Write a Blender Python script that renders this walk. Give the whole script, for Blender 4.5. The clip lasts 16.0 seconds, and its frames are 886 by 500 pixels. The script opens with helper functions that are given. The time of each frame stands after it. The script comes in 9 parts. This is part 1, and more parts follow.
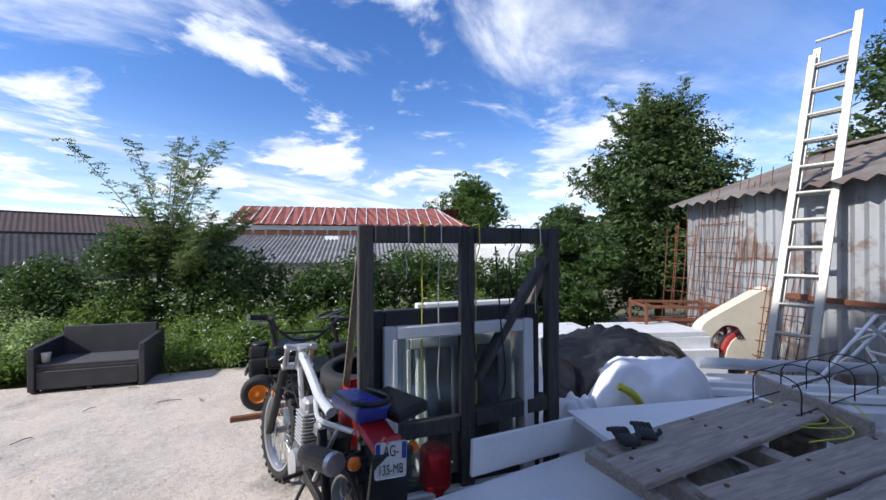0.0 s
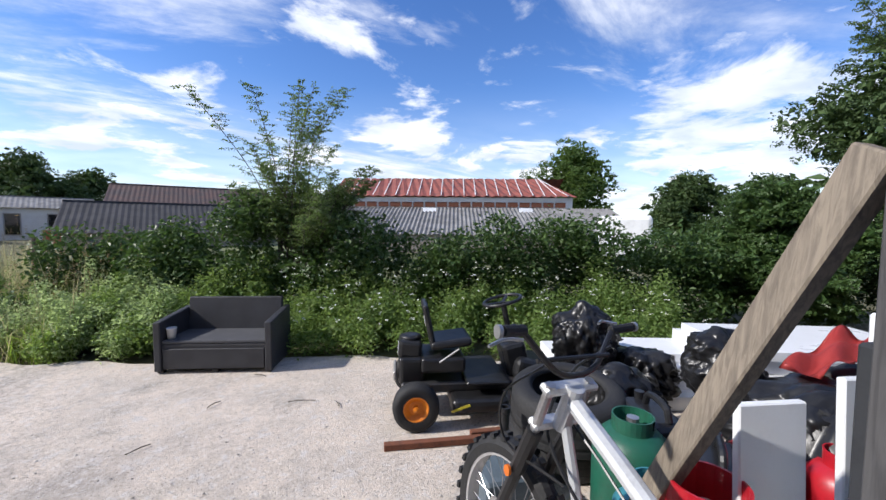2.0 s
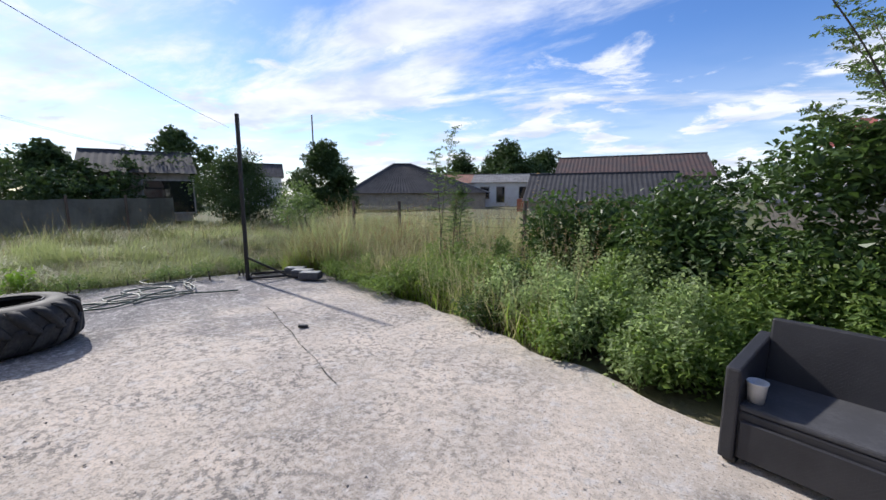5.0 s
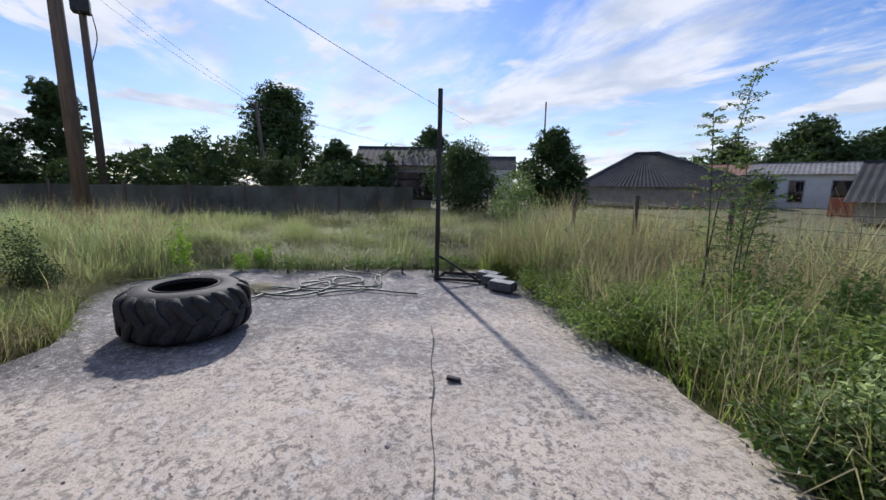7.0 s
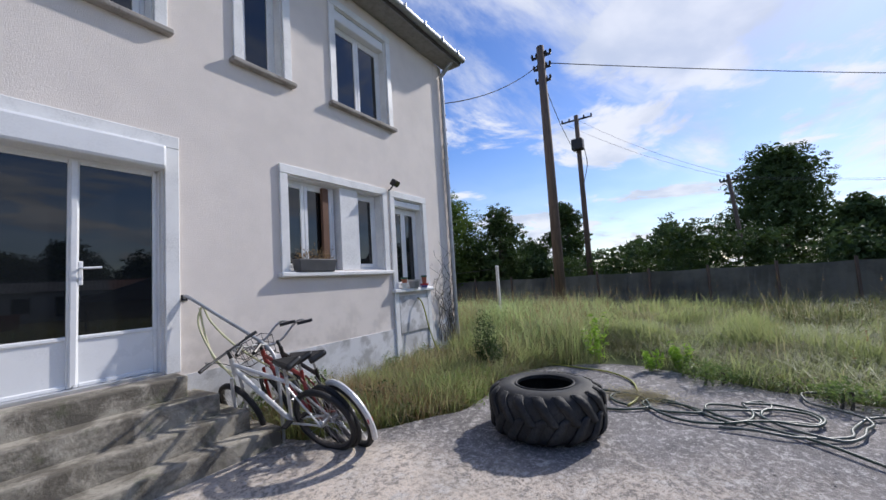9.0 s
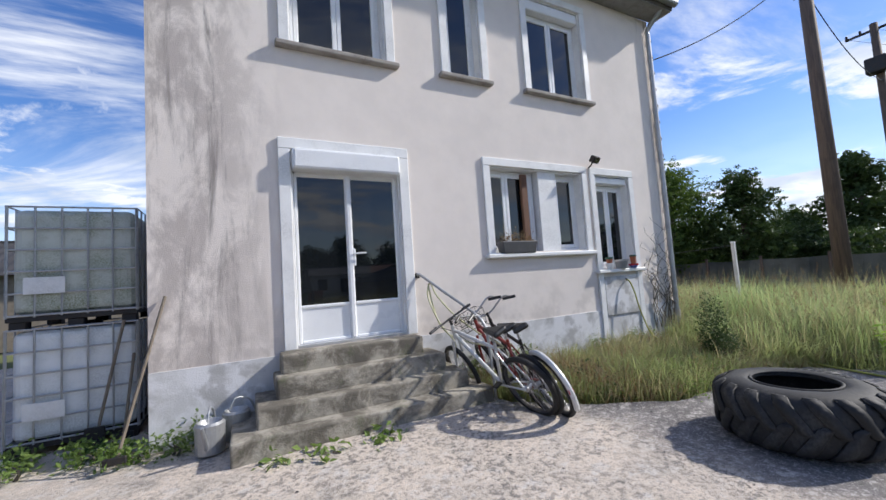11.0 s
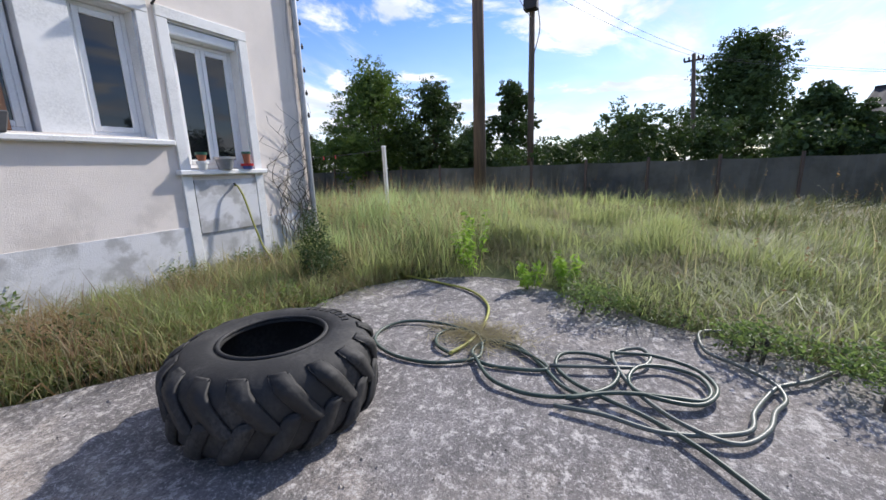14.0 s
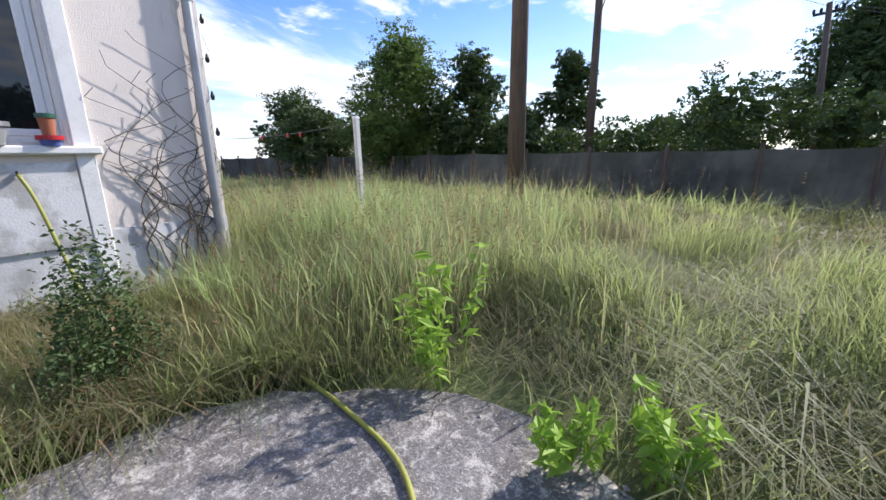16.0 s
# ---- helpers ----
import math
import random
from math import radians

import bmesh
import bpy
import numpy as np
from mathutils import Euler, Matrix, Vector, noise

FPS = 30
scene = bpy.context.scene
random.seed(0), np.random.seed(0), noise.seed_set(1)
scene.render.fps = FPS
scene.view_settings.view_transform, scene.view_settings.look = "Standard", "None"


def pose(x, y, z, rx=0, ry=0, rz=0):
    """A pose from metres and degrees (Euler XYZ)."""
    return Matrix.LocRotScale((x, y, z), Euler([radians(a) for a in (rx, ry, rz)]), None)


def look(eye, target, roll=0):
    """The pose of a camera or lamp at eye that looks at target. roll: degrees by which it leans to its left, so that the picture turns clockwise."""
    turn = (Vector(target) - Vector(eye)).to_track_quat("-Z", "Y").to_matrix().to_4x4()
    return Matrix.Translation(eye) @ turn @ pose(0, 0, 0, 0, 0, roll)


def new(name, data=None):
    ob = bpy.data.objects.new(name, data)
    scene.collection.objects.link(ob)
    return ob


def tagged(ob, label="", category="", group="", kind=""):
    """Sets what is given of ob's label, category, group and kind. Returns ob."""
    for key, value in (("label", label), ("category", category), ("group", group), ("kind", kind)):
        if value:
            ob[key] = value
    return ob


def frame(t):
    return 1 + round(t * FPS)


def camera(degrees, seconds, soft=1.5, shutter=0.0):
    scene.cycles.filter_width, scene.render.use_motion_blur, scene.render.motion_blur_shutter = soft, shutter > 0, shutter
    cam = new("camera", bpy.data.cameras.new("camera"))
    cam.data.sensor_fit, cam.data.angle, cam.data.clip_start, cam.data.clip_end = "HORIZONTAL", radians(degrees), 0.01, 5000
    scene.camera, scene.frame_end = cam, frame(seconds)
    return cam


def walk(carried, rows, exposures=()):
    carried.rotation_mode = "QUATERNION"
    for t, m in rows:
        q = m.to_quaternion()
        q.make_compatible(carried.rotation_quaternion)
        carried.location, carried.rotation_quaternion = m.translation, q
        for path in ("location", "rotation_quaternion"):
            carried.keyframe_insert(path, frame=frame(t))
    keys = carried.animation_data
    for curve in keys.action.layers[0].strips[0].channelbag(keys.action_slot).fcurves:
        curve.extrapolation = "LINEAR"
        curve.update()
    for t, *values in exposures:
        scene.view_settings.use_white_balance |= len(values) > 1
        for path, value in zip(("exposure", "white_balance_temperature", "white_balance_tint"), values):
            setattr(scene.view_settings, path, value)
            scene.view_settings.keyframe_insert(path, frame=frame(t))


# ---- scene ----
cam = camera(97.6, 16.0)
PATH = [
    (0, (0.0, 0.0, 1.67), (1.374, 1.453, 1.673), -0.1),
    (0.5, (-0.026, 0.357, 1.643), (1.246, 1.899, 1.595), 0.4),
    (1, (0.026, 0.805, 1.614), (1.241, 2.391, 1.532), 1.0),
    (1.5, (0.059, 1.307, 1.58), (1.205, 2.942, 1.468), 0.9),
    (2, (0.106, 1.777, 1.547), (1.134, 3.488, 1.417), 0.5),
    (2.5, (0.074, 2.23, 1.536), (0.91, 4.042, 1.397), 0.2),
    (3, (-0.028, 2.691, 1.519), (0.547, 4.6, 1.37), 0.4),
    (3.5, (-0.176, 3.118, 1.506), (0.109, 5.09, 1.34), 0.7),
    (4, (-0.459, 3.464, 1.492), (-0.569, 5.452, 1.296), 0.6),
    (4.5, (-0.719, 3.838, 1.456), (-1.265, 5.746, 1.209), 0.3),
    (4.7, (-0.82, 3.98, 1.447), (-1.491, 5.841, 1.182), 0.1),
    (6.8, (-1.766, 5.68, 1.413), (-3.357, 6.847, 1.089), 0.0),
    (7, (-1.921, 5.829, 1.391), (-3.59, 6.882, 1.065), 0.7),
    (7.5, (-2.267, 6.171, 1.363), (-4.119, 6.851, 1.036), 0.2),
    (8, (-2.493, 6.442, 1.348), (-4.479, 6.513, 1.119), -1.1),
    (8.5, (-2.482, 6.717, 1.388), (-4.396, 6.143, 1.323), -2.1),
    (9, (-2.495, 6.995, 1.484), (-4.175, 5.92, 1.639), -3.6),
    (9.5, (-2.473, 7.26, 1.571), (-3.826, 5.854, 2.008), -4.0),
    (9.7, (-2.441, 7.287, 1.569), (-3.66, 5.799, 2.117), -4.1),
    (11.8, (-2.414, 7.184, 1.361), (-3.296, 5.396, 1.204), -2.5),
    (12, (-2.582, 7.212, 1.378), (-3.637, 5.526, 1.169), -2.6),
    (12.5, (-3.071, 7.286, 1.367), (-4.444, 5.853, 1.121), -2.2),
    (13, (-3.636, 7.313, 1.365), (-5.196, 6.093, 1.087), -2.2),
    (13.5, (-4.217, 7.412, 1.332), (-5.885, 6.364, 0.986), -2.2),
    (14, (-4.914, 7.437, 1.297), (-6.644, 6.522, 0.888), -1.9),
    (14.5, (-5.604, 7.358, 1.289), (-7.364, 6.523, 0.837), -1.4),
    (15, (-6.298, 7.166, 1.284), (-8.058, 6.354, 0.79), -1.0),
    (15.5, (-6.97, 6.968, 1.293), (-8.677, 6.053, 0.793), -1.0),
    (16, (-7.566, 6.74, 1.267), (-9.152, 5.616, 0.798), -0.8),
]
EXPOSURE = [(0.0, 0.47, 6110, 11), (3.0, 0.43, 6230, 12), (4.7, 0.34, 6230, 12), (7.0, 0.04, 6150, 13), (9.0, 0.06, 6150, 13), (9.7, 0.26, 6190, 12), (11.8, 0.30, 6300, 11), (13.0, 0.32, 6310, 12), (14.5, 0.60, 6300, 13), (16.0, 0.76, 6300, 14)]
walk(cam, [(t, look(eye, target, roll)) for t, eye, target, roll in PATH], EXPOSURE)

# ---- sky, sun ----
SUN_AZ, SUN_EL = 162.5, 36.0
world = bpy.data.worlds.new("world")
scene.world = world
world.use_nodes = True
wn, wl = world.node_tree.nodes, world.node_tree.links
wn.clear()
w_out = wn.new("ShaderNodeOutputWorld")
w_bg = wn.new("ShaderNodeBackground")
w_sky = wn.new("ShaderNodeTexSky")
w_sky.sky_type = "NISHITA"
w_sky.sun_disc = False
w_sky.sun_elevation = radians(SUN_EL)
w_sky.sun_rotation = radians(90 - SUN_AZ)
w_sky.air_density, w_sky.dust_density, w_sky.ozone_density = 1.0, 0.3, 3.0
w_co = wn.new("ShaderNodeTexCoord")
w_sep = wn.new("ShaderNodeSeparateXYZ")
wl.new(w_co.outputs["Generated"], w_sep.inputs[0])


def w_math(op, a, b=None, c=None):
    n = wn.new("ShaderNodeMath")
    n.operation = op
    for i, v in enumerate((a, b, c)):
        if v is None:
            continue
        if isinstance(v, (int, float)):
            n.inputs[i].default_value = v
        else:
            wl.new(v, n.inputs[i])
    return n.outputs[0]


w_h = w_math("ADD", w_math("MAXIMUM", w_sep.outputs[2], 0.0), 0.13)
w_uv = wn.new("ShaderNodeCombineXYZ")
wl.new(w_math("DIVIDE", w_sep.outputs[0], w_h), w_uv.inputs[0])
wl.new(w_math("DIVIDE", w_sep.outputs[1], w_h), w_uv.inputs[1])


def w_noise(scale, detail, rough, distort, turn, stretch, shift):
    mp = wn.new("ShaderNodeMapping")
    mp.inputs["Rotation"].default_value = (0, 0, radians(turn))
    mp.inputs["Scale"].default_value = (stretch, 1, 1)
    mp.inputs["Location"].default_value = (shift, shift * 0.7, 0)
    wl.new(w_uv.outputs[0], mp.inputs[0])
    n = wn.new("ShaderNodeTexNoise")
    n.inputs["Scale"].default_value = scale
    n.inputs["Detail"].default_value = detail
    n.inputs["Roughness"].default_value = rough
    n.inputs["Distortion"].default_value = distort
    wl.new(mp.outputs[0], n.inputs["Vector"])
    return n.outputs[0]


def w_ramp(v, lo, hi):
    n = wn.new("ShaderNodeMapRange")
    n.interpolation_type = "SMOOTHSTEP"
    n.inputs[1].default_value, n.inputs[2].default_value = lo, hi
    wl.new(v, n.inputs[0])
    return n.outputs[0]


w_streak = w_ramp(w_noise(0.85, 9, 0.62, 0.6, 25, 0.42, 3.1), 0.49, 0.65)
w_puff = w_ramp(w_noise(1.3, 9, 0.6, 0.35, 0, 1.0, 7.7), 0.52, 0.62)
w_low = w_ramp(w_sep.outputs[2], 0.34, 0.02)
w_cloud = w_math("MINIMUM", w_math("ADD", w_math("MAXIMUM", w_streak, w_puff), w_math("MULTIPLY", w_low, 0.42)), 1.0)
w_cloud = w_math("MULTIPLY", w_cloud, 0.93)


def w_toward(az, el, lo, hi, ragged):
    """A ragged patch of sky round a direction."""
    n = wn.new("ShaderNodeVectorMath")
    n.operation = "DOT_PRODUCT"
    wl.new(w_co.outputs["Generated"], n.inputs[0])
    n.inputs[1].default_value = (math.cos(radians(az)) * math.cos(radians(el)), math.sin(radians(az)) * math.cos(radians(el)), math.sin(radians(el)))
    return w_ramp(w_math("ADD", n.outputs["Value"], w_math("MULTIPLY", w_math("SUBTRACT", w_lump, 0.5), ragged)), lo, hi)


w_lump = w_noise(1.9, 9, 0.6, 0.3, 10, 1.0, 4.4)
# clear blue to the east, with two heaped clouds
w_cloud = w_math("MULTIPLY", w_cloud, w_math("SUBTRACT", 1.0, w_math("MULTIPLY", w_toward(2, 36, 0.84, 0.97, 0.3), 0.85)))
w_heap = w_math("MAXIMUM", w_toward(22, 12, 0.980, 0.995, 0.10), w_toward(180, 31, 0.978, 0.996, 0.10))
w_cloud = w_math("MAXIMUM", w_cloud, w_math("MULTIPLY", w_heap, 0.86))
w_tint = wn.new("ShaderNodeMixRGB")
w_tint.inputs[1].default_value = (4.4, 4.8, 5.5, 1)
w_tint.inputs[2].default_value = (6.4, 6.5, 6.7, 1)
wl.new(w_ramp(w_noise(2.3, 5, 0.5, 0.2, 40, 0.8, 1.7), 0.35, 0.6), w_tint.inputs[0])
w_hue = wn.new("ShaderNodeHueSaturation")
w_hue.inputs["Saturation"].default_value = 1.22
w_hue.inputs["Hue"].default_value = 0.512
wl.new(w_sky.outputs[0], w_hue.inputs["Color"])
w_mix = wn.new("ShaderNodeMixRGB")
wl.new(w_cloud, w_mix.inputs[0])
wl.new(w_hue.outputs[0], w_mix.inputs[1])
wl.new(w_tint.outputs[0], w_mix.inputs[2])
wl.new(w_mix.outputs[0], w_bg.inputs[0])
w_bg.inputs[1].default_value = 0.135
wl.new(w_bg.outputs[0], w_out.inputs[0])

sun_way = Vector((math.cos(radians(SUN_AZ)) * math.cos(radians(SUN_EL)), math.sin(radians(SUN_AZ)) * math.cos(radians(SUN_EL)), math.sin(radians(SUN_EL))))
sun_data = bpy.data.lights.new("sun", "SUN")
sun_data.energy, sun_data.angle, sun_data.color = 4.0, radians(1.6), (1.0, 0.94, 0.85)
sun = new("sun", sun_data)
sun.matrix_world = look(sun_way * 60, (0, 0, 0))


# ---- materials ----
class Mat:
    """A small node-graph builder on world-size coordinates."""

    def __init__(self, name, rough=0.7, metal=0.0, spec=0.5):
        self.m = bpy.data.materials.new(name)
        self.m.use_nodes = True
        self.n, self.l = self.m.node_tree.nodes, self.m.node_tree.links
        self.b = self.n["Principled BSDF"]
        self.b.inputs["Roughness"].default_value = rough
        self.b.inputs["Metallic"].default_value = metal
        self.b.inputs["Specular IOR Level"].default_value = spec
        self.co = self.n.new("ShaderNodeNewGeometry").outputs["Position"]

    def local(self):
        self.co = self.n.new("ShaderNodeTexCoord").outputs["Object"]
        return self

    def stretch(self, x, y, z):
        mp = self.n.new("ShaderNodeMapping")
        mp.inputs["Scale"].default_value = (x, y, z)
        self.l.new(self.co, mp.inputs[0])
        return mp.outputs[0]

    def noise(self, scale, detail=4, rough=0.55, co=None, distort=0.0):
        n = self.n.new("ShaderNodeTexNoise")
        n.inputs["Scale"].default_value, n.inputs["Detail"].default_value = scale, detail
        n.inputs["Roughness"].default_value, n.inputs["Distortion"].default_value = rough, distort
        self.l.new(co or self.co, n.inputs["Vector"])
        return n.outputs[0]

    def cells(self, scale, feature="F1", co=None, out=0):
        n = self.n.new("ShaderNodeTexVoronoi")
        n.feature = feature
        n.inputs["Scale"].default_value = scale
        self.l.new(co or self.co, n.inputs["Vector"])
        return n.outputs[out]

    def band(self, v, lo, hi):
        n = self.n.new("ShaderNodeMapRange")
        n.interpolation_type = "SMOOTHSTEP"
        n.inputs[1].default_value, n.inputs[2].default_value = lo, hi
        self.l.new(v, n.inputs[0])
        return n.outputs[0]

    def times(self, a, b, op="MULTIPLY"):
        n = self.n.new("ShaderNodeMath")
        n.operation = op
        for i, v in enumerate((a, b)):
            if isinstance(v, (int, float)):
                n.inputs[i].default_value = v
            else:
                self.l.new(v, n.inputs[i])
        return n.outputs[0]

    def axis(self, i, co=None):
        n = self.n.new("ShaderNodeSeparateXYZ")
        self.l.new(co or self.co, n.inputs[0])
        return n.outputs[i]

    def mix(self, fac, a, b):
        n = self.n.new("ShaderNodeMixRGB")
        for i, v in enumerate((fac, a, b)):
            if isinstance(v, tuple):
                n.inputs[i].default_value = (*v, 1)
            elif isinstance(v, (int, float)):
                n.inputs[i].default_value = v
            else:
                self.l.new(v, n.inputs[i])
        return n.outputs[0]

    def island(self):
        return self.n["Geometry"].outputs["Random Per Island"] if "Geometry" in self.n else None

    def chance(self):
        return self.n.new("ShaderNodeObjectInfo").outputs["Random"]

    def color(self, v):
        if isinstance(v, tuple):
            self.b.inputs["Base Color"].default_value = (*v, 1)
        else:
            self.l.new(v, self.b.inputs["Base Color"])
        return self

    def rough(self, v):
        self.l.new(v, self.b.inputs["Roughness"])
        return self

    def bump(self, v, strength=0.3, depth=0.01):
        n = self.n.new("ShaderNodeBump")
        n.inputs["Strength"].default_value, n.inputs["Distance"].default_value = strength, depth
        self.l.new(v, n.inputs["Height"])
        self.l.new(n.outputs[0], self.b.inputs["Normal"])
        return self


def plain(name, c, c2=None, rough=0.6, metal=0.0, scale=9.0, fine=70.0, bump=0.15, spec=0.5):
    """Two-scale variation between c and c2, with a fine grain."""
    k = Mat(name, rough, metal, spec).local()
    c2 = c2 or tuple(v * 0.72 for v in c)
    big, small = k.noise(scale, 5, 0.6), k.noise(fine, 3)
    k.color(k.mix(k.times(k.band(big, 0.38, 0.68), k.band(small, 0.2, 0.75)), c, c2))
    k.rough(k.times(k.times(big, 0.25), rough - 0.12, "ADD"))
    return k.bump(small, bump, 0.004).m


def wood(name, c, c2, across=(30, 30, 2.2), rough=0.8):
    k = Mat(name, rough).local()
    grain = k.noise(2.2, 6, 0.65, k.stretch(*across), 0.6)
    rnd = k.chance()
    base = k.mix(k.band(grain, 0.35, 0.68), c, c2)
    base = k.mix(k.times(rnd, 0.35), base, tuple(v * 0.6 for v in c))
    stain = k.band(k.noise(3.0, 4, 0.6), 0.52, 0.75)
    base = k.mix(k.times(stain, 0.45), base, tuple(v * 0.45 for v in c))
    return k.color(base).bump(grain, 0.5, 0.004).m


def leafy(name, c1, c2, c3, rough=0.55, thin=0.34):
    """Leaves: colour by island, light passes through."""
    k = Mat(name, rough, 0.0, 0.35)
    r = k.island()
    big = k.band(k.noise(0.9, 3), 0.35, 0.65)
    col = k.mix(r, c1, c2)
    col = k.mix(k.times(big, 0.6), col, c3)
    k.color(col)
    tr = k.n.new("ShaderNodeBsdfTranslucent")
    k.l.new(k.mix(0.5, col, (c2[0] * 1.4, c2[1] * 1.5, c2[2])), tr.inputs[0])
    mx = k.n.new("ShaderNodeMixShader")
    mx.inputs[0].default_value = thin
    k.l.new(k.b.outputs[0], mx.inputs[1])
    k.l.new(tr.outputs[0], mx.inputs[2])
    k.l.new(mx.outputs[0], k.n["Material Output"].inputs[0])
    return k.m


def yard_concrete():
    k = Mat("yard_concrete", 0.9)
    big = k.band(k.noise(0.42, 5, 0.6, distort=0.4), 0.40, 0.60)
    mid = k.band(k.noise(2.1, 6, 0.65), 0.36, 0.66)
    sand = k.mix(mid, (0.66, 0.56, 0.46), (0.52, 0.45, 0.375))
    grey = k.mix(mid, (0.14, 0.128, 0.126), (0.235, 0.218, 0.213))
    slant = k.times(k.axis(0), k.times(k.times(k.axis(1), -6.5, "ADD"), 0.08), "ADD")
    west = k.band(k.times(slant, k.times(k.noise(0.8, 5, 0.65), 3.2), "ADD"), -2.5, -5.0)
    fac = k.times(k.times(west, 0.8), k.times(big, 0.5), "ADD")
    col = k.mix(k.band(fac, 0.25, 0.95), sand, grey)
    dirt = k.band(k.noise(1.1, 6, 0.7, distort=0.8), 0.54, 0.70)
    col = k.mix(k.times(dirt, 0.6), col, (0.15, 0.145, 0.135))
    pale = k.band(k.noise(5.5, 7, 0.75), 0.55, 0.62)
    col = k.mix(k.times(pale, 0.7), col, (0.60, 0.565, 0.53))
    patchy = k.band(k.noise(1.6, 4, 0.6), 0.40, 0.58)
    pits = k.noise(19.0, 8, 0.78, distort=0.3)
    col = k.mix(k.times(k.times(k.band(pits, 0.505, 0.55), k.times(k.times(k.times(patchy, 0.5), 0.5, "ADD"), k.times(k.times(k.band(k.axis(0), -0.6, -2.6), 0.7), 0.3, "ADD"))), 0.74), col, (0.115, 0.108, 0.104))
    col = k.mix(k.times(k.band(pits, 0.455, 0.41), 0.6), col, (0.62, 0.585, 0.55))
    stones = k.cells(60.0, out=1)
    col = k.mix(k.times(k.band(k.cells(60.0), 0.34, 0.18), 0.35), col, k.mix(stones, (0.14, 0.13, 0.13), (0.66, 0.62, 0.58)))
    fleck = k.noise(70.0, 6, 0.75)
    col = k.mix(k.times(k.band(fleck, 0.56, 0.63), 0.6), col, (0.68, 0.65, 0.61))
    col = k.mix(k.times(k.band(fleck, 0.44, 0.37), 0.75), col, (0.07, 0.075, 0.07))
    k.color(col)
    return k.bump(k.times(k.noise(48, 6, 0.75), k.times(pits, -0.5), "ADD"), 0.6, 0.014).m


def render_wall():
    """Pale pink-beige render, streaked where rain runs at its ends."""
    k = Mat("house_render", 0.92)
    big, mid, fine = k.noise(0.5, 4), k.noise(3.0, 5, 0.6), k.noise(95.0, 3)
    col = k.mix(k.band(mid, 0.3, 0.7), (0.80, 0.73, 0.67), (0.75, 0.685, 0.63))
    streak = k.band(k.noise(1.0, 6, 0.7, k.stretch(4.5, 4.5, 0.5), 0.5), 0.5, 0.7)
    ends = k.times(k.band(k.axis(0), -2.9, -2.0), k.band(k.axis(0), -9.0, -9.35), "MAXIMUM")
    col = k.mix(k.times(k.times(streak, ends), 0.9), col, (0.13, 0.118, 0.11))
    col = k.mix(k.times(k.band(k.axis(2), 1.5, 0.75), k.times(k.band(mid, 0.4, 0.6), 0.3)), col, (0.36, 0.32, 0.29))
    col = k.mix(k.times(k.band(big, 0.5, 0.7), 0.14), col, (0.44, 0.41, 0.38))
    grime = k.times(k.band(k.axis(0), -3.1, -1.9), k.band(k.noise(1.7, 7, 0.7, k.stretch(1.6, 1.6, 0.8), 0.4), 0.40, 0.60))
    col = k.mix(k.times(grime, 0.6), col, (0.29, 0.25, 0.235))
    return k.color(col).bump(fine, 0.45, 0.006).m


def plinth_mat():
    k = Mat("plinth_render", 0.9)
    mid = k.noise(2.6, 6, 0.65, distort=0.6)
    col = k.mix(k.band(mid, 0.42, 0.6), (0.68, 0.68, 0.69), (0.54, 0.54, 0.54))
    low = k.band(k.noise(4.0, 5), 0.5, 0.62)
    col = k.mix(k.times(low, 0.55), col, (0.27, 0.26, 0.25))
    return k.color(col).bump(k.noise(60, 4), 0.4, 0.006).m


def step_concrete():
    k = Mat("step_concrete", 0.92)
    mid = k.noise(3.5, 6, 0.7, distort=0.5)
    col = k.mix(k.band(mid, 0.38, 0.62), (0.38, 0.35, 0.29), (0.14, 0.125, 0.10))
    moss = k.band(k.noise(6, 5, 0.7), 0.55, 0.7)
    col = k.mix(k.times(moss, 0.5), col, (0.10, 0.115, 0.055))
    return k.color(col).bump(k.noise(40, 5, 0.7), 0.6, 0.012).m


def soil_mat():
    k = Mat("soil_and_turf", 0.95)
    mid = k.noise(1.3, 6, 0.65)
    col = k.mix(k.band(mid, 0.35, 0.65), (0.085, 0.085, 0.035), (0.15, 0.135, 0.07))
    far = k.noise(0.05, 3)
    col = k.mix(k.band(far, 0.4, 0.6), col, (0.13, 0.15, 0.055))
    return k.color(col).bump(k.noise(20, 5, 0.7), 0.6, 0.03).m


def pane_glass(name="window_glass", tint=(0.010, 0.012, 0.014)):
    k = Mat(name, 0.02, 0.0, 0.5)
    k.color(tint)
    k.b.inputs["IOR"].default_value = 1.6
    return k.bump(k.noise(0.7, 2), 0.04, 0.02).m


def corrugated_mat(name, c, c2, rust=None, rough=0.6, metal=0.0, along=(1, 1, 1)):
    k = Mat(name, rough, metal)
    st = k.noise(1.2, 6, 0.7, k.stretch(*along))
    col = k.mix(k.band(st, 0.35, 0.65), c, c2)
    if rust:
        col = k.mix(k.times(k.band(k.noise(2.2, 6, 0.7), 0.5, 0.62), 0.8), col, rust)
    return k.color(col).bump(k.noise(30, 4), 0.2, 0.004).m


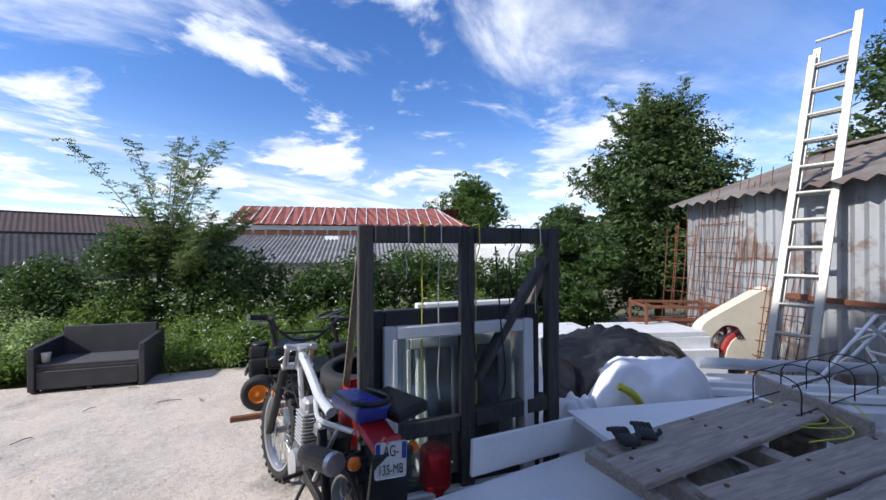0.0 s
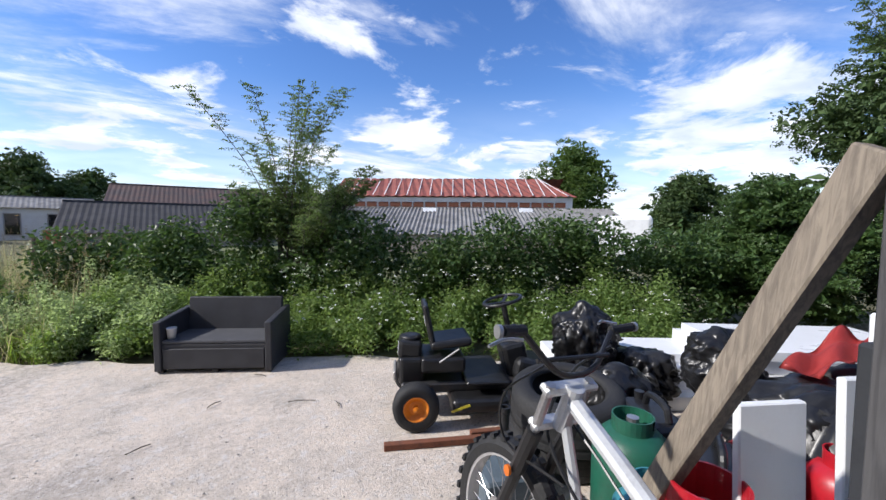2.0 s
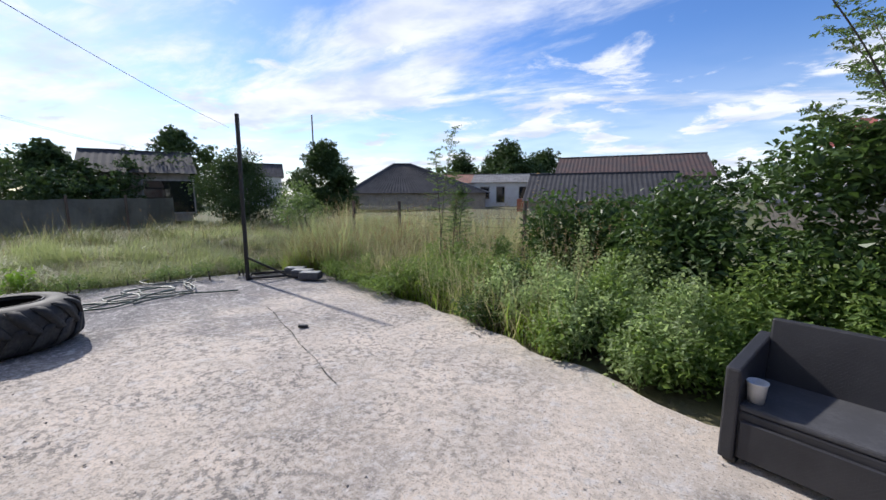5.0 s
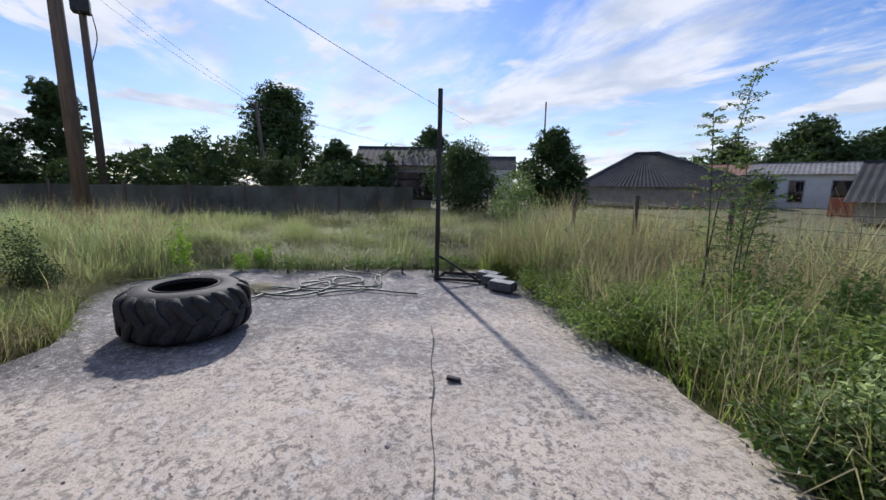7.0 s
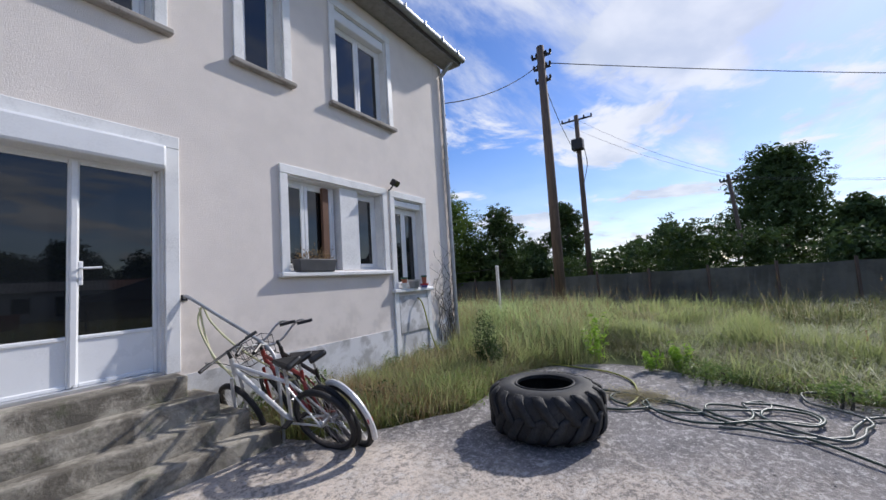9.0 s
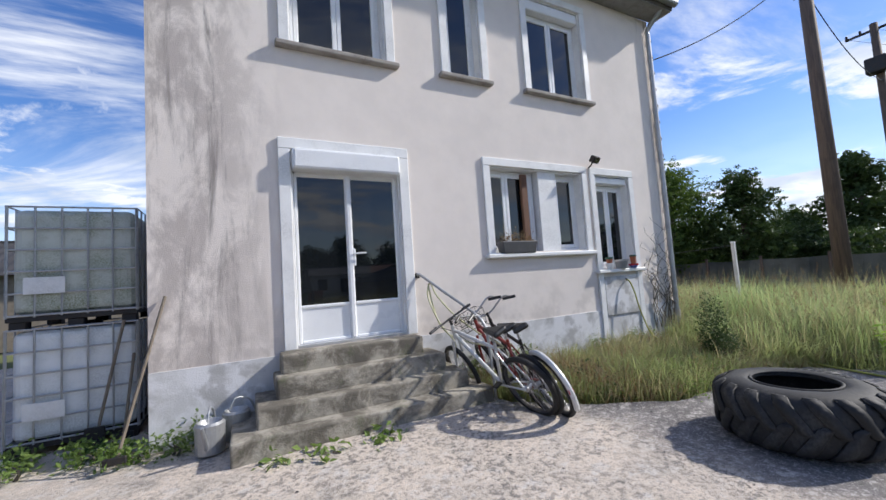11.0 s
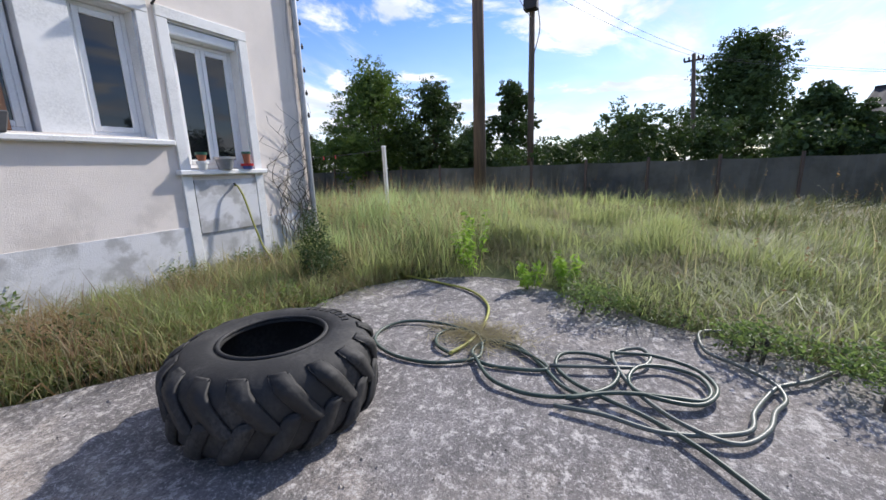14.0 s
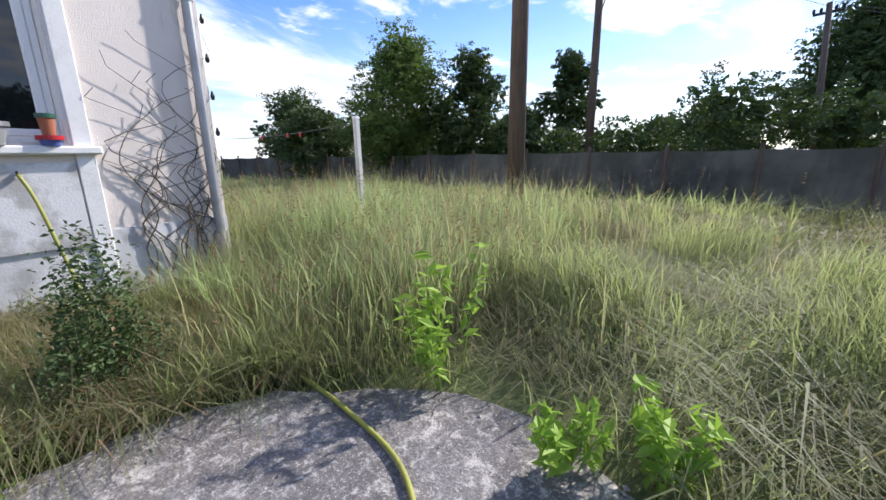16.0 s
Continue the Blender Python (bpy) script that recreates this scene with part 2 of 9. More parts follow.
M_YARD, M_WALL, M_PLINTH, M_STEP, M_SOIL = yard_concrete(), render_wall(), plinth_mat(), step_concrete(), soil_mat()
M_GLASS = pane_glass()
M_WHITE = plain("white_paint", (0.80, 0.80, 0.79), (0.62, 0.62, 0.61), 0.5, scale=3, bump=0.1)
M_PVC = plain("white_pvc", (0.80, 0.81, 0.82), (0.70, 0.71, 0.72), 0.3, scale=2, bump=0.02)
M_SILL = plain("weathered_sill", (0.36, 0.33, 0.30), (0.16, 0.145, 0.13), 0.9, scale=6, bump=0.5)
M_ZINC = plain("zinc", (0.42, 0.43, 0.44), (0.30, 0.30, 0.30), 0.45, 0.6, scale=4)
M_DARKIRON = plain("dark_iron", (0.035, 0.035, 0.037), (0.06, 0.045, 0.035), 0.55, 0.5)
M_RUST = plain("rusty_iron", (0.20, 0.075, 0.04), (0.11, 0.05, 0.035), 0.85, 0.2, scale=14, bump=0.4)
M_RUBBER = plain("black_rubber", (0.014, 0.014, 0.015), (0.03, 0.029, 0.028), 0.75, scale=7, bump=0.3)
M_TYRE = plain("worn_tyre_rubber", (0.018, 0.018, 0.018), (0.068, 0.065, 0.06), 0.72, scale=3.2, fine=40, bump=0.4)
M_BLACKPL = plain("black_plastic", (0.011, 0.011, 0.012), (0.021, 0.021, 0.022), 0.4, bump=0.05)
M_BAG = plain("black_bag_film", (0.012, 0.012, 0.013), (0.020, 0.020, 0.021), 0.34, scale=14, fine=22, bump=0.5, spec=0.4)
M_OLDWOOD = wood("weathered_grey_timber", (0.085, 0.082, 0.082), (0.045, 0.043, 0.044))
M_BRACEWOOD = wood("weathered_brown_timber", (0.27, 0.225, 0.17), (0.14, 0.115, 0.09))
M_PLANK = wood("weathered_plank", (0.46, 0.405, 0.35), (0.26, 0.22, 0.19), (2.2, 30, 30))
M_POLEWOOD = wood("pole_timber", (0.16, 0.115, 0.085), (0.085, 0.062, 0.05), (14, 14, 0.8))
M_RED = plain("red_paint", (0.42, 0.012, 0.022), (0.30, 0.015, 0.02), 0.35, scale=5)
M_GREEN = plain("green_paint", (0.015, 0.10, 0.06), (0.02, 0.07, 0.045), 0.4)
M_TEAL = plain("teal_paint", (0.05, 0.22, 0.27), None, 0.4)
M_ALU = plain("aluminium", (0.66, 0.66, 0.66), (0.50, 0.50, 0.50), 0.38, 0.75, scale=3, bump=0.05)
M_STEEL = plain("steel", (0.50, 0.50, 0.51), (0.34, 0.33, 0.32), 0.35, 0.85)
M_YELROPE = plain("yellow_rope", (0.62, 0.58, 0.06), (0.45, 0.42, 0.08), 0.7, scale=40, bump=0.5)
M_WHITEROPE = plain("pale_rope", (0.62, 0.60, 0.52), (0.45, 0.43, 0.38), 0.8, scale=40, bump=0.5)


# ---- mesh helpers ----
def part(name, bm, material, parent=None, label="", smooth=False):
    me = bpy.data.meshes.new(name)
    bm.to_mesh(me)
    bm.free()
    ob = new(name, me)
    me.materials.append(material)
    if smooth:
        me.polygons.foreach_set("use_smooth", [True] * len(me.polygons))
    if parent:
        ob.parent = parent
    if label:
        ob["label"] = label
    return ob


def empty(name, x=0, y=0, z=0, turn=0, lean=(0, 0)):
    ob = new(name)
    ob.empty_display_size = 0.1
    ob.matrix_basis = pose(x, y, z, lean[0], lean[1], turn)
    return ob


def box(sx, sy, sz, at=(0, 0, 0), rot=None, bevel=0.0, bm=None, seg=1):
    """A box of that size round at; rot: a pose applied before moving."""
    own = bmesh.new()
    bmesh.ops.create_cube(own, size=1)
    bmesh.ops.scale(own, vec=(sx, sy, sz), verts=own.verts)
    if bevel:
        bmesh.ops.bevel(own, geom=own.edges[:], offset=bevel, segments=seg, affect="EDGES", profile=0.5)
    if rot:
        bmesh.ops.transform(own, matrix=rot, verts=own.verts)
    bmesh.ops.translate(own, vec=at, verts=own.verts)
    return merge(bm, own)


def merge(bm, own):
    if bm is None:
        return own
    me = bpy.data.meshes.new("tmp")
    own.to_mesh(me)
    own.free()
    bm.from_mesh(me)
    bpy.data.meshes.remove(me)
    return bm


def beam(a, b, w, h, bm=None, bevel=0.004, up=(0, 0, 1)):
    """A squared bar from a to b."""
    a, b = Vector(a), Vector(b)
    d = b - a
    z = d.normalized()
    x = z.cross(Vector(up))
    x = x.normalized() if x.length > 1e-4 else Vector((1, 0, 0))
    y = z.cross(x)
    m = Matrix((x, y, z)).transposed().to_4x4()
    return box(w, h, d.length, (a + b) / 2, m, bevel, bm)


def tube(points, r, sides=8, bm=None, closed=False, taper=None):
    """A round tube along points."""
    pts = [Vector(p) for p in points]
    own = bm or bmesh.new()
    rings = []
    n = len(pts)
    side = None
    for i, p in enumerate(pts):
        a = pts[(i - 1) % n] if (closed or i > 0) else p
        b = pts[(i + 1) % n] if (closed or i < n - 1) else p
        t = (b - a).normalized()
        if side is None:
            side = t.cross(Vector((0, 0, 1)))
            if side.length < 1e-3:
                side = t.cross(Vector((1, 0, 0)))
        side = (side - t * side.dot(t)).normalized()
        other = t.cross(side)
        rr = r if taper is None else r + (taper - r) * i / max(1, n - 1)
        rings.append([own.verts.new(p + (side * math.cos(k) + other * math.sin(k)) * rr) for k in (2 * math.pi * j / sides for j in range(sides))])
    for i in range(n if closed else n - 1):
        u, v = rings[i], rings[(i + 1) % n]
        for j in range(sides):
            own.faces.new((u[j], u[(j + 1) % sides], v[(j + 1) % sides], v[j]))
    if not closed:
        own.faces.new(rings[0][::-1])
        own.faces.new(rings[-1])
    return own


def curve_pts(ctrl, steps=8):
    """A smooth line through the control points."""
    c = [Vector(p) for p in ctrl]
    c = [2 * c[0] - c[1]] + c + [2 * c[-1] - c[-2]]
    out = []
    for i in range(1, len(c) - 2):
        for s in range(steps):
            t = s / steps
            a, b, d, e = c[i - 1], c[i], c[i + 1], c[i + 2]
            out.append(0.5 * ((2 * b) + (d - a) * t + (2 * a - 5 * b + 4 * d - e) * t * t + (3 * b - a - 3 * d + e) * t ** 3))
    return out + [c[-2]]


def lathe(profile, sides=24, bm=None, m=None):
    """Turn (radius, z) points round z."""
    own = bmesh.new()
    rings = [[own.verts.new((r * math.cos(2 * math.pi * j / sides), r * math.sin(2 * math.pi * j / sides), z)) for j in range(sides)] for r, z in profile]
    for u, v in zip(rings, rings[1:]):
        for j in range(sides):
            own.faces.new((u[j], u[(j + 1) % sides], v[(j + 1) % sides], v[j]))
    bmesh.ops.remove_doubles(own, verts=own.verts, dist=1e-5)
    if m is not None:
        bmesh.ops.transform(own, matrix=m, verts=own.verts)
    return merge(bm, own)


def slab(outline, z0, z1, bm=None, m=None):
    """An outline (x, y) raised from z0 to z1."""
    own = bmesh.new()
    lo = [own.verts.new((x, y, z0)) for x, y in outline]
    hi = [own.verts.new((x, y, z1)) for x, y in outline]
    own.faces.new(lo[::-1])
    own.faces.new(hi)
    n = len(lo)
    for i in range(n):
        own.faces.new((lo[i], lo[(i + 1) % n], hi[(i + 1) % n], hi[i]))
    bmesh.ops.recalc_face_normals(own, faces=own.faces)
    if m is not None:
        bmesh.ops.transform(own, matrix=m, verts=own.verts)
    return merge(bm, own)


def raw(name, verts, faces, material, parent=None, label="", smooth=False):
    """A mesh from numpy arrays: verts (n, 3), faces (m, 3 or 4)."""
    verts, faces = np.asarray(verts, np.float32), np.asarray(faces, np.int32)
    me = bpy.data.meshes.new(name)
    k = faces.shape[1]
    me.vertices.add(len(verts))
    me.vertices.foreach_set("co", verts.ravel())
    me.loops.add(faces.size)
    me.loops.foreach_set("vertex_index", faces.ravel())
    me.polygons.add(len(faces))
    me.polygons.foreach_set("loop_start", np.arange(0, faces.size, k, dtype=np.int32))
    me.polygons.foreach_set("use_smooth", np.full(len(faces), smooth))
    me.update(calc_edges=True)
    me.materials.append(material)
    ob = new(name, me)
    if parent:
        ob.parent = parent
    if label:
        ob["label"] = label
    return ob


def gz(x, y):
    """The yard's height: it falls gently away from the house."""
    west = min(1.0, max(0.0, (-0.8 - x) / 2.2))
    return 0.03 * (5.6 - min(9.5, max(3.4, y))) * west


def gz_np(x, y):
    return 0.03 * (5.6 - np.clip(y, 3.4, 9.5)) * np.clip((-0.8 - x) / 2.2, 0, 1)


RNG = np.random.default_rng(7)


# ---- ground and yard ----
YARD = [(-1.5, -5.5), (4.5, -5.5), (4.6, 2.8), (3.6, 4.7), (2.1, 5.75), (1.4, 6.25), (0.2, 6.75), (-0.6, 7.0), (-1.25, 7.5), (-2.45, 8.25), (-3.3, 8.85),
        (-4.6, 9.35), (-6.4, 10.1), (-7.4, 9.9), (-8.1, 8.8), (-8.55, 7.5), (-9.1, 6.5), (-9.2, 5.85), (-8.6, 4.85), (-7.6, 4.6), (-6.4, 4.75), (-5.5, 4.2),
        (-4.9, 3.75), (-4.6, 2.6), (-1.6, 2.6)]


def inside(x, y, poly):
    """Which of the points lie in the polygon."""
    x, y = np.asarray(x, float), np.asarray(y, float)
    hit = np.zeros(x.shape, bool)
    for (ax, ay), (bx, by) in zip(poly, poly[1:] + poly[:1]):
        cross = (ay > y) != (by > y)
        hit ^= cross & (x < (bx - ax) * (y - ay) / (by - ay + 1e-12) + ax)
    return hit


def ground():
    """One sheet to the horizon, finer near the yard."""
    line = np.unique(np.concatenate([np.linspace(-600, -60, 10), np.linspace(-60, -20, 12), np.linspace(-20, 14, 86), np.linspace(14, 60, 14), np.linspace(60, 600, 10)]))
    gx, gy = np.meshgrid(line, line)
    near = np.exp(-((gx + 3) ** 2 + (gy - 4) ** 2) / 900)
    lump = np.array([noise.noise(Vector((a * 0.7, b * 0.7, 0))) for a, b in zip(gx.ravel(), gy.ravel())]).reshape(gx.shape)
    z = gz_np(gx, gy) - 0.055 + 0.03 * lump * near
    z += 0.22 * np.clip((-8.8 - gx) / 1.5, 0, 1) * np.clip((gx + 19) / 6, 0, 1)
    z += 0.12 * inside(gx, gy, [(-8.5, 11.2), (4.5, 6.8), (12, 12), (-6, 22)])
    n = len(line)
    idx = np.arange(n * n).reshape(n, n)
    faces = np.stack([idx[:-1, :-1], idx[:-1, 1:], idx[1:, 1:], idx[1:, :-1]], -1).reshape(-1, 4)
    z = np.where(inside(gx, gy, YARD), gz_np(gx, gy) - 0.08, z)
    ob = raw("ground", np.stack([gx, gy, z], -1).reshape(-1, 3), faces, M_SOIL, smooth=True)
    return tagged(ob, "soil and rough turf round the yard", "ground", kind="structure")


ground()


def pavement():
    """The worn concrete of the yard, with a ragged edge."""
    edge = []
    for (ax, ay), (bx, by) in zip(YARD, YARD[1:] + YARD[:1]):
        n = max(2, int(math.hypot(bx - ax, by - ay) / 0.12))
        for i in range(n):
            x, y = ax + (bx - ax) * i / n, ay + (by - ay) * i / n
            v = noise.noise_vector(Vector((x * 2.1, y * 2.1, 0))) * 0.13 + noise.noise_vector(Vector((x * 8, y * 8, 3))) * 0.04
            edge.append((x + v.x, y + v.y))
    bm = bmesh.new()
    lo = [bm.verts.new((x, y, 0)) for x, y in edge]
    bm.faces.new(lo)
    for ax, steps in ((0, np.arange(-9.5, 5, 0.5)), (1, np.arange(-5.5, 10.5, 0.5))):
        no = (1, 0, 0) if ax == 0 else (0, 1, 0)
        for s in steps:
            bmesh.ops.bisect_plane(bm, geom=bm.verts[:] + bm.edges[:] + bm.faces[:], plane_co=(s, s, 0), plane_no=no)
    rim = [e for e in bm.edges if e.is_boundary]
    down = bmesh.ops.extrude_edge_only(bm, edges=rim)["geom"]
    low = {v for v in down if isinstance(v, bmesh.types.BMVert)}
    for v in bm.verts:
        v.co.z = gz(v.co.x, v.co.y) + 0.006 * noise.noise(Vector((v.co.x, v.co.y, 5)))
        if v in low:
            v.co.z -= 0.09
    bmesh.ops.recalc_face_normals(bm, faces=bm.faces)
    return tagged(part("pavement", bm, M_YARD, smooth=False), "worn pitted pale concrete yard with grey patches", "pavement", kind="structure")


pavement()


def yard_crack():
    bm = bmesh.new()
    pts = [(-2.9 - 0.103 * i, 6.42 + 0.061 * i - 0.012 * math.sin(i * 0.9)) for i in range(24)]
    for (x, y), (u, v) in zip(pts, pts[1:]):
        w = 0.002 + 0.011 * abs(noise.noise(Vector((x * 9, y, 0))))
        q = [bm.verts.new((a, b + s, gz(a, b) + 0.009)) for a, b, s in ((x, y, -w), (u, v, -w), (u, v, w), (x, y, w))]
        bm.faces.new(q)
    return tagged(part("pavement_joint", bm, plain("dirt_line", (0.06, 0.055, 0.05), (0.12, 0.11, 0.10), 0.95)), "dirt-filled joint line across the concrete yard", "joint", kind="structure")


yard_crack()

# ---- house ----
HX0, HX1, HY, HTOP = -9.45, -1.62, 2.77, 6.08
OPENINGS = [  # x0, x1, z0, z1 of each opening in the front wall
    (-4.16, -2.90, 0.77, 2.94), (-7.30, -5.52, 1.72, 2.95), (-8.42, -7.60, 1.40, 2.95),
    (-4.08, -2.94, 4.17, 5.68), (-5.52, -4.98, 4.2, 5.7), (-7.58, -6.42, 4.2, 5.74)]


def house_walls():
    """The front wall with its openings cut through, then the other walls."""
    xs = sorted({HX0, HX1, *[v for o in OPENINGS for v in o[:2]]})
    zs = sorted({-0.2, 0.73, HTOP, *[v for o in OPENINGS for v in o[2:]]})
    bm, low = bmesh.new(), bmesh.new()
    for xa, xb in zip(xs, xs[1:]):
        for za, zb in zip(zs, zs[1:]):
            cx, cz = (xa + xb) / 2, (za + zb) / 2
            if any(o[0] < cx < o[1] and o[2] < cz < o[3] for o in OPENINGS):
                continue
            y1 = HY + (0.012 if zb <= 0.74 else 0)
            box(xb - xa, 0.32, zb - za, (cx, y1 - 0.16, cz), bm=low if zb <= 0.74 else bm)
    for b in (bm, low):
        bmesh.ops.remove_doubles(b, verts=b.verts, dist=1e-4)
    tagged(part("wall_front", bm, M_WALL), "pale pink-beige rendered house wall with dark rain streaks", "wall", kind="structure")
    tagged(part("plinth", low, M_PLINTH), "grey-white stained cement plinth under the house wall", "plinth", kind="structure")
    bm = box(0.3, 7.2, HTOP + 0.2, (HX1 - 0.15, HY - 0.32 - 3.6, HTOP / 2 - 0.1))
    tagged(part("wall_east", bm, M_WALL), "pale rendered gable wall of the house", "wall", kind="structure")
    bm = box(0.3, 7.2, HTOP + 0.2, (HX0 + 0.15, HY - 0.32 - 3.6, HTOP / 2 - 0.1))
    tagged(part("wall_west", bm, M_WALL), "pale rendered gable wall of the house", "wall", kind="structure")
    bm = box(HX1 - HX0 - 0.6, 0.3, HTOP + 0.2, ((HX0 + HX1) / 2, HY - 7.37, HTOP / 2 - 0.1))
    tagged(part("wall_back", bm, M_WALL), "pale rendered back wall of the house", "wall", kind="structure")
    bm = box(HX1 - HX0 - 0.6, 6.9, 0.2, ((HX0 + HX1) / 2, HY - 3.77, 3.35))
    box(HX1 - HX0 - 0.6, 6.9, 0.2, ((HX0 + HX1) / 2, HY - 3.77, 0.62), bm=bm)
    tagged(part("floor_inside", bm, M_STEP), "floors inside the house behind the windows", "floor", kind="structure")


house_walls()


def house_roof():
    roof = empty("roof", (HX0 + HX1) / 2, HY - 3.6, HTOP)
    slope = 0.42
    half = 4.0
    m_tile = corrugated_mat("roof_tile", (0.10, 0.09, 0.085), (0.06, 0.055, 0.052), None, 0.85)
    for s in (1, -1):
        bm = box(HX1 - HX0 + 0.4, half / math.cos(slope), 0.1, (0, 0, 0), pose(0, 0, 0, -s * math.degrees(slope), 0, 0))
        bmesh.ops.translate(bm, vec=(0, s * half / 2, 0.06 + half / 2 * math.tan(slope)), verts=bm.verts)
        part("roof_slope", bm, m_tile, roof)
    bm = bmesh.new()
    for s in (HX0 + 0.15, HX1 - 0.15):
        x = s - (HX0 + HX1) / 2
        a = [bm.verts.new((x - 0.14, y, z)) for y, z in ((-3.5, 0.0), (3.4, 0.0), (0, 1.5))]
        b = [bm.verts.new((x + 0.14, y, z)) for y, z in ((-3.5, 0.0), (3.4, 0.0), (0, 1.5))]
        bm.faces.new(a)
        bm.faces.new(b[::-1])
        for i in range(3):
            bm.faces.new((a[i], b[i], b[(i + 1) % 3], a[(i + 1) % 3]))
    bmesh.ops.recalc_face_normals(bm, faces=bm.faces)
    part("gable", bm, M_WALL, roof)
    part("soffit", box(HX1 - HX0 + 0.38, 0.36, 0.03, (0, 3.78, 0.02)), plain("grey_soffit", (0.30, 0.29, 0.28), (0.20, 0.19, 0.18), 0.85), roof)
    part("fascia", box(HX1 - HX0 + 0.38, 0.025, 0.17, (0, 3.965, 0.09)), plain("fascia_grey", (0.30, 0.30, 0.30), None, 0.6), roof)
    bm = bmesh.new()
    n = 9
    prof = [(4.045 + 0.065 * math.cos(math.pi + math.pi * i / (n - 1)), 0.13 + 0.075 * math.sin(math.pi + math.pi * i / (n - 1))) for i in range(n)]
    prof += [(y, z + 0.012) for y, z in prof[::-1]]
    L = (HX1 - HX0) / 2 + 0.22
    a = [bm.verts.new((-L, y, z)) for y, z in prof]
    b = [bm.verts.new((L, y, z)) for y, z in prof]
    for i in range(len(prof)):
        j = (i + 1) % len(prof)
        bm.faces.new((a[i], a[j], b[j], b[i]))
    bm.faces.new(a)
    bm.faces.new(b[::-1])
    bmesh.ops.recalc_face_normals(bm, faces=bm.faces)
    part("gutter", bm, M_ZINC, roof, "grey zinc half-round gutter")
    for i in range(14):
        part("gutter_bracket", box(0.025, 0.02, 0.11, (-L + 0.3 + i * (2 * L - 0.6) / 13, 4.115, 0.13), bevel=0.003), M_ZINC, roof)
    return tagged(roof, "low-pitched house roof with zinc gutter and fascia", "roof", kind="structure")


house_roof()


def surround(name, x0, x1, z0, z1, sill_z, w=0.115, label="", legs_to=None, sill_mat=None, sill_out=0.03):
    """White-painted band round an opening, with a sill."""
    root = empty(name, (x0 + x1) / 2, HY, (z0 + z1) / 2)
    cx, cz = (x0 + x1) / 2, (z0 + z1) / 2
    bot = legs_to if legs_to is not None else sill_z
    for x in (x0 - w / 2, x1 + w / 2):
        part("surround_side", box(w, 0.032, z1 - bot, (x - cx, 0.018, (z1 + bot) / 2 - cz), bevel=0.006), M_WHITE, root)
    part("surround_head", box(x1 - x0 + 2 * w, 0.036, w, (0, 0.019, z1 + w / 2 - cz), bevel=0.006), M_WHITE, root)
    for x, s in ((x0, 1), (x1, -1)):
        part("reveal", box(0.018, 0.2, z1 - z0, (x + s * 0.009 - cx, -0.101, 0)), M_WHITE, root)
    part("reveal", box(x1 - x0, 0.2, 0.018, (0, -0.101, z1 - 0.009 - cz)), M_WHITE, root)
    if sill_z is not None and sill_out:
        part("window_sill", box(x1 - x0 + 2 * w + 0.08, 0.30, 0.06, (0, sill_out - 0.09, sill_z - cz + 0.028), bevel=0.012), sill_mat or M_SILL, root)
    return tagged(root, label or "white-painted surround with a projecting sill", "window surround", kind="structure")


def leaf_frame(root, cx0, cx1, z0, z1, y, rail=0.06, pane_mat=None, bottom=None, name="casement"):
    """One glazed leaf: four PVC rails, a pane, and if bottom is given a solid panel below it. Coordinates are the root's own."""
    h = bottom if bottom else 0
    leaf = part(name, box(rail, 0.06, z1 - z0, (cx0 + rail / 2, y, (z0 + z1) / 2), bevel=0.008), M_PVC, root)
    box_parts = [box(rail, 0.06, z1 - z0, (cx1 - rail / 2, y, (z0 + z1) / 2), bevel=0.008)]
    part("stile", box_parts[0], M_PVC, leaf)
    part("rail", box(cx1 - cx0 - 2 * rail, 0.058, rail, ((cx0 + cx1) / 2, y, z1 - rail / 2), bevel=0.008), M_PVC, leaf)
    part("rail", box(cx1 - cx0 - 2 * rail, 0.058, rail, ((cx0 + cx1) / 2, y, z0 + rail / 2), bevel=0.008), M_PVC, leaf)
    if h:
        part("rail", box(cx1 - cx0 - 2 * rail, 0.058, rail, ((cx0 + cx1) / 2, y, z0 + h), bevel=0.008), M_PVC, leaf)
        part("panel", box(cx1 - cx0 - 2 * rail, 0.03, h - rail, ((cx0 + cx1) / 2, y, z0 + h / 2 + rail / 4)), M_PVC, leaf)
    zb = z0 + (h + rail / 2 if h else rail)
    part("pane", box(cx1 - cx0 - 2 * rail, 0.02, z1 - rail - zb, ((cx0 + cx1) / 2, y, (zb + z1 - rail) / 2)), pane_mat or M_GLASS, leaf, "dark reflecting glass pane")
    return leaf


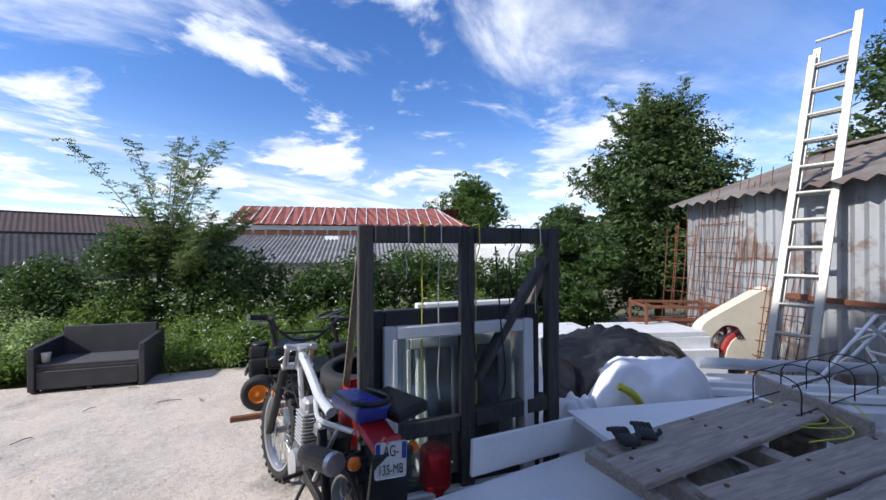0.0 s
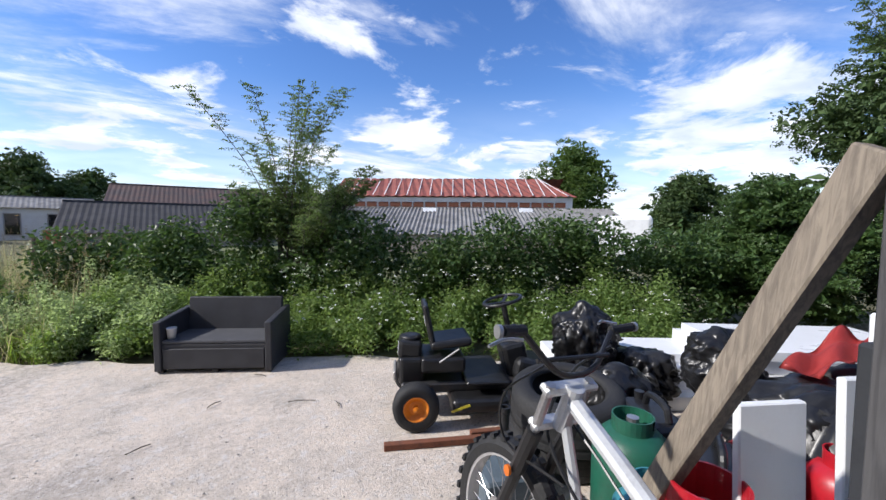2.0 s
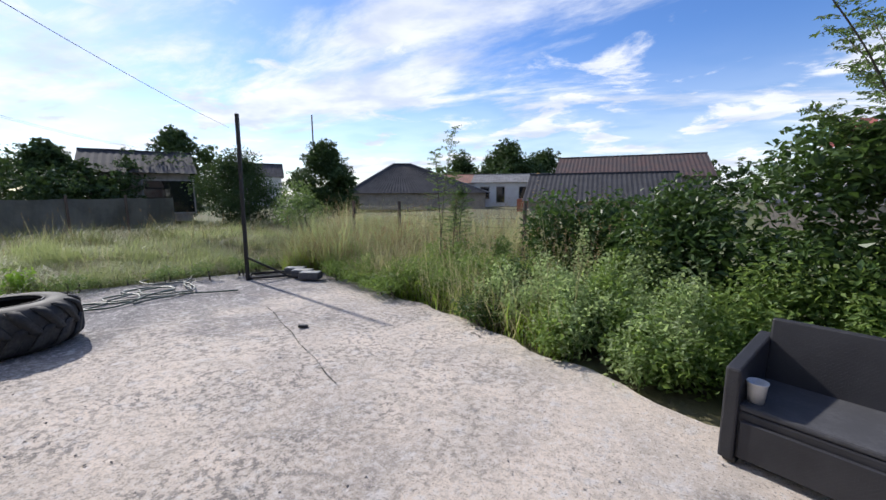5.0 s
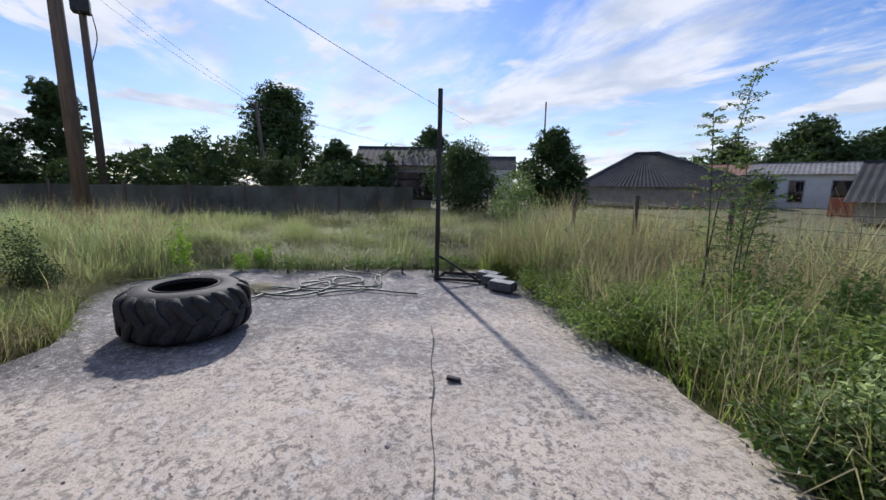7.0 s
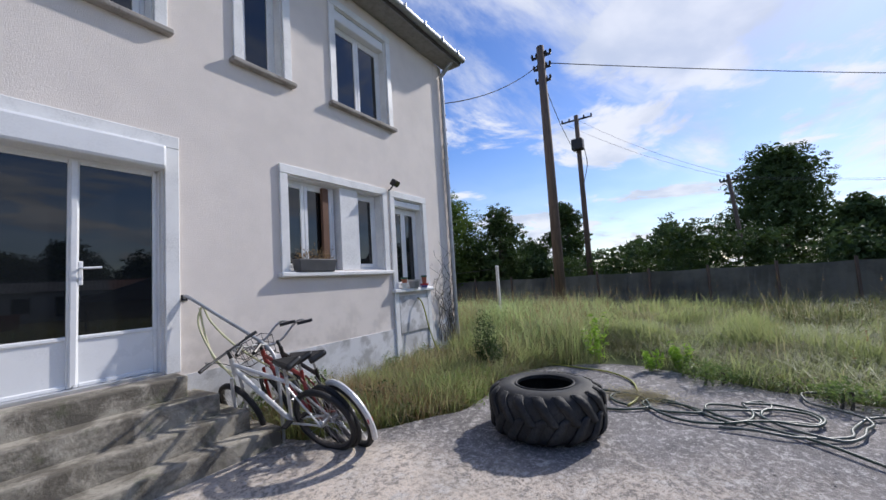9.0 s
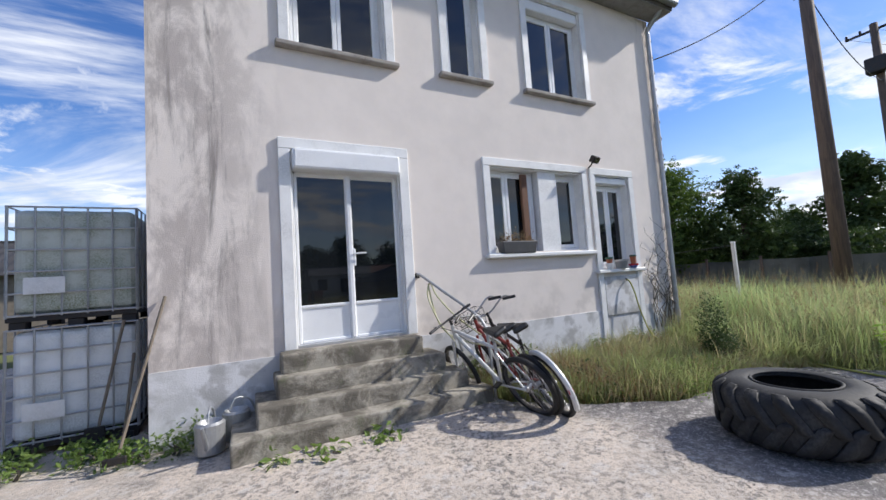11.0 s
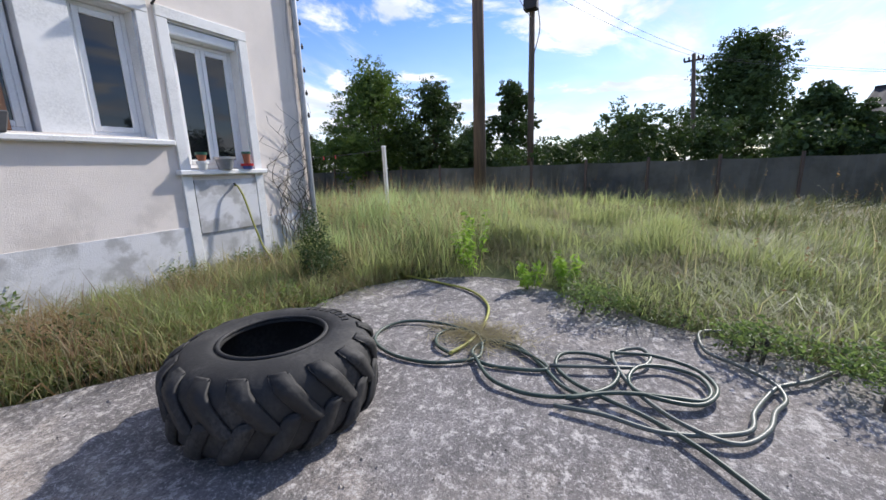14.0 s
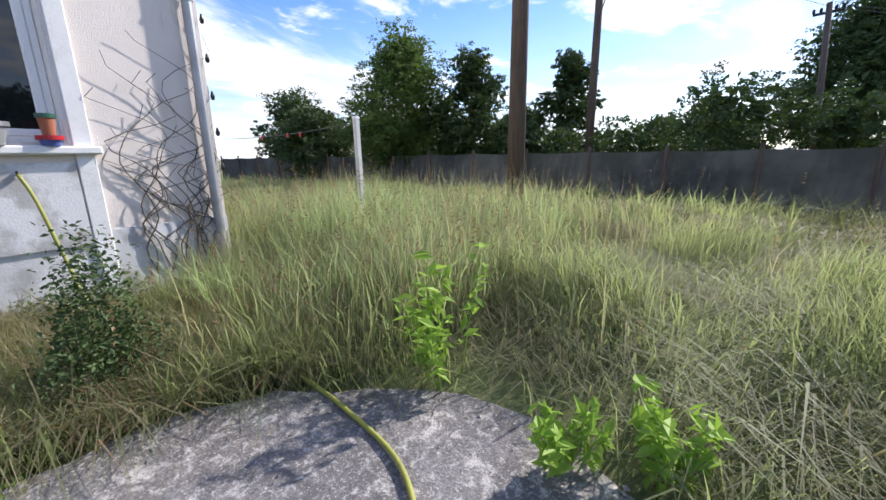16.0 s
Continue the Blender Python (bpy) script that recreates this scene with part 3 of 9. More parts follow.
def window(name, x0, x1, z0, z1, splits, label, box_h=0.0, rail=0.055, back=0.17):
    """A PVC window with a fixed frame and its casements, set back in the wall."""
    cx, cz = (x0 + x1) / 2, (z0 + z1) / 2
    root = empty(name, cx, HY - back, cz)
    x0, x1, z0, z1 = x0 - cx + 0.02, x1 - cx - 0.02, z0 - cz, z1 - cz - 0.02
    f = 0.045
    part("window_frame", box(f, 0.075, z1 - z0, (x0 + f / 2, 0, (z0 + z1) / 2), bevel=0.006), M_PVC, root)
    part("window_frame", box(f, 0.075, z1 - z0, (x1 - f / 2, 0, (z0 + z1) / 2), bevel=0.006), M_PVC, root)
    part("window_frame", box(x1 - x0 - 2 * f, 0.075, f, (0, 0, z0 + f / 2), bevel=0.006), M_PVC, root)
    top = z1 - box_h
    part("window_frame", box(x1 - x0 - 2 * f, 0.075, f, (0, 0, top - f / 2), bevel=0.006), M_PVC, root)
    if box_h:
        part("shutter_box", box(x1 - x0, 0.17, box_h - 0.01, (0, 0.075, z1 - box_h / 2), bevel=0.02, seg=2), M_PVC, root)
    xs = [x0 + f] + [x0 + f + (x1 - x0 - 2 * f) * s for s in splits] + [x1 - f]
    for a, b in zip(xs, xs[1:]):
        leaf_frame(root, a + 0.002, b - 0.002, z0 + f, top - f, 0.012, rail)
    return tagged(root, label, "window", kind="structure")


# upper floor
surround("window_surround", -4.08, -2.94, 4.17, 5.68, 4.1)
window("window_1", -4.08, -2.94, 4.17, 5.68, (0.5,), "two-leaf white upper window with a roller shutter box", 0.17)
surround("window_surround", -5.52, -4.98, 4.2, 5.7, 4.12)
window("window_2", -5.52, -4.98, 4.2, 5.7, (), "narrow white upper window with one leaf", 0.0)
surround("window_surround", -7.58, -6.42, 4.2, 5.74, 4.13)
window("window_3", -7.58, -6.42, 4.2, 5.74, (0.5,), "two-leaf white upper window with a roller shutter box", 0.17)
# ground floor
surround("window_surround", -7.30, -5.52, 1.72, 2.95, 1.64, label="white-painted surround with white sill round a double window", sill_mat=M_WHITE)
surround("window_surround", -8.42, -7.60, 1.40, 2.95, 1.32, label="white-painted surround running down to the ground below a window", legs_to=0.2, sill_mat=M_WHITE)
window("window_4", -6.42, -5.52, 1.72, 2.95, (0.62,), "white window leaf standing beside a brown wooden jamb")
window("window_5", -7.30, -6.78, 1.72, 2.95, (), "narrow white tilted window leaf")
window("window_6", -8.42, -7.60, 1.40, 2.95, (0.5,), "white window with a tilted leaf above a sill with pots", 0.12)
tagged(part("window_pier", box(0.36, 0.26, 1.23, (-6.6, HY - 0.15, 2.335), bevel=0.005), M_WHITE), "white-painted pier between two windows", "pier", kind="structure")
tagged(part("wall_panel", box(0.80, 0.02, 0.62, (-8.01, HY + 0.022, 0.95)), M_PLINTH), "grey cement panel under the window sill", "wall panel", kind="structure")

# glazed door
surround("door_surround", -4.16, -2.90, 0.77, 2.94, 0.77, w=0.125, label="white-painted surround of the glazed double door", sill_out=0)


def glazed_door():
    x0, x1, z0, z1 = -4.15, -2.91, 0.79, 2.72
    cx = (x0 + x1) / 2
    root = empty("door_1", cx, HY - 0.1, z0)
    h = z1 - z0
    w = (x1 - x0) / 2
    for s in (-1, 1):
        part("door_frame", box(0.02, 0.09, h, (s * (w - 0.01), 0, h / 2), bevel=0.006), M_PVC, root)
    part("door_frame", box(2 * w - 0.08, 0.09, 0.04, (0, 0, h - 0.02), bevel=0.006), M_PVC, root)
    for a, b in ((-w + 0.022, -0.002), (0.002, w - 0.022)):
        leaf_frame(root, a, b, 0.01, h - 0.03, 0.012, 0.036, bottom=0.40, name="door_leaf")
    part("cover_strip", box(0.05, 0.02, h - 0.06, (0.0, 0.052, h / 2), bevel=0.008), M_PVC, root)
    part("door_handle", tube(curve_pts([(-0.045, 0.045, 0.98), (-0.045, 0.09, 0.98), (-0.06, 0.1, 0.98), (-0.17, 0.1, 0.985)], 4), 0.01, 8), M_PVC, root, "white lever handle")
    part("handle_plate", box(0.03, 0.012, 0.2, (-0.045, 0.05, 0.94), bevel=0.005), M_PVC, root)
    part("threshold", box(2 * w, 0.16, 0.03, (0, 0.02, -0.004), bevel=0.005), M_ALU, root)
    return tagged(root, "white glazed double door, closed, dark panes over white panels", "door", kind="structure")


glazed_door()
tagged(part("shutter_box", box(1.24, 0.2, 0.235, (-3.53, HY + 0.02, 2.82), bevel=0.03, seg=2), M_PVC), "white roller shutter box over the glazed door", "shutter box", kind="structure")


def steps():
    root = empty("stairs", -3.5, HY, 0)
    z0 = 0.06
    rows = [(0.77, -2.72, -4.24, 3.05), (0.585, -2.66, -4.42, 3.24), (0.40, -2.48, -4.60, 3.42), (0.225, -2.28, -4.78, 3.62)]
    for top, xa, xb, y1 in rows:
        bm = box(xa - xb, y1 - HY - 0.014, top + 0.1, ((xa + xb) / 2 + 3.5, (y1 - HY) / 2 + 0.007, top / 2 - 0.05), bevel=0.018, seg=2)
        bmesh.ops.subdivide_edges(bm, edges=[e for e in bm.edges if e.calc_length() > 0.5], cuts=14, use_grid_fill=True)
        for v in bm.verts:
            v.co += noise.noise_vector(v.co * 5 + Vector((top * 9, 0, 0))) * 0.008
        part("step", bm, M_STEP, root)
    return tagged(root, "four worn mossy concrete steps up to the glazed door", "stairs", kind="structure")


steps()


# ---- plants: tools ----
M_IVY = leafy("hedge_leaf", (0.038, 0.080, 0.022), (0.100, 0.160, 0.045), (0.052, 0.095, 0.028), 0.42, 0.3)
M_WEED = leafy("weed_leaf", (0.11, 0.19, 0.048), (0.25, 0.33, 0.10), (0.15, 0.23, 0.06), 0.5, 0.46)
M_TREE = leafy("tree_leaf", (0.034, 0.064, 0.020), (0.085, 0.13, 0.038), (0.048, 0.085, 0.026), 0.6, 0.16)
M_FRESH = leafy("fresh_tree_leaf", (0.05, 0.10, 0.022), (0.13, 0.19, 0.045), (0.075, 0.125, 0.03), 0.6, 0.35)
M_SPRIG = leafy("sprig_leaf", (0.095, 0.15, 0.05), (0.18, 0.245, 0.085), (0.12, 0.18, 0.06), 0.5, 0.45)
M_GRASS = leafy("grass_blade", (0.15, 0.185, 0.072), (0.33, 0.36, 0.185), (0.23, 0.25, 0.13), 0.5, 0.6)
M_LUSH = leafy("lush_blade", (0.17, 0.27, 0.04), (0.31, 0.42, 0.08), (0.22, 0.31, 0.055), 0.5, 0.58)
M_STRAW = leafy("straw_blade", (0.25, 0.215, 0.125), (0.45, 0.40, 0.27), (0.28, 0.25, 0.155), 0.6, 0.6)
M_DULL = leafy("dull_blade", (0.085, 0.105, 0.045), (0.19, 0.20, 0.10), (0.12, 0.13, 0.062), 0.6, 0.34)
M_HAY = leafy("hay_blade", (0.17, 0.15, 0.088), (0.33, 0.29, 0.185), (0.135, 0.125, 0.07), 0.7, 0.36)
M_SEED = leafy("seed_head", (0.19, 0.115, 0.07), (0.32, 0.22, 0.13), (0.22, 0.15, 0.085), 0.8)
M_FLOWER = plain("white_flower", (0.75, 0.75, 0.66), None, 0.7)
M_BARK = plain("bark", (0.10, 0.085, 0.065), (0.055, 0.048, 0.04), 0.95, scale=12, bump=0.6)


def unit(n):
    v = RNG.normal(size=(n, 3))
    return v / np.linalg.norm(v, axis=1, keepdims=True)


def leaf_arrays(at, size, up=0.5, slim=0.55):
    """A folded four-cornered leaf at each point."""
    n = len(at)
    d = unit(n)
    d[:, 2] = d[:, 2] * 0.7
    d /= np.linalg.norm(d, axis=1, keepdims=True)
    nrm = unit(n) + np.array((0, 0, up * 2))
    side = np.cross(d, nrm)
    side /= np.linalg.norm(side, axis=1, keepdims=True) + 1e-9
    nrm = np.cross(side, d)
    s = (size * RNG.uniform(0.6, 1.35, n))[:, None]
    a, b = at - d * s * 0.5, at + d * s * 0.5
    l = at + side * s * slim * 0.5 + nrm * s * 0.12
    r = at - side * s * slim * 0.5 + nrm * s * 0.12
    v = np.stack([a, l, b, r], 1).reshape(-1, 3)
    k = np.arange(n)[:, None] * 4
    return v, np.concatenate([k + np.array((0, 1, 2)), k + np.array((0, 2, 3))], 0)


def blob_points(blobs, n, shell=0.45, clump=0):
    """Points in the outer part of many uneven ellipsoids (x, y, z, rx, ry, rz)."""
    b = np.asarray(blobs, float)
    vol = b[:, 3] * b[:, 4] + b[:, 4] * b[:, 5] + b[:, 3] * b[:, 5]
    pick = RNG.choice(len(b), n, p=vol / vol.sum())
    rad = (1 - shell * RNG.random(n) ** 1.6) * RNG.uniform(0.86, 1.12, n)
    p = b[pick, :3] + unit(n) * rad[:, None] * b[pick, 3:]
    if clump:
        m = max(1, n // clump)
        rad = np.minimum(rad[:m], 0.94)[:, None]
        core = b[pick[:m], :3] + unit(m) * rad * b[pick[:m], 3:]
        spread = 0.16 * b[pick[:m], 3:] * RNG.uniform(0.6, 1.5, (m, 1))
        off = unit(m * clump) * (RNG.random(m * clump) ** 0.45)[:, None]
        p = np.repeat(core, clump, 0) + off * np.repeat(spread, clump, 0) * np.array((1.15, 1.15, 0.8))
    return p


def crown_blobs(x, y, z0, z1, w, count, seed, flat=1.0):
    r = np.random.default_rng(seed)
    out = []
    for i in range(count):
        t = (i + 0.5) / count
        z = z0 + (z1 - z0) * t
        reach = w * (0.95 if t < 0.7 else 1.35 - t) * math.sqrt(max(0.05, 1 - (2 * t - 0.85) ** 2 * 0.75))
        a = i * 2.4 + r.uniform(-0.6, 0.6)
        d = reach * r.uniform(0.15, 0.78)
        s = w * r.uniform(0.20, 0.48)
        out.append((x + d * math.cos(a), y + d * math.sin(a), z, s, s, s * r.uniform(0.6, 0.9) * flat))
    return out


def tree(name, x, y, z0, h, w, count, leaves, size, seed, material, label, trunk=0.18, low=0.3):
    root = empty(name, x, y, z0)
    r = np.random.default_rng(seed)
    bl = crown_blobs(0, 0, h * low, h * 0.93, w, count, seed)
    inner = np.asarray(bl)
    inner[:, 3:] *= 0.74
    v, f = leaf_arrays(blob_points(bl, int(leaves * 2.4), 0.6, 34), size * 0.66)
    v2, f2 = leaf_arrays(blob_points(inner, int(leaves * 0.45), 0.9), size * 1.7)
    tagged(raw("crown", np.concatenate([v, v2]), np.concatenate([f, f2 + len(v)]), material, root), kind="stuff")
    bm = tube(curve_pts([(0, 0, -0.2), (0.05 * w, 0, h * 0.25), (-0.04 * w, 0.05 * w, h * 0.5), (0, 0, h * 0.8)], 4), trunk, 8, taper=trunk * 0.25)
    part("trunk", bm, M_BARK, root, smooth=True)
    for b in bl[:: max(1, len(bl) // 7)]:
        zz = max(h * 0.18, b[2] * 0.55)
        part("limb", tube(curve_pts([(0, 0, zz), (b[0] * 0.45, b[1] * 0.45, zz + (b[2] - zz) * 0.6), (b[0], b[1], b[2])], 4), trunk * 0.4, 6, taper=trunk * 0.08), M_BARK, root)
    return tagged(root, label, "tree")


def bush(name, blobs, n, size, material, label, stems=()):
    root = empty(name, blobs[0][0], blobs[0][1], 0)
    o = np.array((blobs[0][0], blobs[0][1], 0))
    p = blob_points(blobs, n, 0.5, 22 if size > 0.1 else 0)
    if size <= 0.1:
        p = p + RNG.normal(size=p.shape) * np.array((0.055, 0.055, 0.07)) * RNG.random((len(p), 1))
    p = p[p[:, 2] > -0.05]
    v, f = leaf_arrays(p, size)
    if size > 0.1:
        core = np.asarray(blobs, float)
        core[:, 3:] *= 0.72
        q = blob_points(core, n // 6, 0.9)
        v2, f2 = leaf_arrays(q[q[:, 2] > 0], size * 2.4)
        v, f = np.concatenate([v, v2]), np.concatenate([f, f2 + len(v)])
    raw("foliage", v - o, f, material, root)
    bm = bmesh.new()
    for b in blobs[:: max(1, len(blobs) // 12)]:
        tube(curve_pts([(b[0] - o[0] + 0.05, b[1] - o[1], -0.1), (b[0] - o[0] - 0.06, b[1] - o[1] + 0.05, b[2] * 0.5), (b[0] - o[0], b[1] - o[1], b[2])], 3), 0.018, 5, bm, taper=0.006)
    tagged(part("stem_tangle", bm, M_BARK, root), kind="stuff")
    return tagged(root, label, "bush")


def polar(az, d, x=-1.92, y=5.83):
    return x + d * math.cos(radians(az)), y + d * math.sin(radians(az))


# ---- far buildings ----
M_REDROOF = corrugated_mat("red_roof_sheet", (0.30, 0.085, 0.06), (0.22, 0.06, 0.045), (0.14, 0.06, 0.045), 0.7)
M_FIBRE = corrugated_mat("fibre_cement_sheet", (0.23, 0.225, 0.22), (0.14, 0.135, 0.13), None, 0.9)
M_DARKROOF = corrugated_mat("dark_roof_sheet", (0.055, 0.053, 0.056), (0.034, 0.033, 0.035), None, 0.9)
M_BROWNROOF = corrugated_mat("brown_roof_sheet", (0.10, 0.058, 0.05), (0.065, 0.05, 0.048), None, 0.9)
M_WHITEWALL = plain("white_house_wall", (0.66, 0.65, 0.62), (0.52, 0.50, 0.47), 0.9, scale=1, bump=0.2)
M_STONE = plain("rubble_stone", (0.30, 0.26, 0.215), (0.17, 0.145, 0.12), 0.95, scale=2.5, fine=9, bump=0.8)
M_BRICK = plain("red_brick_wall", (0.36, 0.12, 0.075), (0.26, 0.10, 0.07), 0.95, scale=3, bump=0.4)


def sheet(a, b, c, d, pitch=0.18, depth=0.035, bm=None):
    """A corrugated sheet on the corners a, b (lower edge), c, d (upper edge, c over b)."""
    a, b, c, d = map(Vector, (a, b, c, d))
    own = bm or bmesh.new()
    n = max(6, int((b - a).length / pitch) * 4)
    nrm = (b - a).cross(d - a).normalized()
    lo, hi = [], []
    for i in range(n + 1):
        t = i / n
        off = nrm * depth * math.sin(2 * math.pi * i / 4)
        lo.append(own.verts.new(a.lerp(b, t) + off))
        hi.append(own.verts.new(d.lerp(c, t) + off))
    for i in range(n):
        own.faces.new((lo[i], lo[i + 1], hi[i + 1], hi[i]))
    return own


def barn():
    """The long red-roofed barn with a lower grey lean-to before it."""
    ax = Vector((-0.84, 0.54, 0)).normalized()
    back = Vector((0.54, 0.84, 0)).normalized()
    root = empty("barn", 21.9, 20.5, 0)
    L, o = 17.0, Vector((0, 0, 0))

    def at(s, d, z):
        return o + ax * s + back * d + Vector((0, 0, z))
    part("roof", sheet(at(L, -0.2, 3.55), at(-0.2, -0.2, 3.55), at(1.8, 3.2, 5.15), at(L, 3.2, 5.15), 0.62, 0.04), M_REDROOF, root, "red sheet roof with pale seams")
    part("roof", sheet(at(-0.2, 6.6, 3.55), at(L, 6.6, 3.55), at(L, 3.2, 5.15), at(-0.2, 3.2, 5.15), 0.62, 0.04), M_REDROOF, root)
    for i in range(21):
        s = 0.4 + i * 0.8
        part("roof_seam", beam(at(s, -0.25, 3.62), at(max(s, 1.8) if i < 3 else s, 3.2, 5.2), 0.05, 0.03, bevel=0), M_WHITE, root)
    part("wall", beam(at(L, 0.15, 1.5), at(0, 0.15, 1.5), 0.2, 3.95, bevel=0), M_WHITEWALL, root)
    part("wall", beam(at(0.1, 0.2, 1.6), at(0.1, 6.4, 1.6), 0.2, 3.9, bevel=0), M_WHITEWALL, root)
    for i in range(20):
        s = 0.5 + i * 0.83
        part("rusty_sheet", beam(at(s, 0.0, 2.98), at(s + 0.70, 0.0, 2.98), 0.05, 0.34, bevel=0), M_RUST, root)
    low = sheet(at(L, -6.0, 1.0), at(-2.5, -6.0, 1.0), at(-2.5, -0.15, 2.75), at(L, -0.15, 2.75), 0.26, 0.04)
    part("lean_to_roof", low, M_FIBRE, root, "grey corrugated fibre-cement roof")
    for s in (3.0, 9.5):
        part("skylight", beam(at(s, -1.1, 2.53), at(s + 0.9, -1.1, 2.53), 0.05, 0.35, bevel=0, up=(0.2, 0.3, 1)), M_WHITE, root)
    part("lean_to_wall", beam(at(L, -5.8, 0.4), at(-2.4, -5.8, 0.4), 0.15, 1.2, bevel=0), M_STONE, root)
    return tagged(root, "long barn with red sheet roof and grey lean-to", "barn")


barn()


def plain_house(name, x, y, turn, w, d, h, rise, wall, roof, label, windows=(), hip=False, floor_z=0.0, door=False):
    """A small building: walls, two or four roof slopes, windows on its front."""
    root = empty(name, x, y, floor_z, turn)
    part("wall", box(w, d, h, (0, 0, h / 2)), wall, root)
    o = 0.35
    e, e2 = (4.2, 7.2) if hip else (0, 0)
    A, B, C, D = (-w / 2 - o, -d / 2 - o, h), (w / 2 + o, -d / 2 - o, h), (w / 2 + o, d / 2 + o, h), (-w / 2 - o, d / 2 + o, h)
    P, Q = (-w / 2 - o + e, 0, h + rise), (w / 2 + o - e2, 0, h + rise)
    part("roof", sheet(A, B, Q, P, 0.3, 0.014), roof, root)
    part("roof", sheet(C, D, P, Q, 0.3, 0.014), roof, root)
    for tri in ((B, C, Q), (D, A, P)):
        bm = bmesh.new()
        lift = Vector((0, 0, 0.0 if hip else -0.03))
        bm.faces.new([bm.verts.new(Vector(v) + lift) for v in tri])
        part("roof" if hip else "gable", bm, roof if hip else wall, root)
    part("ridge", beam(P, Q, 0.2, 0.12), roof, root)
    if hip:
        for a, b in ((A, P), (B, Q)):
            part("hip", beam(a, b, 0.14, 0.1), M_FIBRE, root)
    for wx, wz, ww, wh in windows:
        win = part("window", box(ww + 0.16, 0.06, wh + 0.16, (wx, -d / 2 - 0.03, wz)), M_SILL, root)
        part("pane", box(ww, 0.03, wh, (wx, -d / 2 - 0.07, wz)), M_GLASS, win)
    return tagged(root, label, "house")


x, y = polar(118.5, 38)
plain_house("farm_building", x, y, 29, 12.5, 8, 1.5, 2.9, M_STONE, M_DARKROOF, "low farm building under a dark hipped roof", hip=True)
x, y = polar(104.6, 44)
plain_house("white_house", x, y, 14, 7.5, 6, 2.6, 1.0, M_WHITEWALL, M_FIBRE, "white-walled house under a grey corrugated roof", ((-2.6, 1.5, 0.9, 1.2), (-0.9, 1.3, 0.8, 1.6), (1.6, 1.5, 1.0, 1.2)))
x, y = polar(110.8, 45)
plain_house("white_house", x, y, 18, 5.2, 6, 2.6, 1.05, M_WHITEWALL, corrugated_mat("terracotta_roof", (0.30, 0.15, 0.10), (0.20, 0.11, 0.08), None, 0.9), "white-walled house end under a terracotta roof", ((1.2, 1.6, 0.8, 1.2),))
x, y = polar(91, 38, -0.18, 3.12)
plain_house("brown_barn", x, y, 2, 10.5, 7, 2.6, 1.9, M_STONE, M_BROWNROOF, "low brick barn under a brown sheet roof")
x, y = polar(94.5, 31, -0.18, 3.12)
plain_house("grey_barn", x, y, 4, 9.0, 6, 0.9, 1.9, M_STONE, M_DARKROOF, "low barn under a dark grey sheet roof")
x, y = polar(154.5, 27)
plain_house("stone_house", x, y, 62, 4.4, 5, 2.6, 1.3, M_STONE, M_DARKROOF, "rubble-stone outbuilding with a dark opening", ((1.2, 1.35, 2.2, 1.7),))
x, y = polar(141.0, 55)
plain_house("white_house", x, y, 50, 6, 5, 3.6, 1.8, M_WHITEWALL, M_DARKROOF, "small white gabled house behind the bushes", ((0, 1.8, 0.8, 1.0),))


plain_house("dark_barn", 0.8, -13.0, 180, 12, 6, 2.4, 1.4, M_STONE, M_DARKROOF, "low dark outbuilding behind the house")


def brick_wall():
    x, y = polar(98.2, 31)
    bm = box(5.4, 0.2, 1.05, (0, 0, 0.45))
    ob = part("brick_wall", bm, M_BRICK)
    ob.matrix_basis = pose(x, y, 0, 0, 0, 10)
    return tagged(ob, "low red brick wall beyond the field", "wall")


brick_wall()


def van():
    """A white camper seen small over the hedge."""
    root = empty("camper_van", 15.5, 12.2, 0, 35)
    part("body", box(4.6, 1.9, 1.6, (0, 0, 1.15), bevel=0.15, seg=2), M_WHITE, root)
    part("window", box(1.4, 1.94, 0.5, (0.8, 0, 1.5), bevel=0.05), M_GLASS, root)
    for a in (-1.5, 1.4):
        part("wheel", lathe([(0, -0.1), (0.32, -0.1), (0.32, 0.1), (0, 0.1)], 16, m=pose(a, -0.9, 0.32, 90, 0, 0)), M_RUBBER, root)
    return tagged(root, "white camper van parked behind the hedge", "van")


van()

# ---- far trees ----
for az, d, h, w, n, lv, sz, lab in (
        (170.0, 55, 13.5, 7.4, 46, 15000, 0.34, "tall dense dark-green oak beyond the field"),
        (162.8, 24, 3.9, 2.0, 24, 8000, 0.17, "rounded dark-green tree beside the stone house"),
        (149.5, 62, 10.5, 5.5, 26, 7000, 0.36, "rounded dark-green tree behind the outbuilding"),
        (105.5, 62, 9.2, 6.5, 30, 8000, 0.38, "spreading green tree behind the white house"),
        (100.0, 66, 8.0, 6.5, 30, 7000, 0.38, "spreading green tree behind the white house"),
        (112.0, 66, 7.5, 5.0, 22, 5000, 0.38, "low green tree behind the farm buildings"),
        (180.5, 50, 6.0, 4.0, 22, 5000, 0.32, "low dark-green tree behind the fence")):
    x, y = polar(az, d)
    tree("tree", x, y, 0, h, w, n, lv, sz, int(az * 10), M_TREE, lab, 0.3, 0.15)
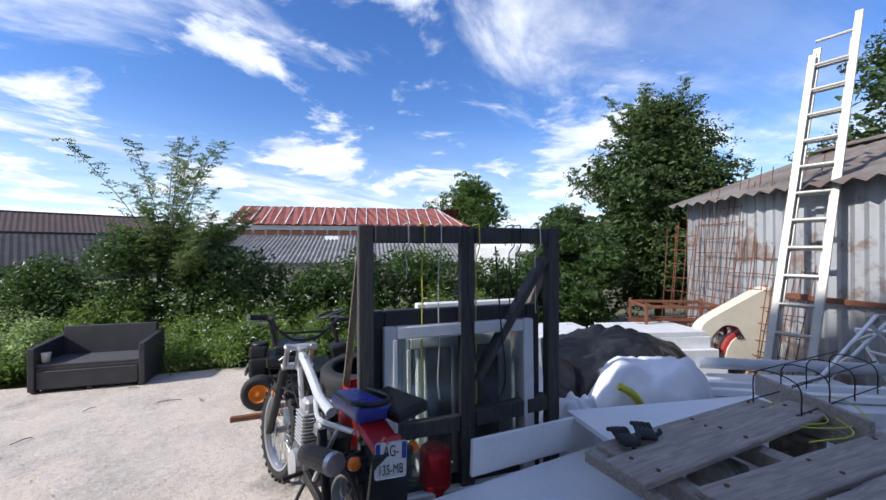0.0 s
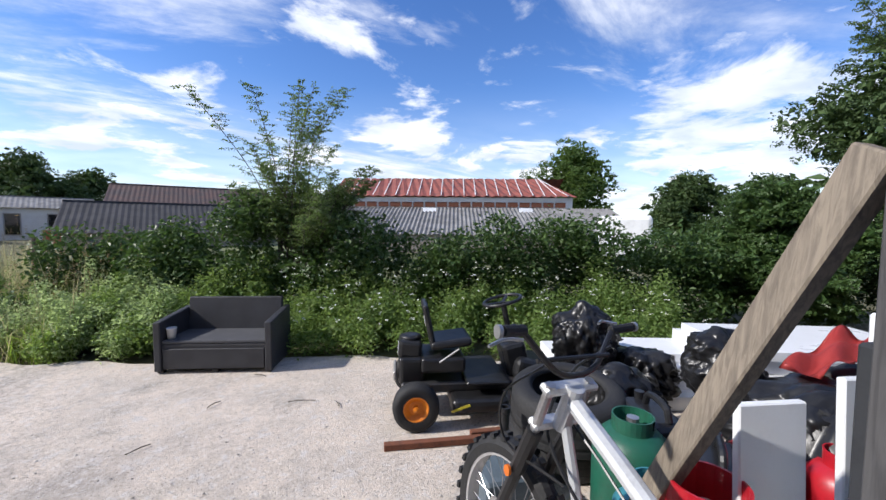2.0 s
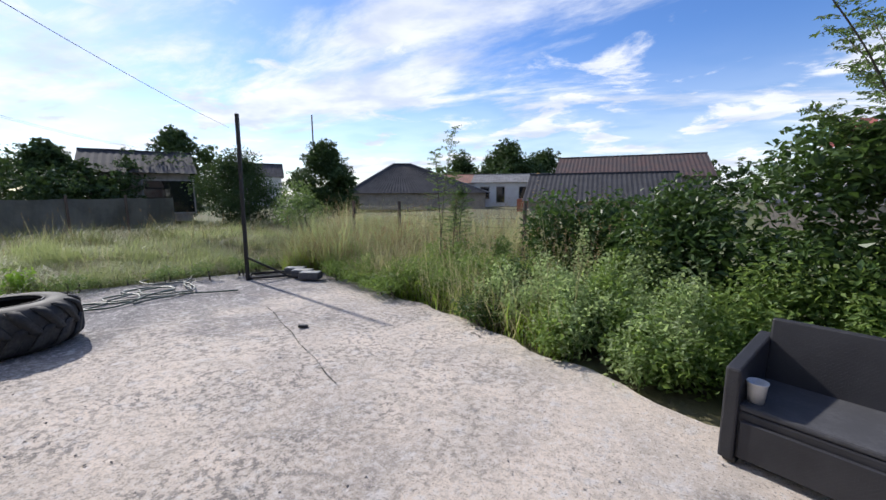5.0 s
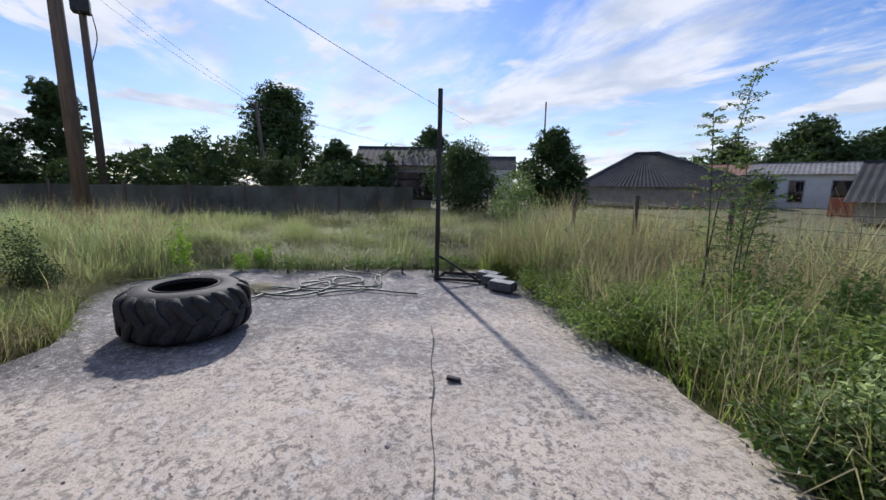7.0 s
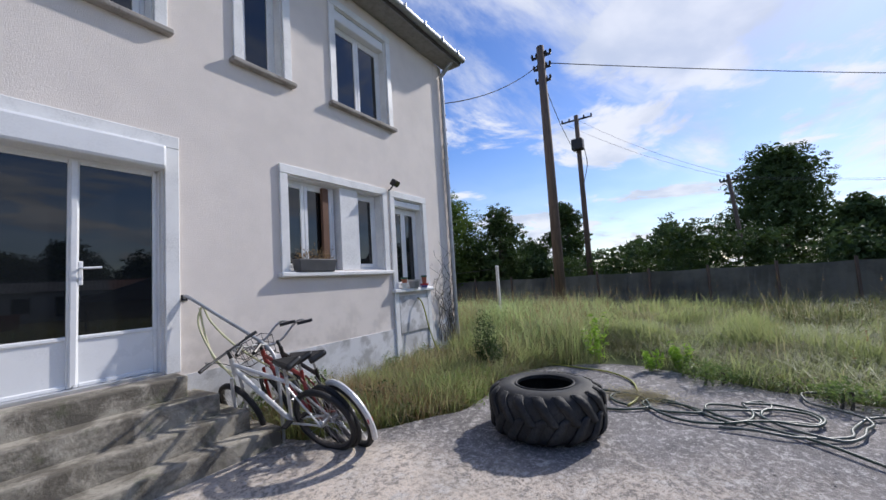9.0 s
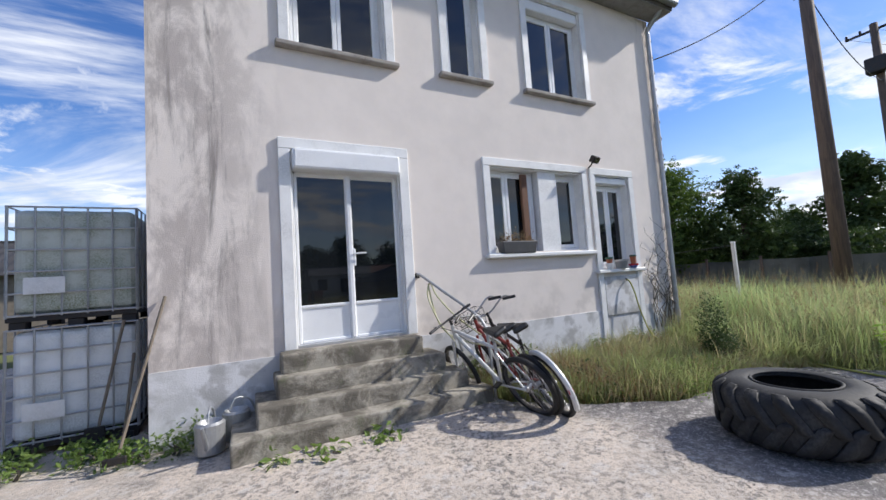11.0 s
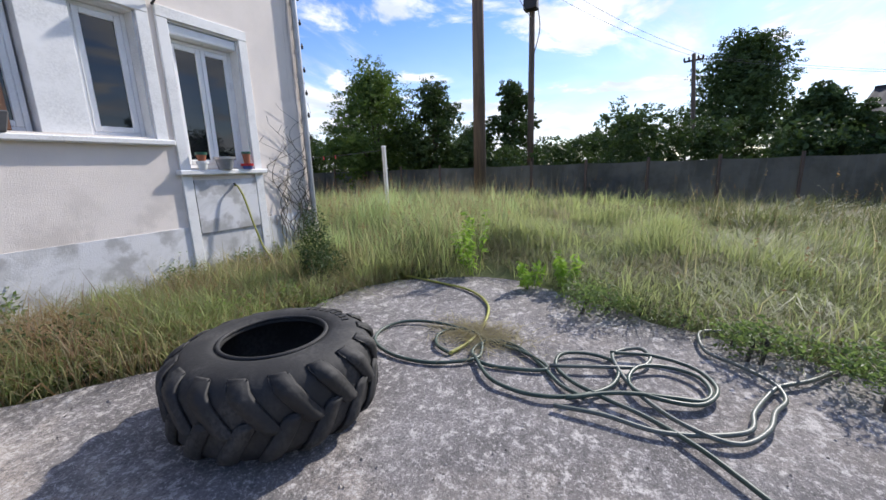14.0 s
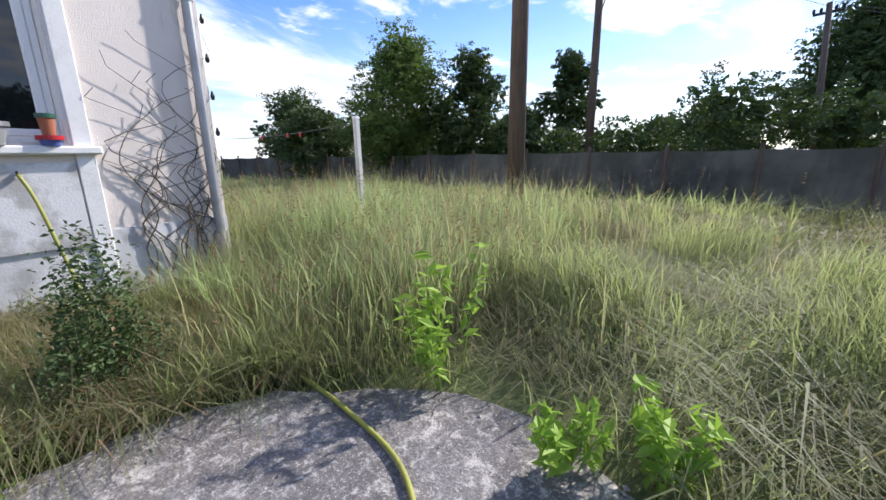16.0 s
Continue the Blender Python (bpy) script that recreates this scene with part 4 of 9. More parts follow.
for x, y, h, w, n, lv, sz, lab in (
        (29.5, 27.0, 9.1, 5.1, 40, 11000, 0.27, "round bright-green tree beside the red-roofed barn"),
        (34.0, 19.0, 5.4, 4.6, 26, 7000, 0.3, "green tree behind the hedge"),
        (25.0, 10.5, 4.0, 3.4, 22, 6000, 0.22, "green tree behind the hedge"),
        (-19.6, -3.6, 5.7, 3.1, 44, 17000, 0.12, "bushy bright-green tree behind the fence"),
        (-20.9, -1.3, 5.0, 2.0, 28, 9000, 0.13, "bushy green tree behind the fence"),
        (-25.5, -1.2, 3.4, 2.4, 26, 9000, 0.15, "dark-green tree behind the fence"),
        (-19.5, -8.6, 3.5, 2.8, 24, 9000, 0.14, "bushy green tree behind the fence"),
        (-26.0, 0.8, 5.8, 1.9, 24, 7000, 0.16, "upright dark-green tree by the transformer pole"),
        (-22.0, -14.0, 4.6, 4.0, 22, 8000, 0.17, "green tree beyond the house")):
    tree("tree", x, y, 0, h, w, n, lv, sz, int(abs(x * 31 + y * 7)), M_FRESH if "bright" in lab else M_TREE, lab, 0.16, 0.16)


def hedgerow(name, pts, h, thick, n, size, material, label, seed, uneven=0.35):
    r = np.random.default_rng(seed)
    blobs = []
    pts = [Vector((*p, 0)) for p in pts]
    for a, b in zip(pts, pts[1:]):
        m = max(2, int((b - a).length / (thick * 0.55)))
        for i in range(m):
            p = a.lerp(b, (i + r.random()) / m)
            hh = h * (1 + uneven * r.uniform(-1, 1))
            for z in (hh * 0.3, hh * 0.72):
                s = thick * r.uniform(0.45, 0.7)
                blobs.append((p.x + r.uniform(-0.25, 0.25) * thick, p.y + r.uniform(-0.25, 0.25) * thick, z, s, s, hh * 0.32))
    return bush(name, blobs, n, size, material, label)


hedgerow("hedge", [(-25, -16), (-23, -4), (-22.5, 4), (-23, 12), (-25, 20)], 2.9, 2.2, 56000, 0.12, M_TREE, "uneven dark hedgerow behind the field fence", 5)
hedgerow("hedge", [(-60, -30), (-62, 10), (-58, 45)], 4.2, 5.0, 24000, 0.4, M_TREE, "far line of dark trees beyond the field", 6)
hedgerow("hedge", [(-30, 62), (-5, 70), (25, 66), (55, 45)], 4.5, 5.0, 22000, 0.4, M_TREE, "far line of dark trees beyond the farm", 8)
hedgerow("hedge", [(34, 22), (42, 8), (44, -10)], 4.5, 4.0, 4000, 0.5, M_TREE, "line of trees beyond the shed", 9)
x, y = polar(144.5, 17)
bush("bush", crown_blobs(x, y, 0.5, 2.8, 2.0, 28, 3), 19000, 0.10, M_TREE, "dense dark-green shrub at the field's edge")
x, y = polar(132.5, 22)
bush("bush", crown_blobs(x, y, 0.5, 3.9, 2.3, 34, 4), 30000, 0.11, M_TREE, "loose tall green shrub beside the field")
x, y = polar(137.0, 13)
bush("bush", crown_blobs(x, y, 0.3, 1.5, 1.3, 8, 14), 3200, 0.09, M_SPRIG, "pale loose shrub at the field's edge")


# ---- hedge behind the yard ----
def hedge():
    r = np.random.default_rng(2)
    line = [(-1.7, 10.0), (-0.6, 9.3), (1.1, 8.35), (2.4, 7.5), (4.0, 6.4), (5.6, 5.6), (7.0, 4.9)]
    blobs = []
    for (ax, ay), (bx, by) in zip(line, line[1:]):
        m = int(math.hypot(bx - ax, by - ay) / 0.32)
        for i in range(m):
            t = (i + r.random()) / m
            x, y = ax + (bx - ax) * t, ay + (by - ay) * t
            top = 1.62 + 0.18 * math.sin(x * 1.7) + r.uniform(-0.15, 0.12) + (0.25 if 0.2 < x < 2.2 else 0)
            for z in (0.35, 0.85, top - 0.38):
                s = r.uniform(0.34, 0.55)
                blobs.append((x + r.uniform(-0.3, 0.3), y + r.uniform(-0.3, 0.3), z, s, s, r.uniform(0.3, 0.42)))
    return bush("hedge", blobs, 52000, 0.085, M_IVY, "dense dark-green ivy and bramble hedge behind the yard")


hedge()


def weeds(name, pts, width, n, hmax, size, material, label, seed):
    """Leafy weeds in a band along a line."""
    r = np.random.default_rng(seed)
    blobs = []
    for (ax, ay), (bx, by) in zip(pts, pts[1:]):
        L = math.hypot(bx - ax, by - ay)
        nx, ny = -(by - ay) / L, (bx - ax) / L
        for i in range(max(4, int(L * abs(width) * 24))):
            t, s = r.random(), r.random()
            h = hmax * (0.3 + 0.7 * s) * r.uniform(0.65, 1.15)
            w = r.uniform(0.10, 0.22)
            blobs.append((ax + (bx - ax) * t + nx * s * width, ay + (by - ay) * t + ny * s * width, h * 0.55, w, w, h * 0.52))
    return bush(name, blobs, n, size, material, label)


weeds("weed", [(-1.5, 7.65), (-0.5, 7.2), (0.4, 6.85), (1.5, 6.12), (2.3, 5.65), (3.8, 4.7), (4.8, 3.8)], 1.4, 76000, 0.95, 0.052, M_WEED, "bright-green nettles and weeds before the hedge", 11)
weeds("weed", [(-3.4, 9.05), (-2.4, 8.45), (-1.4, 7.7)], 0.6, 8000, 0.5, 0.05, M_WEED, "low leafy weeds on the yard's edge", 12)
weeds("weed", [(-2.8, 8.35), (-2.2, 7.95)], 0.8, 3500, 0.55, 0.055, M_IVY, "dark leafy weeds on the yard's edge", 15)


def flowers():
    n = 150
    t, s = RNG.random(n), RNG.random(n)
    x = 0.8 + 4.4 * t
    y = 7.6 - 0.60 * (x + 0.9) + 1.0 * s
    p = np.stack([x, y, 0.35 + 0.6 * s + 0.15 * RNG.random(n)], 1)
    p = np.repeat(p, 5, 0) + RNG.normal(size=(n * 5, 3)) * np.array((0.018, 0.018, 0.006))
    v, f = leaf_arrays(p, 0.022, 2.0, 0.9)
    return tagged(raw("flowers", v, f, M_FLOWER), "small white flower heads among the weeds", "flowers", kind="stuff")


flowers()


def sprig_shrub(name, x, y, base_z, stems, hmin, hmax, spread, seed, label, leaflet=0.042):
    """Long arching shoots with paired leaflets."""
    r = np.random.default_rng(seed)
    root = empty(name, x, y, base_z)
    bm = bmesh.new()
    pts = []
    for k in range(stems):
        a = r.uniform(0, 2 * math.pi)
        h = r.uniform(hmin, hmax)
        s = spread * r.uniform(0.15, 1.0)
        p0 = Vector((r.uniform(-0.25, 0.25), r.uniform(-0.25, 0.25), 0))
        p1 = p0 + Vector((math.cos(a) * s * 0.3, math.sin(a) * s * 0.3, h * 0.5))
        p2 = p0 + Vector((math.cos(a) * s * 0.7, math.sin(a) * s * 0.7, h * 0.82))
        p3 = p0 + Vector((math.cos(a) * s, math.sin(a) * s, h))
        line = curve_pts([p0, p1, p2, p3], 9)
        tube(line, 0.009, 5, bm, taper=0.003)
        for i in range(5, len(line)):
            for j in range(2):
                q = line[i]
                b = r.uniform(0, 2 * math.pi)
                L = 0.30 * (1 - 0.6 * i / len(line)) * r.uniform(0.6, 1.2)
                tip = q + Vector((math.cos(b) * L, math.sin(b) * L, L * r.uniform(-0.1, 0.5)))
                tube([q, q.lerp(tip, 0.5) + Vector((0, 0, 0.02)), tip], 0.0025, 3, bm)
                for m in range(7):
                    c = q.lerp(tip, (m + 1) / 7)
                    for e in (-1, 1):
                        pts.append((c.x + e * 0.022 * math.sin(b) + r.normal() * 0.006, c.y - e * 0.022 * math.cos(b) + r.normal() * 0.006, c.z + r.normal() * 0.008))
    tagged(part("shoot_tangle", bm, M_BARK, root), kind="stuff")
    v, f = leaf_arrays(np.array(pts), leaflet, 0.8, 0.5)
    tagged(raw("foliage", v, f, M_SPRIG, root), kind="stuff")
    return tagged(root, label, "shrub")


sprig_shrub("shrub", 1.25, 8.35, 1.0, 22, 1.0, 2.75, 1.55, 21, "tall feathery green shrub with long arching shoots above the hedge")
sprig_shrub("shrub", 1.45, 8.15, 0.9, 44, 0.6, 1.5, 1.0, 22, "feathery green shrub growing out of the hedge")
sprig_shrub("shrub", 9.4, 3.1, 3.4, 22, 1.0, 1.9, 1.5, 25, "leafy upright shoots at the top of the ash tree", 0.05)
sprig_shrub("shrub", -3.7, 10.4, 0.0, 5, 1.4, 2.6, 0.6, 23, "slender feathery sapling among the tall grass")

tree("tree", 9.5, 3.0, 0, 5.15, 1.95, 70, 34000, 0.085, 77, M_TREE, "leafy green ash tree beside the corrugated shed", 0.12, 0.12)
tree("tree", 7.7, 4.4, 0, 2.15, 1.35, 24, 13000, 0.085, 78, M_IVY, "dense green bush beside the shed", 0.06, 0.1)
tree("tree", 13.0, -1.2, 0, 7.0, 2.6, 24, 7000, 0.12, 79, M_TREE, "sparse tree behind the shed roof", 0.16, 0.35)


M_PALE = leafy("pale_leaf", (0.22, 0.30, 0.13), (0.40, 0.47, 0.26), (0.28, 0.36, 0.17), 0.5, 0.62)
M_LIME = leafy("lime_leaf", (0.22, 0.36, 0.04), (0.36, 0.52, 0.09), (0.26, 0.40, 0.06))
weeds("weed", [(-1.9, 8.3), (-0.6, 7.6)], 0.9, 15000, 0.95, 0.045, M_PALE, "pale silvery-green shrubby weeds beside the hedge", 17)
weeds("weed", [(-4.6, 9.7), (-3.0, 9.0), (-1.9, 8.5)], 1.2, 24000, 0.7, 0.045, M_WEED, "mixed green weeds among the verge grass", 18)


# ---- grass ----
def blades(x, y, z, h, w, bend, lean=None, droop=0.0, wild=0.55):
    """Tapered bent blades, three triangles each."""
    n = len(x)
    a = RNG.uniform(0, 2 * math.pi, n)
    d = np.stack([np.cos(a), np.sin(a)], 1)
    if lean is not None:
        d = d * wild + np.asarray(lean)
        d /= np.linalg.norm(d, axis=1, keepdims=True) + 1e-9
    s = np.stack([-d[:, 1], d[:, 0]], 1) + RNG.normal(size=(n, 2)) * 0.4
    b = np.clip(bend * RNG.uniform(0.3, 1.6, n), 0, 1.3)
    base = np.stack([x, y, z], 1)

    def at(t, lift):
        p = base.copy()
        p[:, :2] += d * (h * b * t * t)[:, None]
        p[:, 2] += h * t * (1 - (droop + (1 - droop) * 0.42 * b) * t) * lift
        return p
    mid, tip = at(0.55, 1.0), at(1.0, 1.0)
    off = np.concatenate([s * w[:, None], np.zeros((n, 1))], 1) * 0.5
    v = np.stack([base - off, base + off, mid - off * 0.8, mid + off * 0.8, tip], 1).reshape(-1, 3)
    k = np.arange(n)[:, None] * 5
    f = np.concatenate([k + np.array(q) for q in ((0, 1, 2), (1, 3, 2), (2, 3, 4))], 0)
    return v, f, tip


def scatter(poly, n, avoid=True, rim=0.05):
    p = np.asarray(poly, float)
    lo, hi = p.min(0), p.max(0)
    q = RNG.uniform(lo, hi, (n, 2))
    keep = inside(q[:, 0], q[:, 1], poly)
    if avoid:
        for a in (0.0, 2.1, 4.2):
            jx, jy = q[:, 0] + rim * math.cos(a) + RNG.normal(size=n) * 0.04, q[:, 1] + rim * math.sin(a) + RNG.normal(size=n) * 0.04
            keep &= ~inside(jx, jy, YARD)
        keep &= ~((q[:, 0] > HX0 - 0.05) & (q[:, 0] < HX1 + 0.05) & (q[:, 1] < HY + 0.06))
    return q[keep]


def field_z(x, y):
    z = gz_np(x, y) - 0.05
    z = z + 0.22 * np.clip((-8.8 - x) / 1.5, 0, 1) * np.clip((x + 19) / 6, 0, 1)
    return z


def clump(q, scale, seed):
    return np.array([noise.noise(Vector((a * scale, b * scale, seed))) for a, b in q])


def grass(name, poly, n, h, w, bend, material, label, lean=None, tuft=0.6, seed=1.0, heads=None, thin=0.0, droop=0.0, swirl=False):
    q = scatter(poly, n, True, 0.22 if droop else 0.03)
    c = clump(q, 1.1, seed)
    keep = c + RNG.uniform(-0.5, 0.5, len(q)) > thin
    q, c = q[keep], c[keep]
    hh = h * np.clip(1 + tuft * c + RNG.normal(size=len(q)) * 0.2, 0.3, 1.8)
    ww = w * RNG.uniform(0.6, 1.4, len(q))
    if swirl:
        a = 0.6 + 2.4 * clump(q, 0.45, seed + 20)
        lean = np.stack([np.cos(a), np.sin(a)], 1) * 1.1
    v, f, tip = blades(q[:, 0], q[:, 1], field_z(q[:, 0], q[:, 1]), hh, ww, bend, lean, droop, 1.15 if swirl else 0.55)
    ob = tagged(raw(name, v, f, material), label, "grass", kind="stuff")
    if heads:
        pick = tip[RNG.random(len(tip)) < heads]
        p = np.repeat(pick, 4, 0) + np.tile(np.array([(0, 0, -0.05), (0.006, 0, -0.02), (-0.006, 0.004, 0.01), (0, 0, 0.04)]), (len(pick), 1))
        v, f = leaf_arrays(p, 0.036, 0.2, 0.35)
        tagged(raw("seed_heads", v, f, M_SEED), "brown seed heads on the tall grass", "grass", kind="stuff")
    return ob


FIELD_NEAR = [(-13.5, -1), (-9.5, 0.5), (-9.5, 2.5), (-8.6, 3.0), (-7.5, 4.0), (-8.0, 10), (-6.0, 12.5), (-13.5, 13)]
FIELD_FAR = [(-18.4, -12), (-10, -10), (-10, 0.4), (-13.5, -0.5), (-13.5, 7.5), (-18.4, 8.2)]
FIELD_NORTH = [(-18.4, 8.0), (-13.4, 7.4), (-9.5, 9.6), (-8.2, 10.6), (-6, 12.8), (-4, 18), (-18.4, 16)]
STRIP = [(-9.4, 2.8), (-4.9, 2.8), (-4.9, 4.0), (-5.6, 4.6), (-6.5, 5.0), (-7.6, 4.9), (-8.7, 5.0), (-9.4, 4.4)]
VERGE = [(-7.6, 10.2), (-6.3, 9.6), (-4.5, 8.9), (-3.2, 8.5), (-2.2, 7.8), (-1.3, 7.6), (-1.2, 9.6), (-2.0, 11.5), (-5, 13), (-7.6, 13)]
TALL = [(-13.4, 1.0), (-9.6, 1.5), (-9.5, 2.6), (-8.7, 3.3), (-8.9, 5.2), (-10.5, 5.6), (-13.4, 5.0)]
BROWN = [(-7.3, 10.0), (-6.3, 9.9), (-5.2, 10.6), (-5.6, 12.4), (-8.4, 12.6)]
grass("grass", FIELD_NEAR, 90000, 0.40, 0.006, 0.7, M_GRASS, "long bent green meadow grass", seed=1.0, tuft=1.0, swirl=True)
grass("grass", FIELD_NEAR, 100000, 0.52, 0.0058, 0.95, M_GRASS, "lodged green meadow grass lying in swaths", seed=11.0, droop=0.72, swirl=True, tuft=0.9)
grass("grass", FIELD_NEAR, 84000, 0.50, 0.0042, 1.0, M_HAY, "long lodged straw-coloured meadow grass", seed=4.0, thin=0.0, droop=0.70, swirl=True, tuft=0.9)
grass("grass", FIELD_NEAR, 3500, 0.75, 0.004, 0.4, M_STRAW, "tall thin seeding grass stalks", seed=9.0, heads=0.3)
grass("grass", TALL, 17000, 0.60, 0.006, 0.55, M_PALE, "pale blue-green tall grass by the house corner", seed=19.0, tuft=0.9, heads=0.08)
grass("grass", TALL, 11000, 0.42, 0.007, 0.6, M_GRASS, "tall upright grass by the house corner", seed=12.0, tuft=0.9)
grass("grass", TALL, 7000, 0.68, 0.0045, 0.5, M_STRAW, "tall pale seeding grass by the house corner", seed=13.0, heads=0.15, tuft=0.8)
grass("grass", FIELD_NORTH, 34000, 0.5, 0.013, 0.8, M_DULL, "dull green meadow grass of the field", seed=22.0, tuft=1.1, swirl=True)
grass("grass", FIELD_NORTH, 50000, 0.6, 0.012, 0.95, M_HAY, "lodged hay-coloured grass of the field", seed=25.0, droop=0.72, swirl=True, tuft=0.9)
grass("grass", FIELD_FAR, 36000, 0.46, 0.016, 0.75, M_GRASS, "long green meadow grass of the field", seed=2.0, tuft=1.1, swirl=True)
grass("grass", FIELD_FAR, 60000, 0.6, 0.013, 0.95, M_HAY, "lodged straw-coloured meadow grass of the field", seed=5.0, droop=0.72, swirl=True, tuft=0.9)
grass("grass", BROWN, 4500, 1.0, 0.005, 0.9, M_SEED, "tall reddish-brown dry grass behind the steel post", seed=14.0, tuft=0.8)
grass("grass", BROWN, 16000, 1.0, 0.006, 0.8, M_GRASS, "tall dark grass behind the steel post", seed=15.0, tuft=0.8)
grass("grass", STRIP, 30000, 0.34, 0.006, 0.6, M_GRASS, "rough green grass along the house wall", seed=6.0)
grass("grass", STRIP, 11000, 0.40, 0.005, 0.9, M_SEED, "dry reddish grass along the house wall", seed=7.0)
grass("grass", VERGE, 44000, 0.48, 0.008, 0.6, M_LUSH, "lush bright-green grass on the yard's edge", seed=8.0)
grass("grass", VERGE, 30000, 0.72, 0.005, 0.7, M_STRAW, "tall dry grass on the yard's edge", seed=3.0)
grass("grass", VERGE, 3500, 0.98, 0.0045, 0.3, M_STRAW, "tall thin seeding grass stalks on the yard's edge", seed=9.5, heads=0.9)


def sprout(x, y, stems, h, reach, size, seed, label):
    """Upright leafy shoots with lance-shaped leaves."""
    r = np.random.default_rng(seed)
    root = empty("leafy_weed", x, y, float(field_z(np.array(x), np.array(y))))
    pts = []
    for k in range(stems):
        a, d, top = r.uniform(0, 2 * math.pi), reach * r.uniform(0.2, 1.0), h * r.uniform(0.55, 1.0)
        line = curve_pts([(d * 0.4 * math.cos(a), d * 0.4 * math.sin(a), 0), (d * 0.7 * math.cos(a), d * 0.7 * math.sin(a), top * 0.5), (d * math.cos(a), d * math.sin(a), top)], 6)
        part("stem", tube(line, 0.005, 5, taper=0.002), M_LIME, root)
        for q in line[3:]:
            for j in range(2):
                b = r.uniform(0, 2 * math.pi)
                pts.append((q.x + 0.4 * size * math.cos(b), q.y + 0.4 * size * math.sin(b), q.z + r.uniform(-0.02, 0.03)))
    v, f = leaf_arrays(np.array(pts), size, 0.9, 0.42)
    tagged(raw("leaves", v, f, M_LIME, root), kind="stuff")
    return tagged(root, label, "weed", group="lime-green weeds at the yard's end")


sprout(-9.2, 5.6, 8, 0.80, 0.26, 0.10, 31, "tall lime-green leafy weed among the grass")
sprout(-9.0, 6.35, 7, 0.36, 0.18, 0.09, 34, "low lime-green leafy weed at the concrete's edge")
sprout(-9.08, 6.72, 8, 0.40, 0.20, 0.10, 35, "low lime-green leafy weed at the concrete's edge")
weeds("weed", [(-7.95, 4.55), (-8.35, 4.35)], 0.35, 4200, 0.78, 0.032, M_TREE, "dark-green thistles beside the house corner", 32)
weeds("weed", [(-8.95, 6.85), (-8.5, 7.75), (-8.05, 8.9), (-7.5, 9.9)], -0.4, 4500, 0.26, 0.036, M_SPRIG, "low leafy weeds under the lodged grass", 43)
weeds("weed", [(-4.8, 3.0), (-5.9, 3.02)], 0.5, 3800, 0.72, 0.04, M_SPRIG, "tall leafy weeds behind the bicycles", 44)
weeds("weed", [(-5.2, 3.6), (-6.0, 4.3)], 0.5, 1500, 0.35, 0.04, M_TREE, "low leafy weeds under the bicycles", 33)
weeds("weed", [(-6.9, 2.95), (-8.7, 3.05)], 0.45, 5200, 0.62, 0.035, M_SPRIG, "leafy green weeds against the house wall", 36)
weeds("weed", [(-6.2, 9.85), (-4.7, 9.15), (-3.3, 8.5)], 0.7, 12000, 0.45, 0.04, M_WEED, "low leafy weeds along the concrete's edge", 37)
BEYOND = [(-9.5, 13.2), (-5.0, 12.4), (-0.6, 11.2), (0.2, 12.6), (-5.0, 15.5), (-9.5, 16.5)]
grass("grass", BEYOND, 30000, 0.95, 0.010, 0.5, M_GRASS, "tall rank grass behind the wire fence", seed=16.0, tuft=0.7)
grass("grass", BEYOND, 24000, 1.1, 0.007, 0.6, M_STRAW, "tall dry grass behind the wire fence", seed=17.0, tuft=0.7, heads=0.15)
grass("grass", STRIP, 9000, 0.42, 0.004, 0.9, M_STRAW, "pale dry grass along the house wall", seed=18.0)
weeds("weed", [(-5.3, 3.9), (-6.6, 4.75), (-7.6, 4.75)], 0.6, 5000, 0.3, 0.03, M_WEED, "low green weeds at the yard's edge by the bicycles", 38)
weeds("weed", [(-2.7, 8.45), (-1.5, 7.65), (-0.6, 7.2)], 0.55, 15000, 0.78, 0.042, M_PALE, "pale silvery-green leafy weeds beside the sofa", 39)


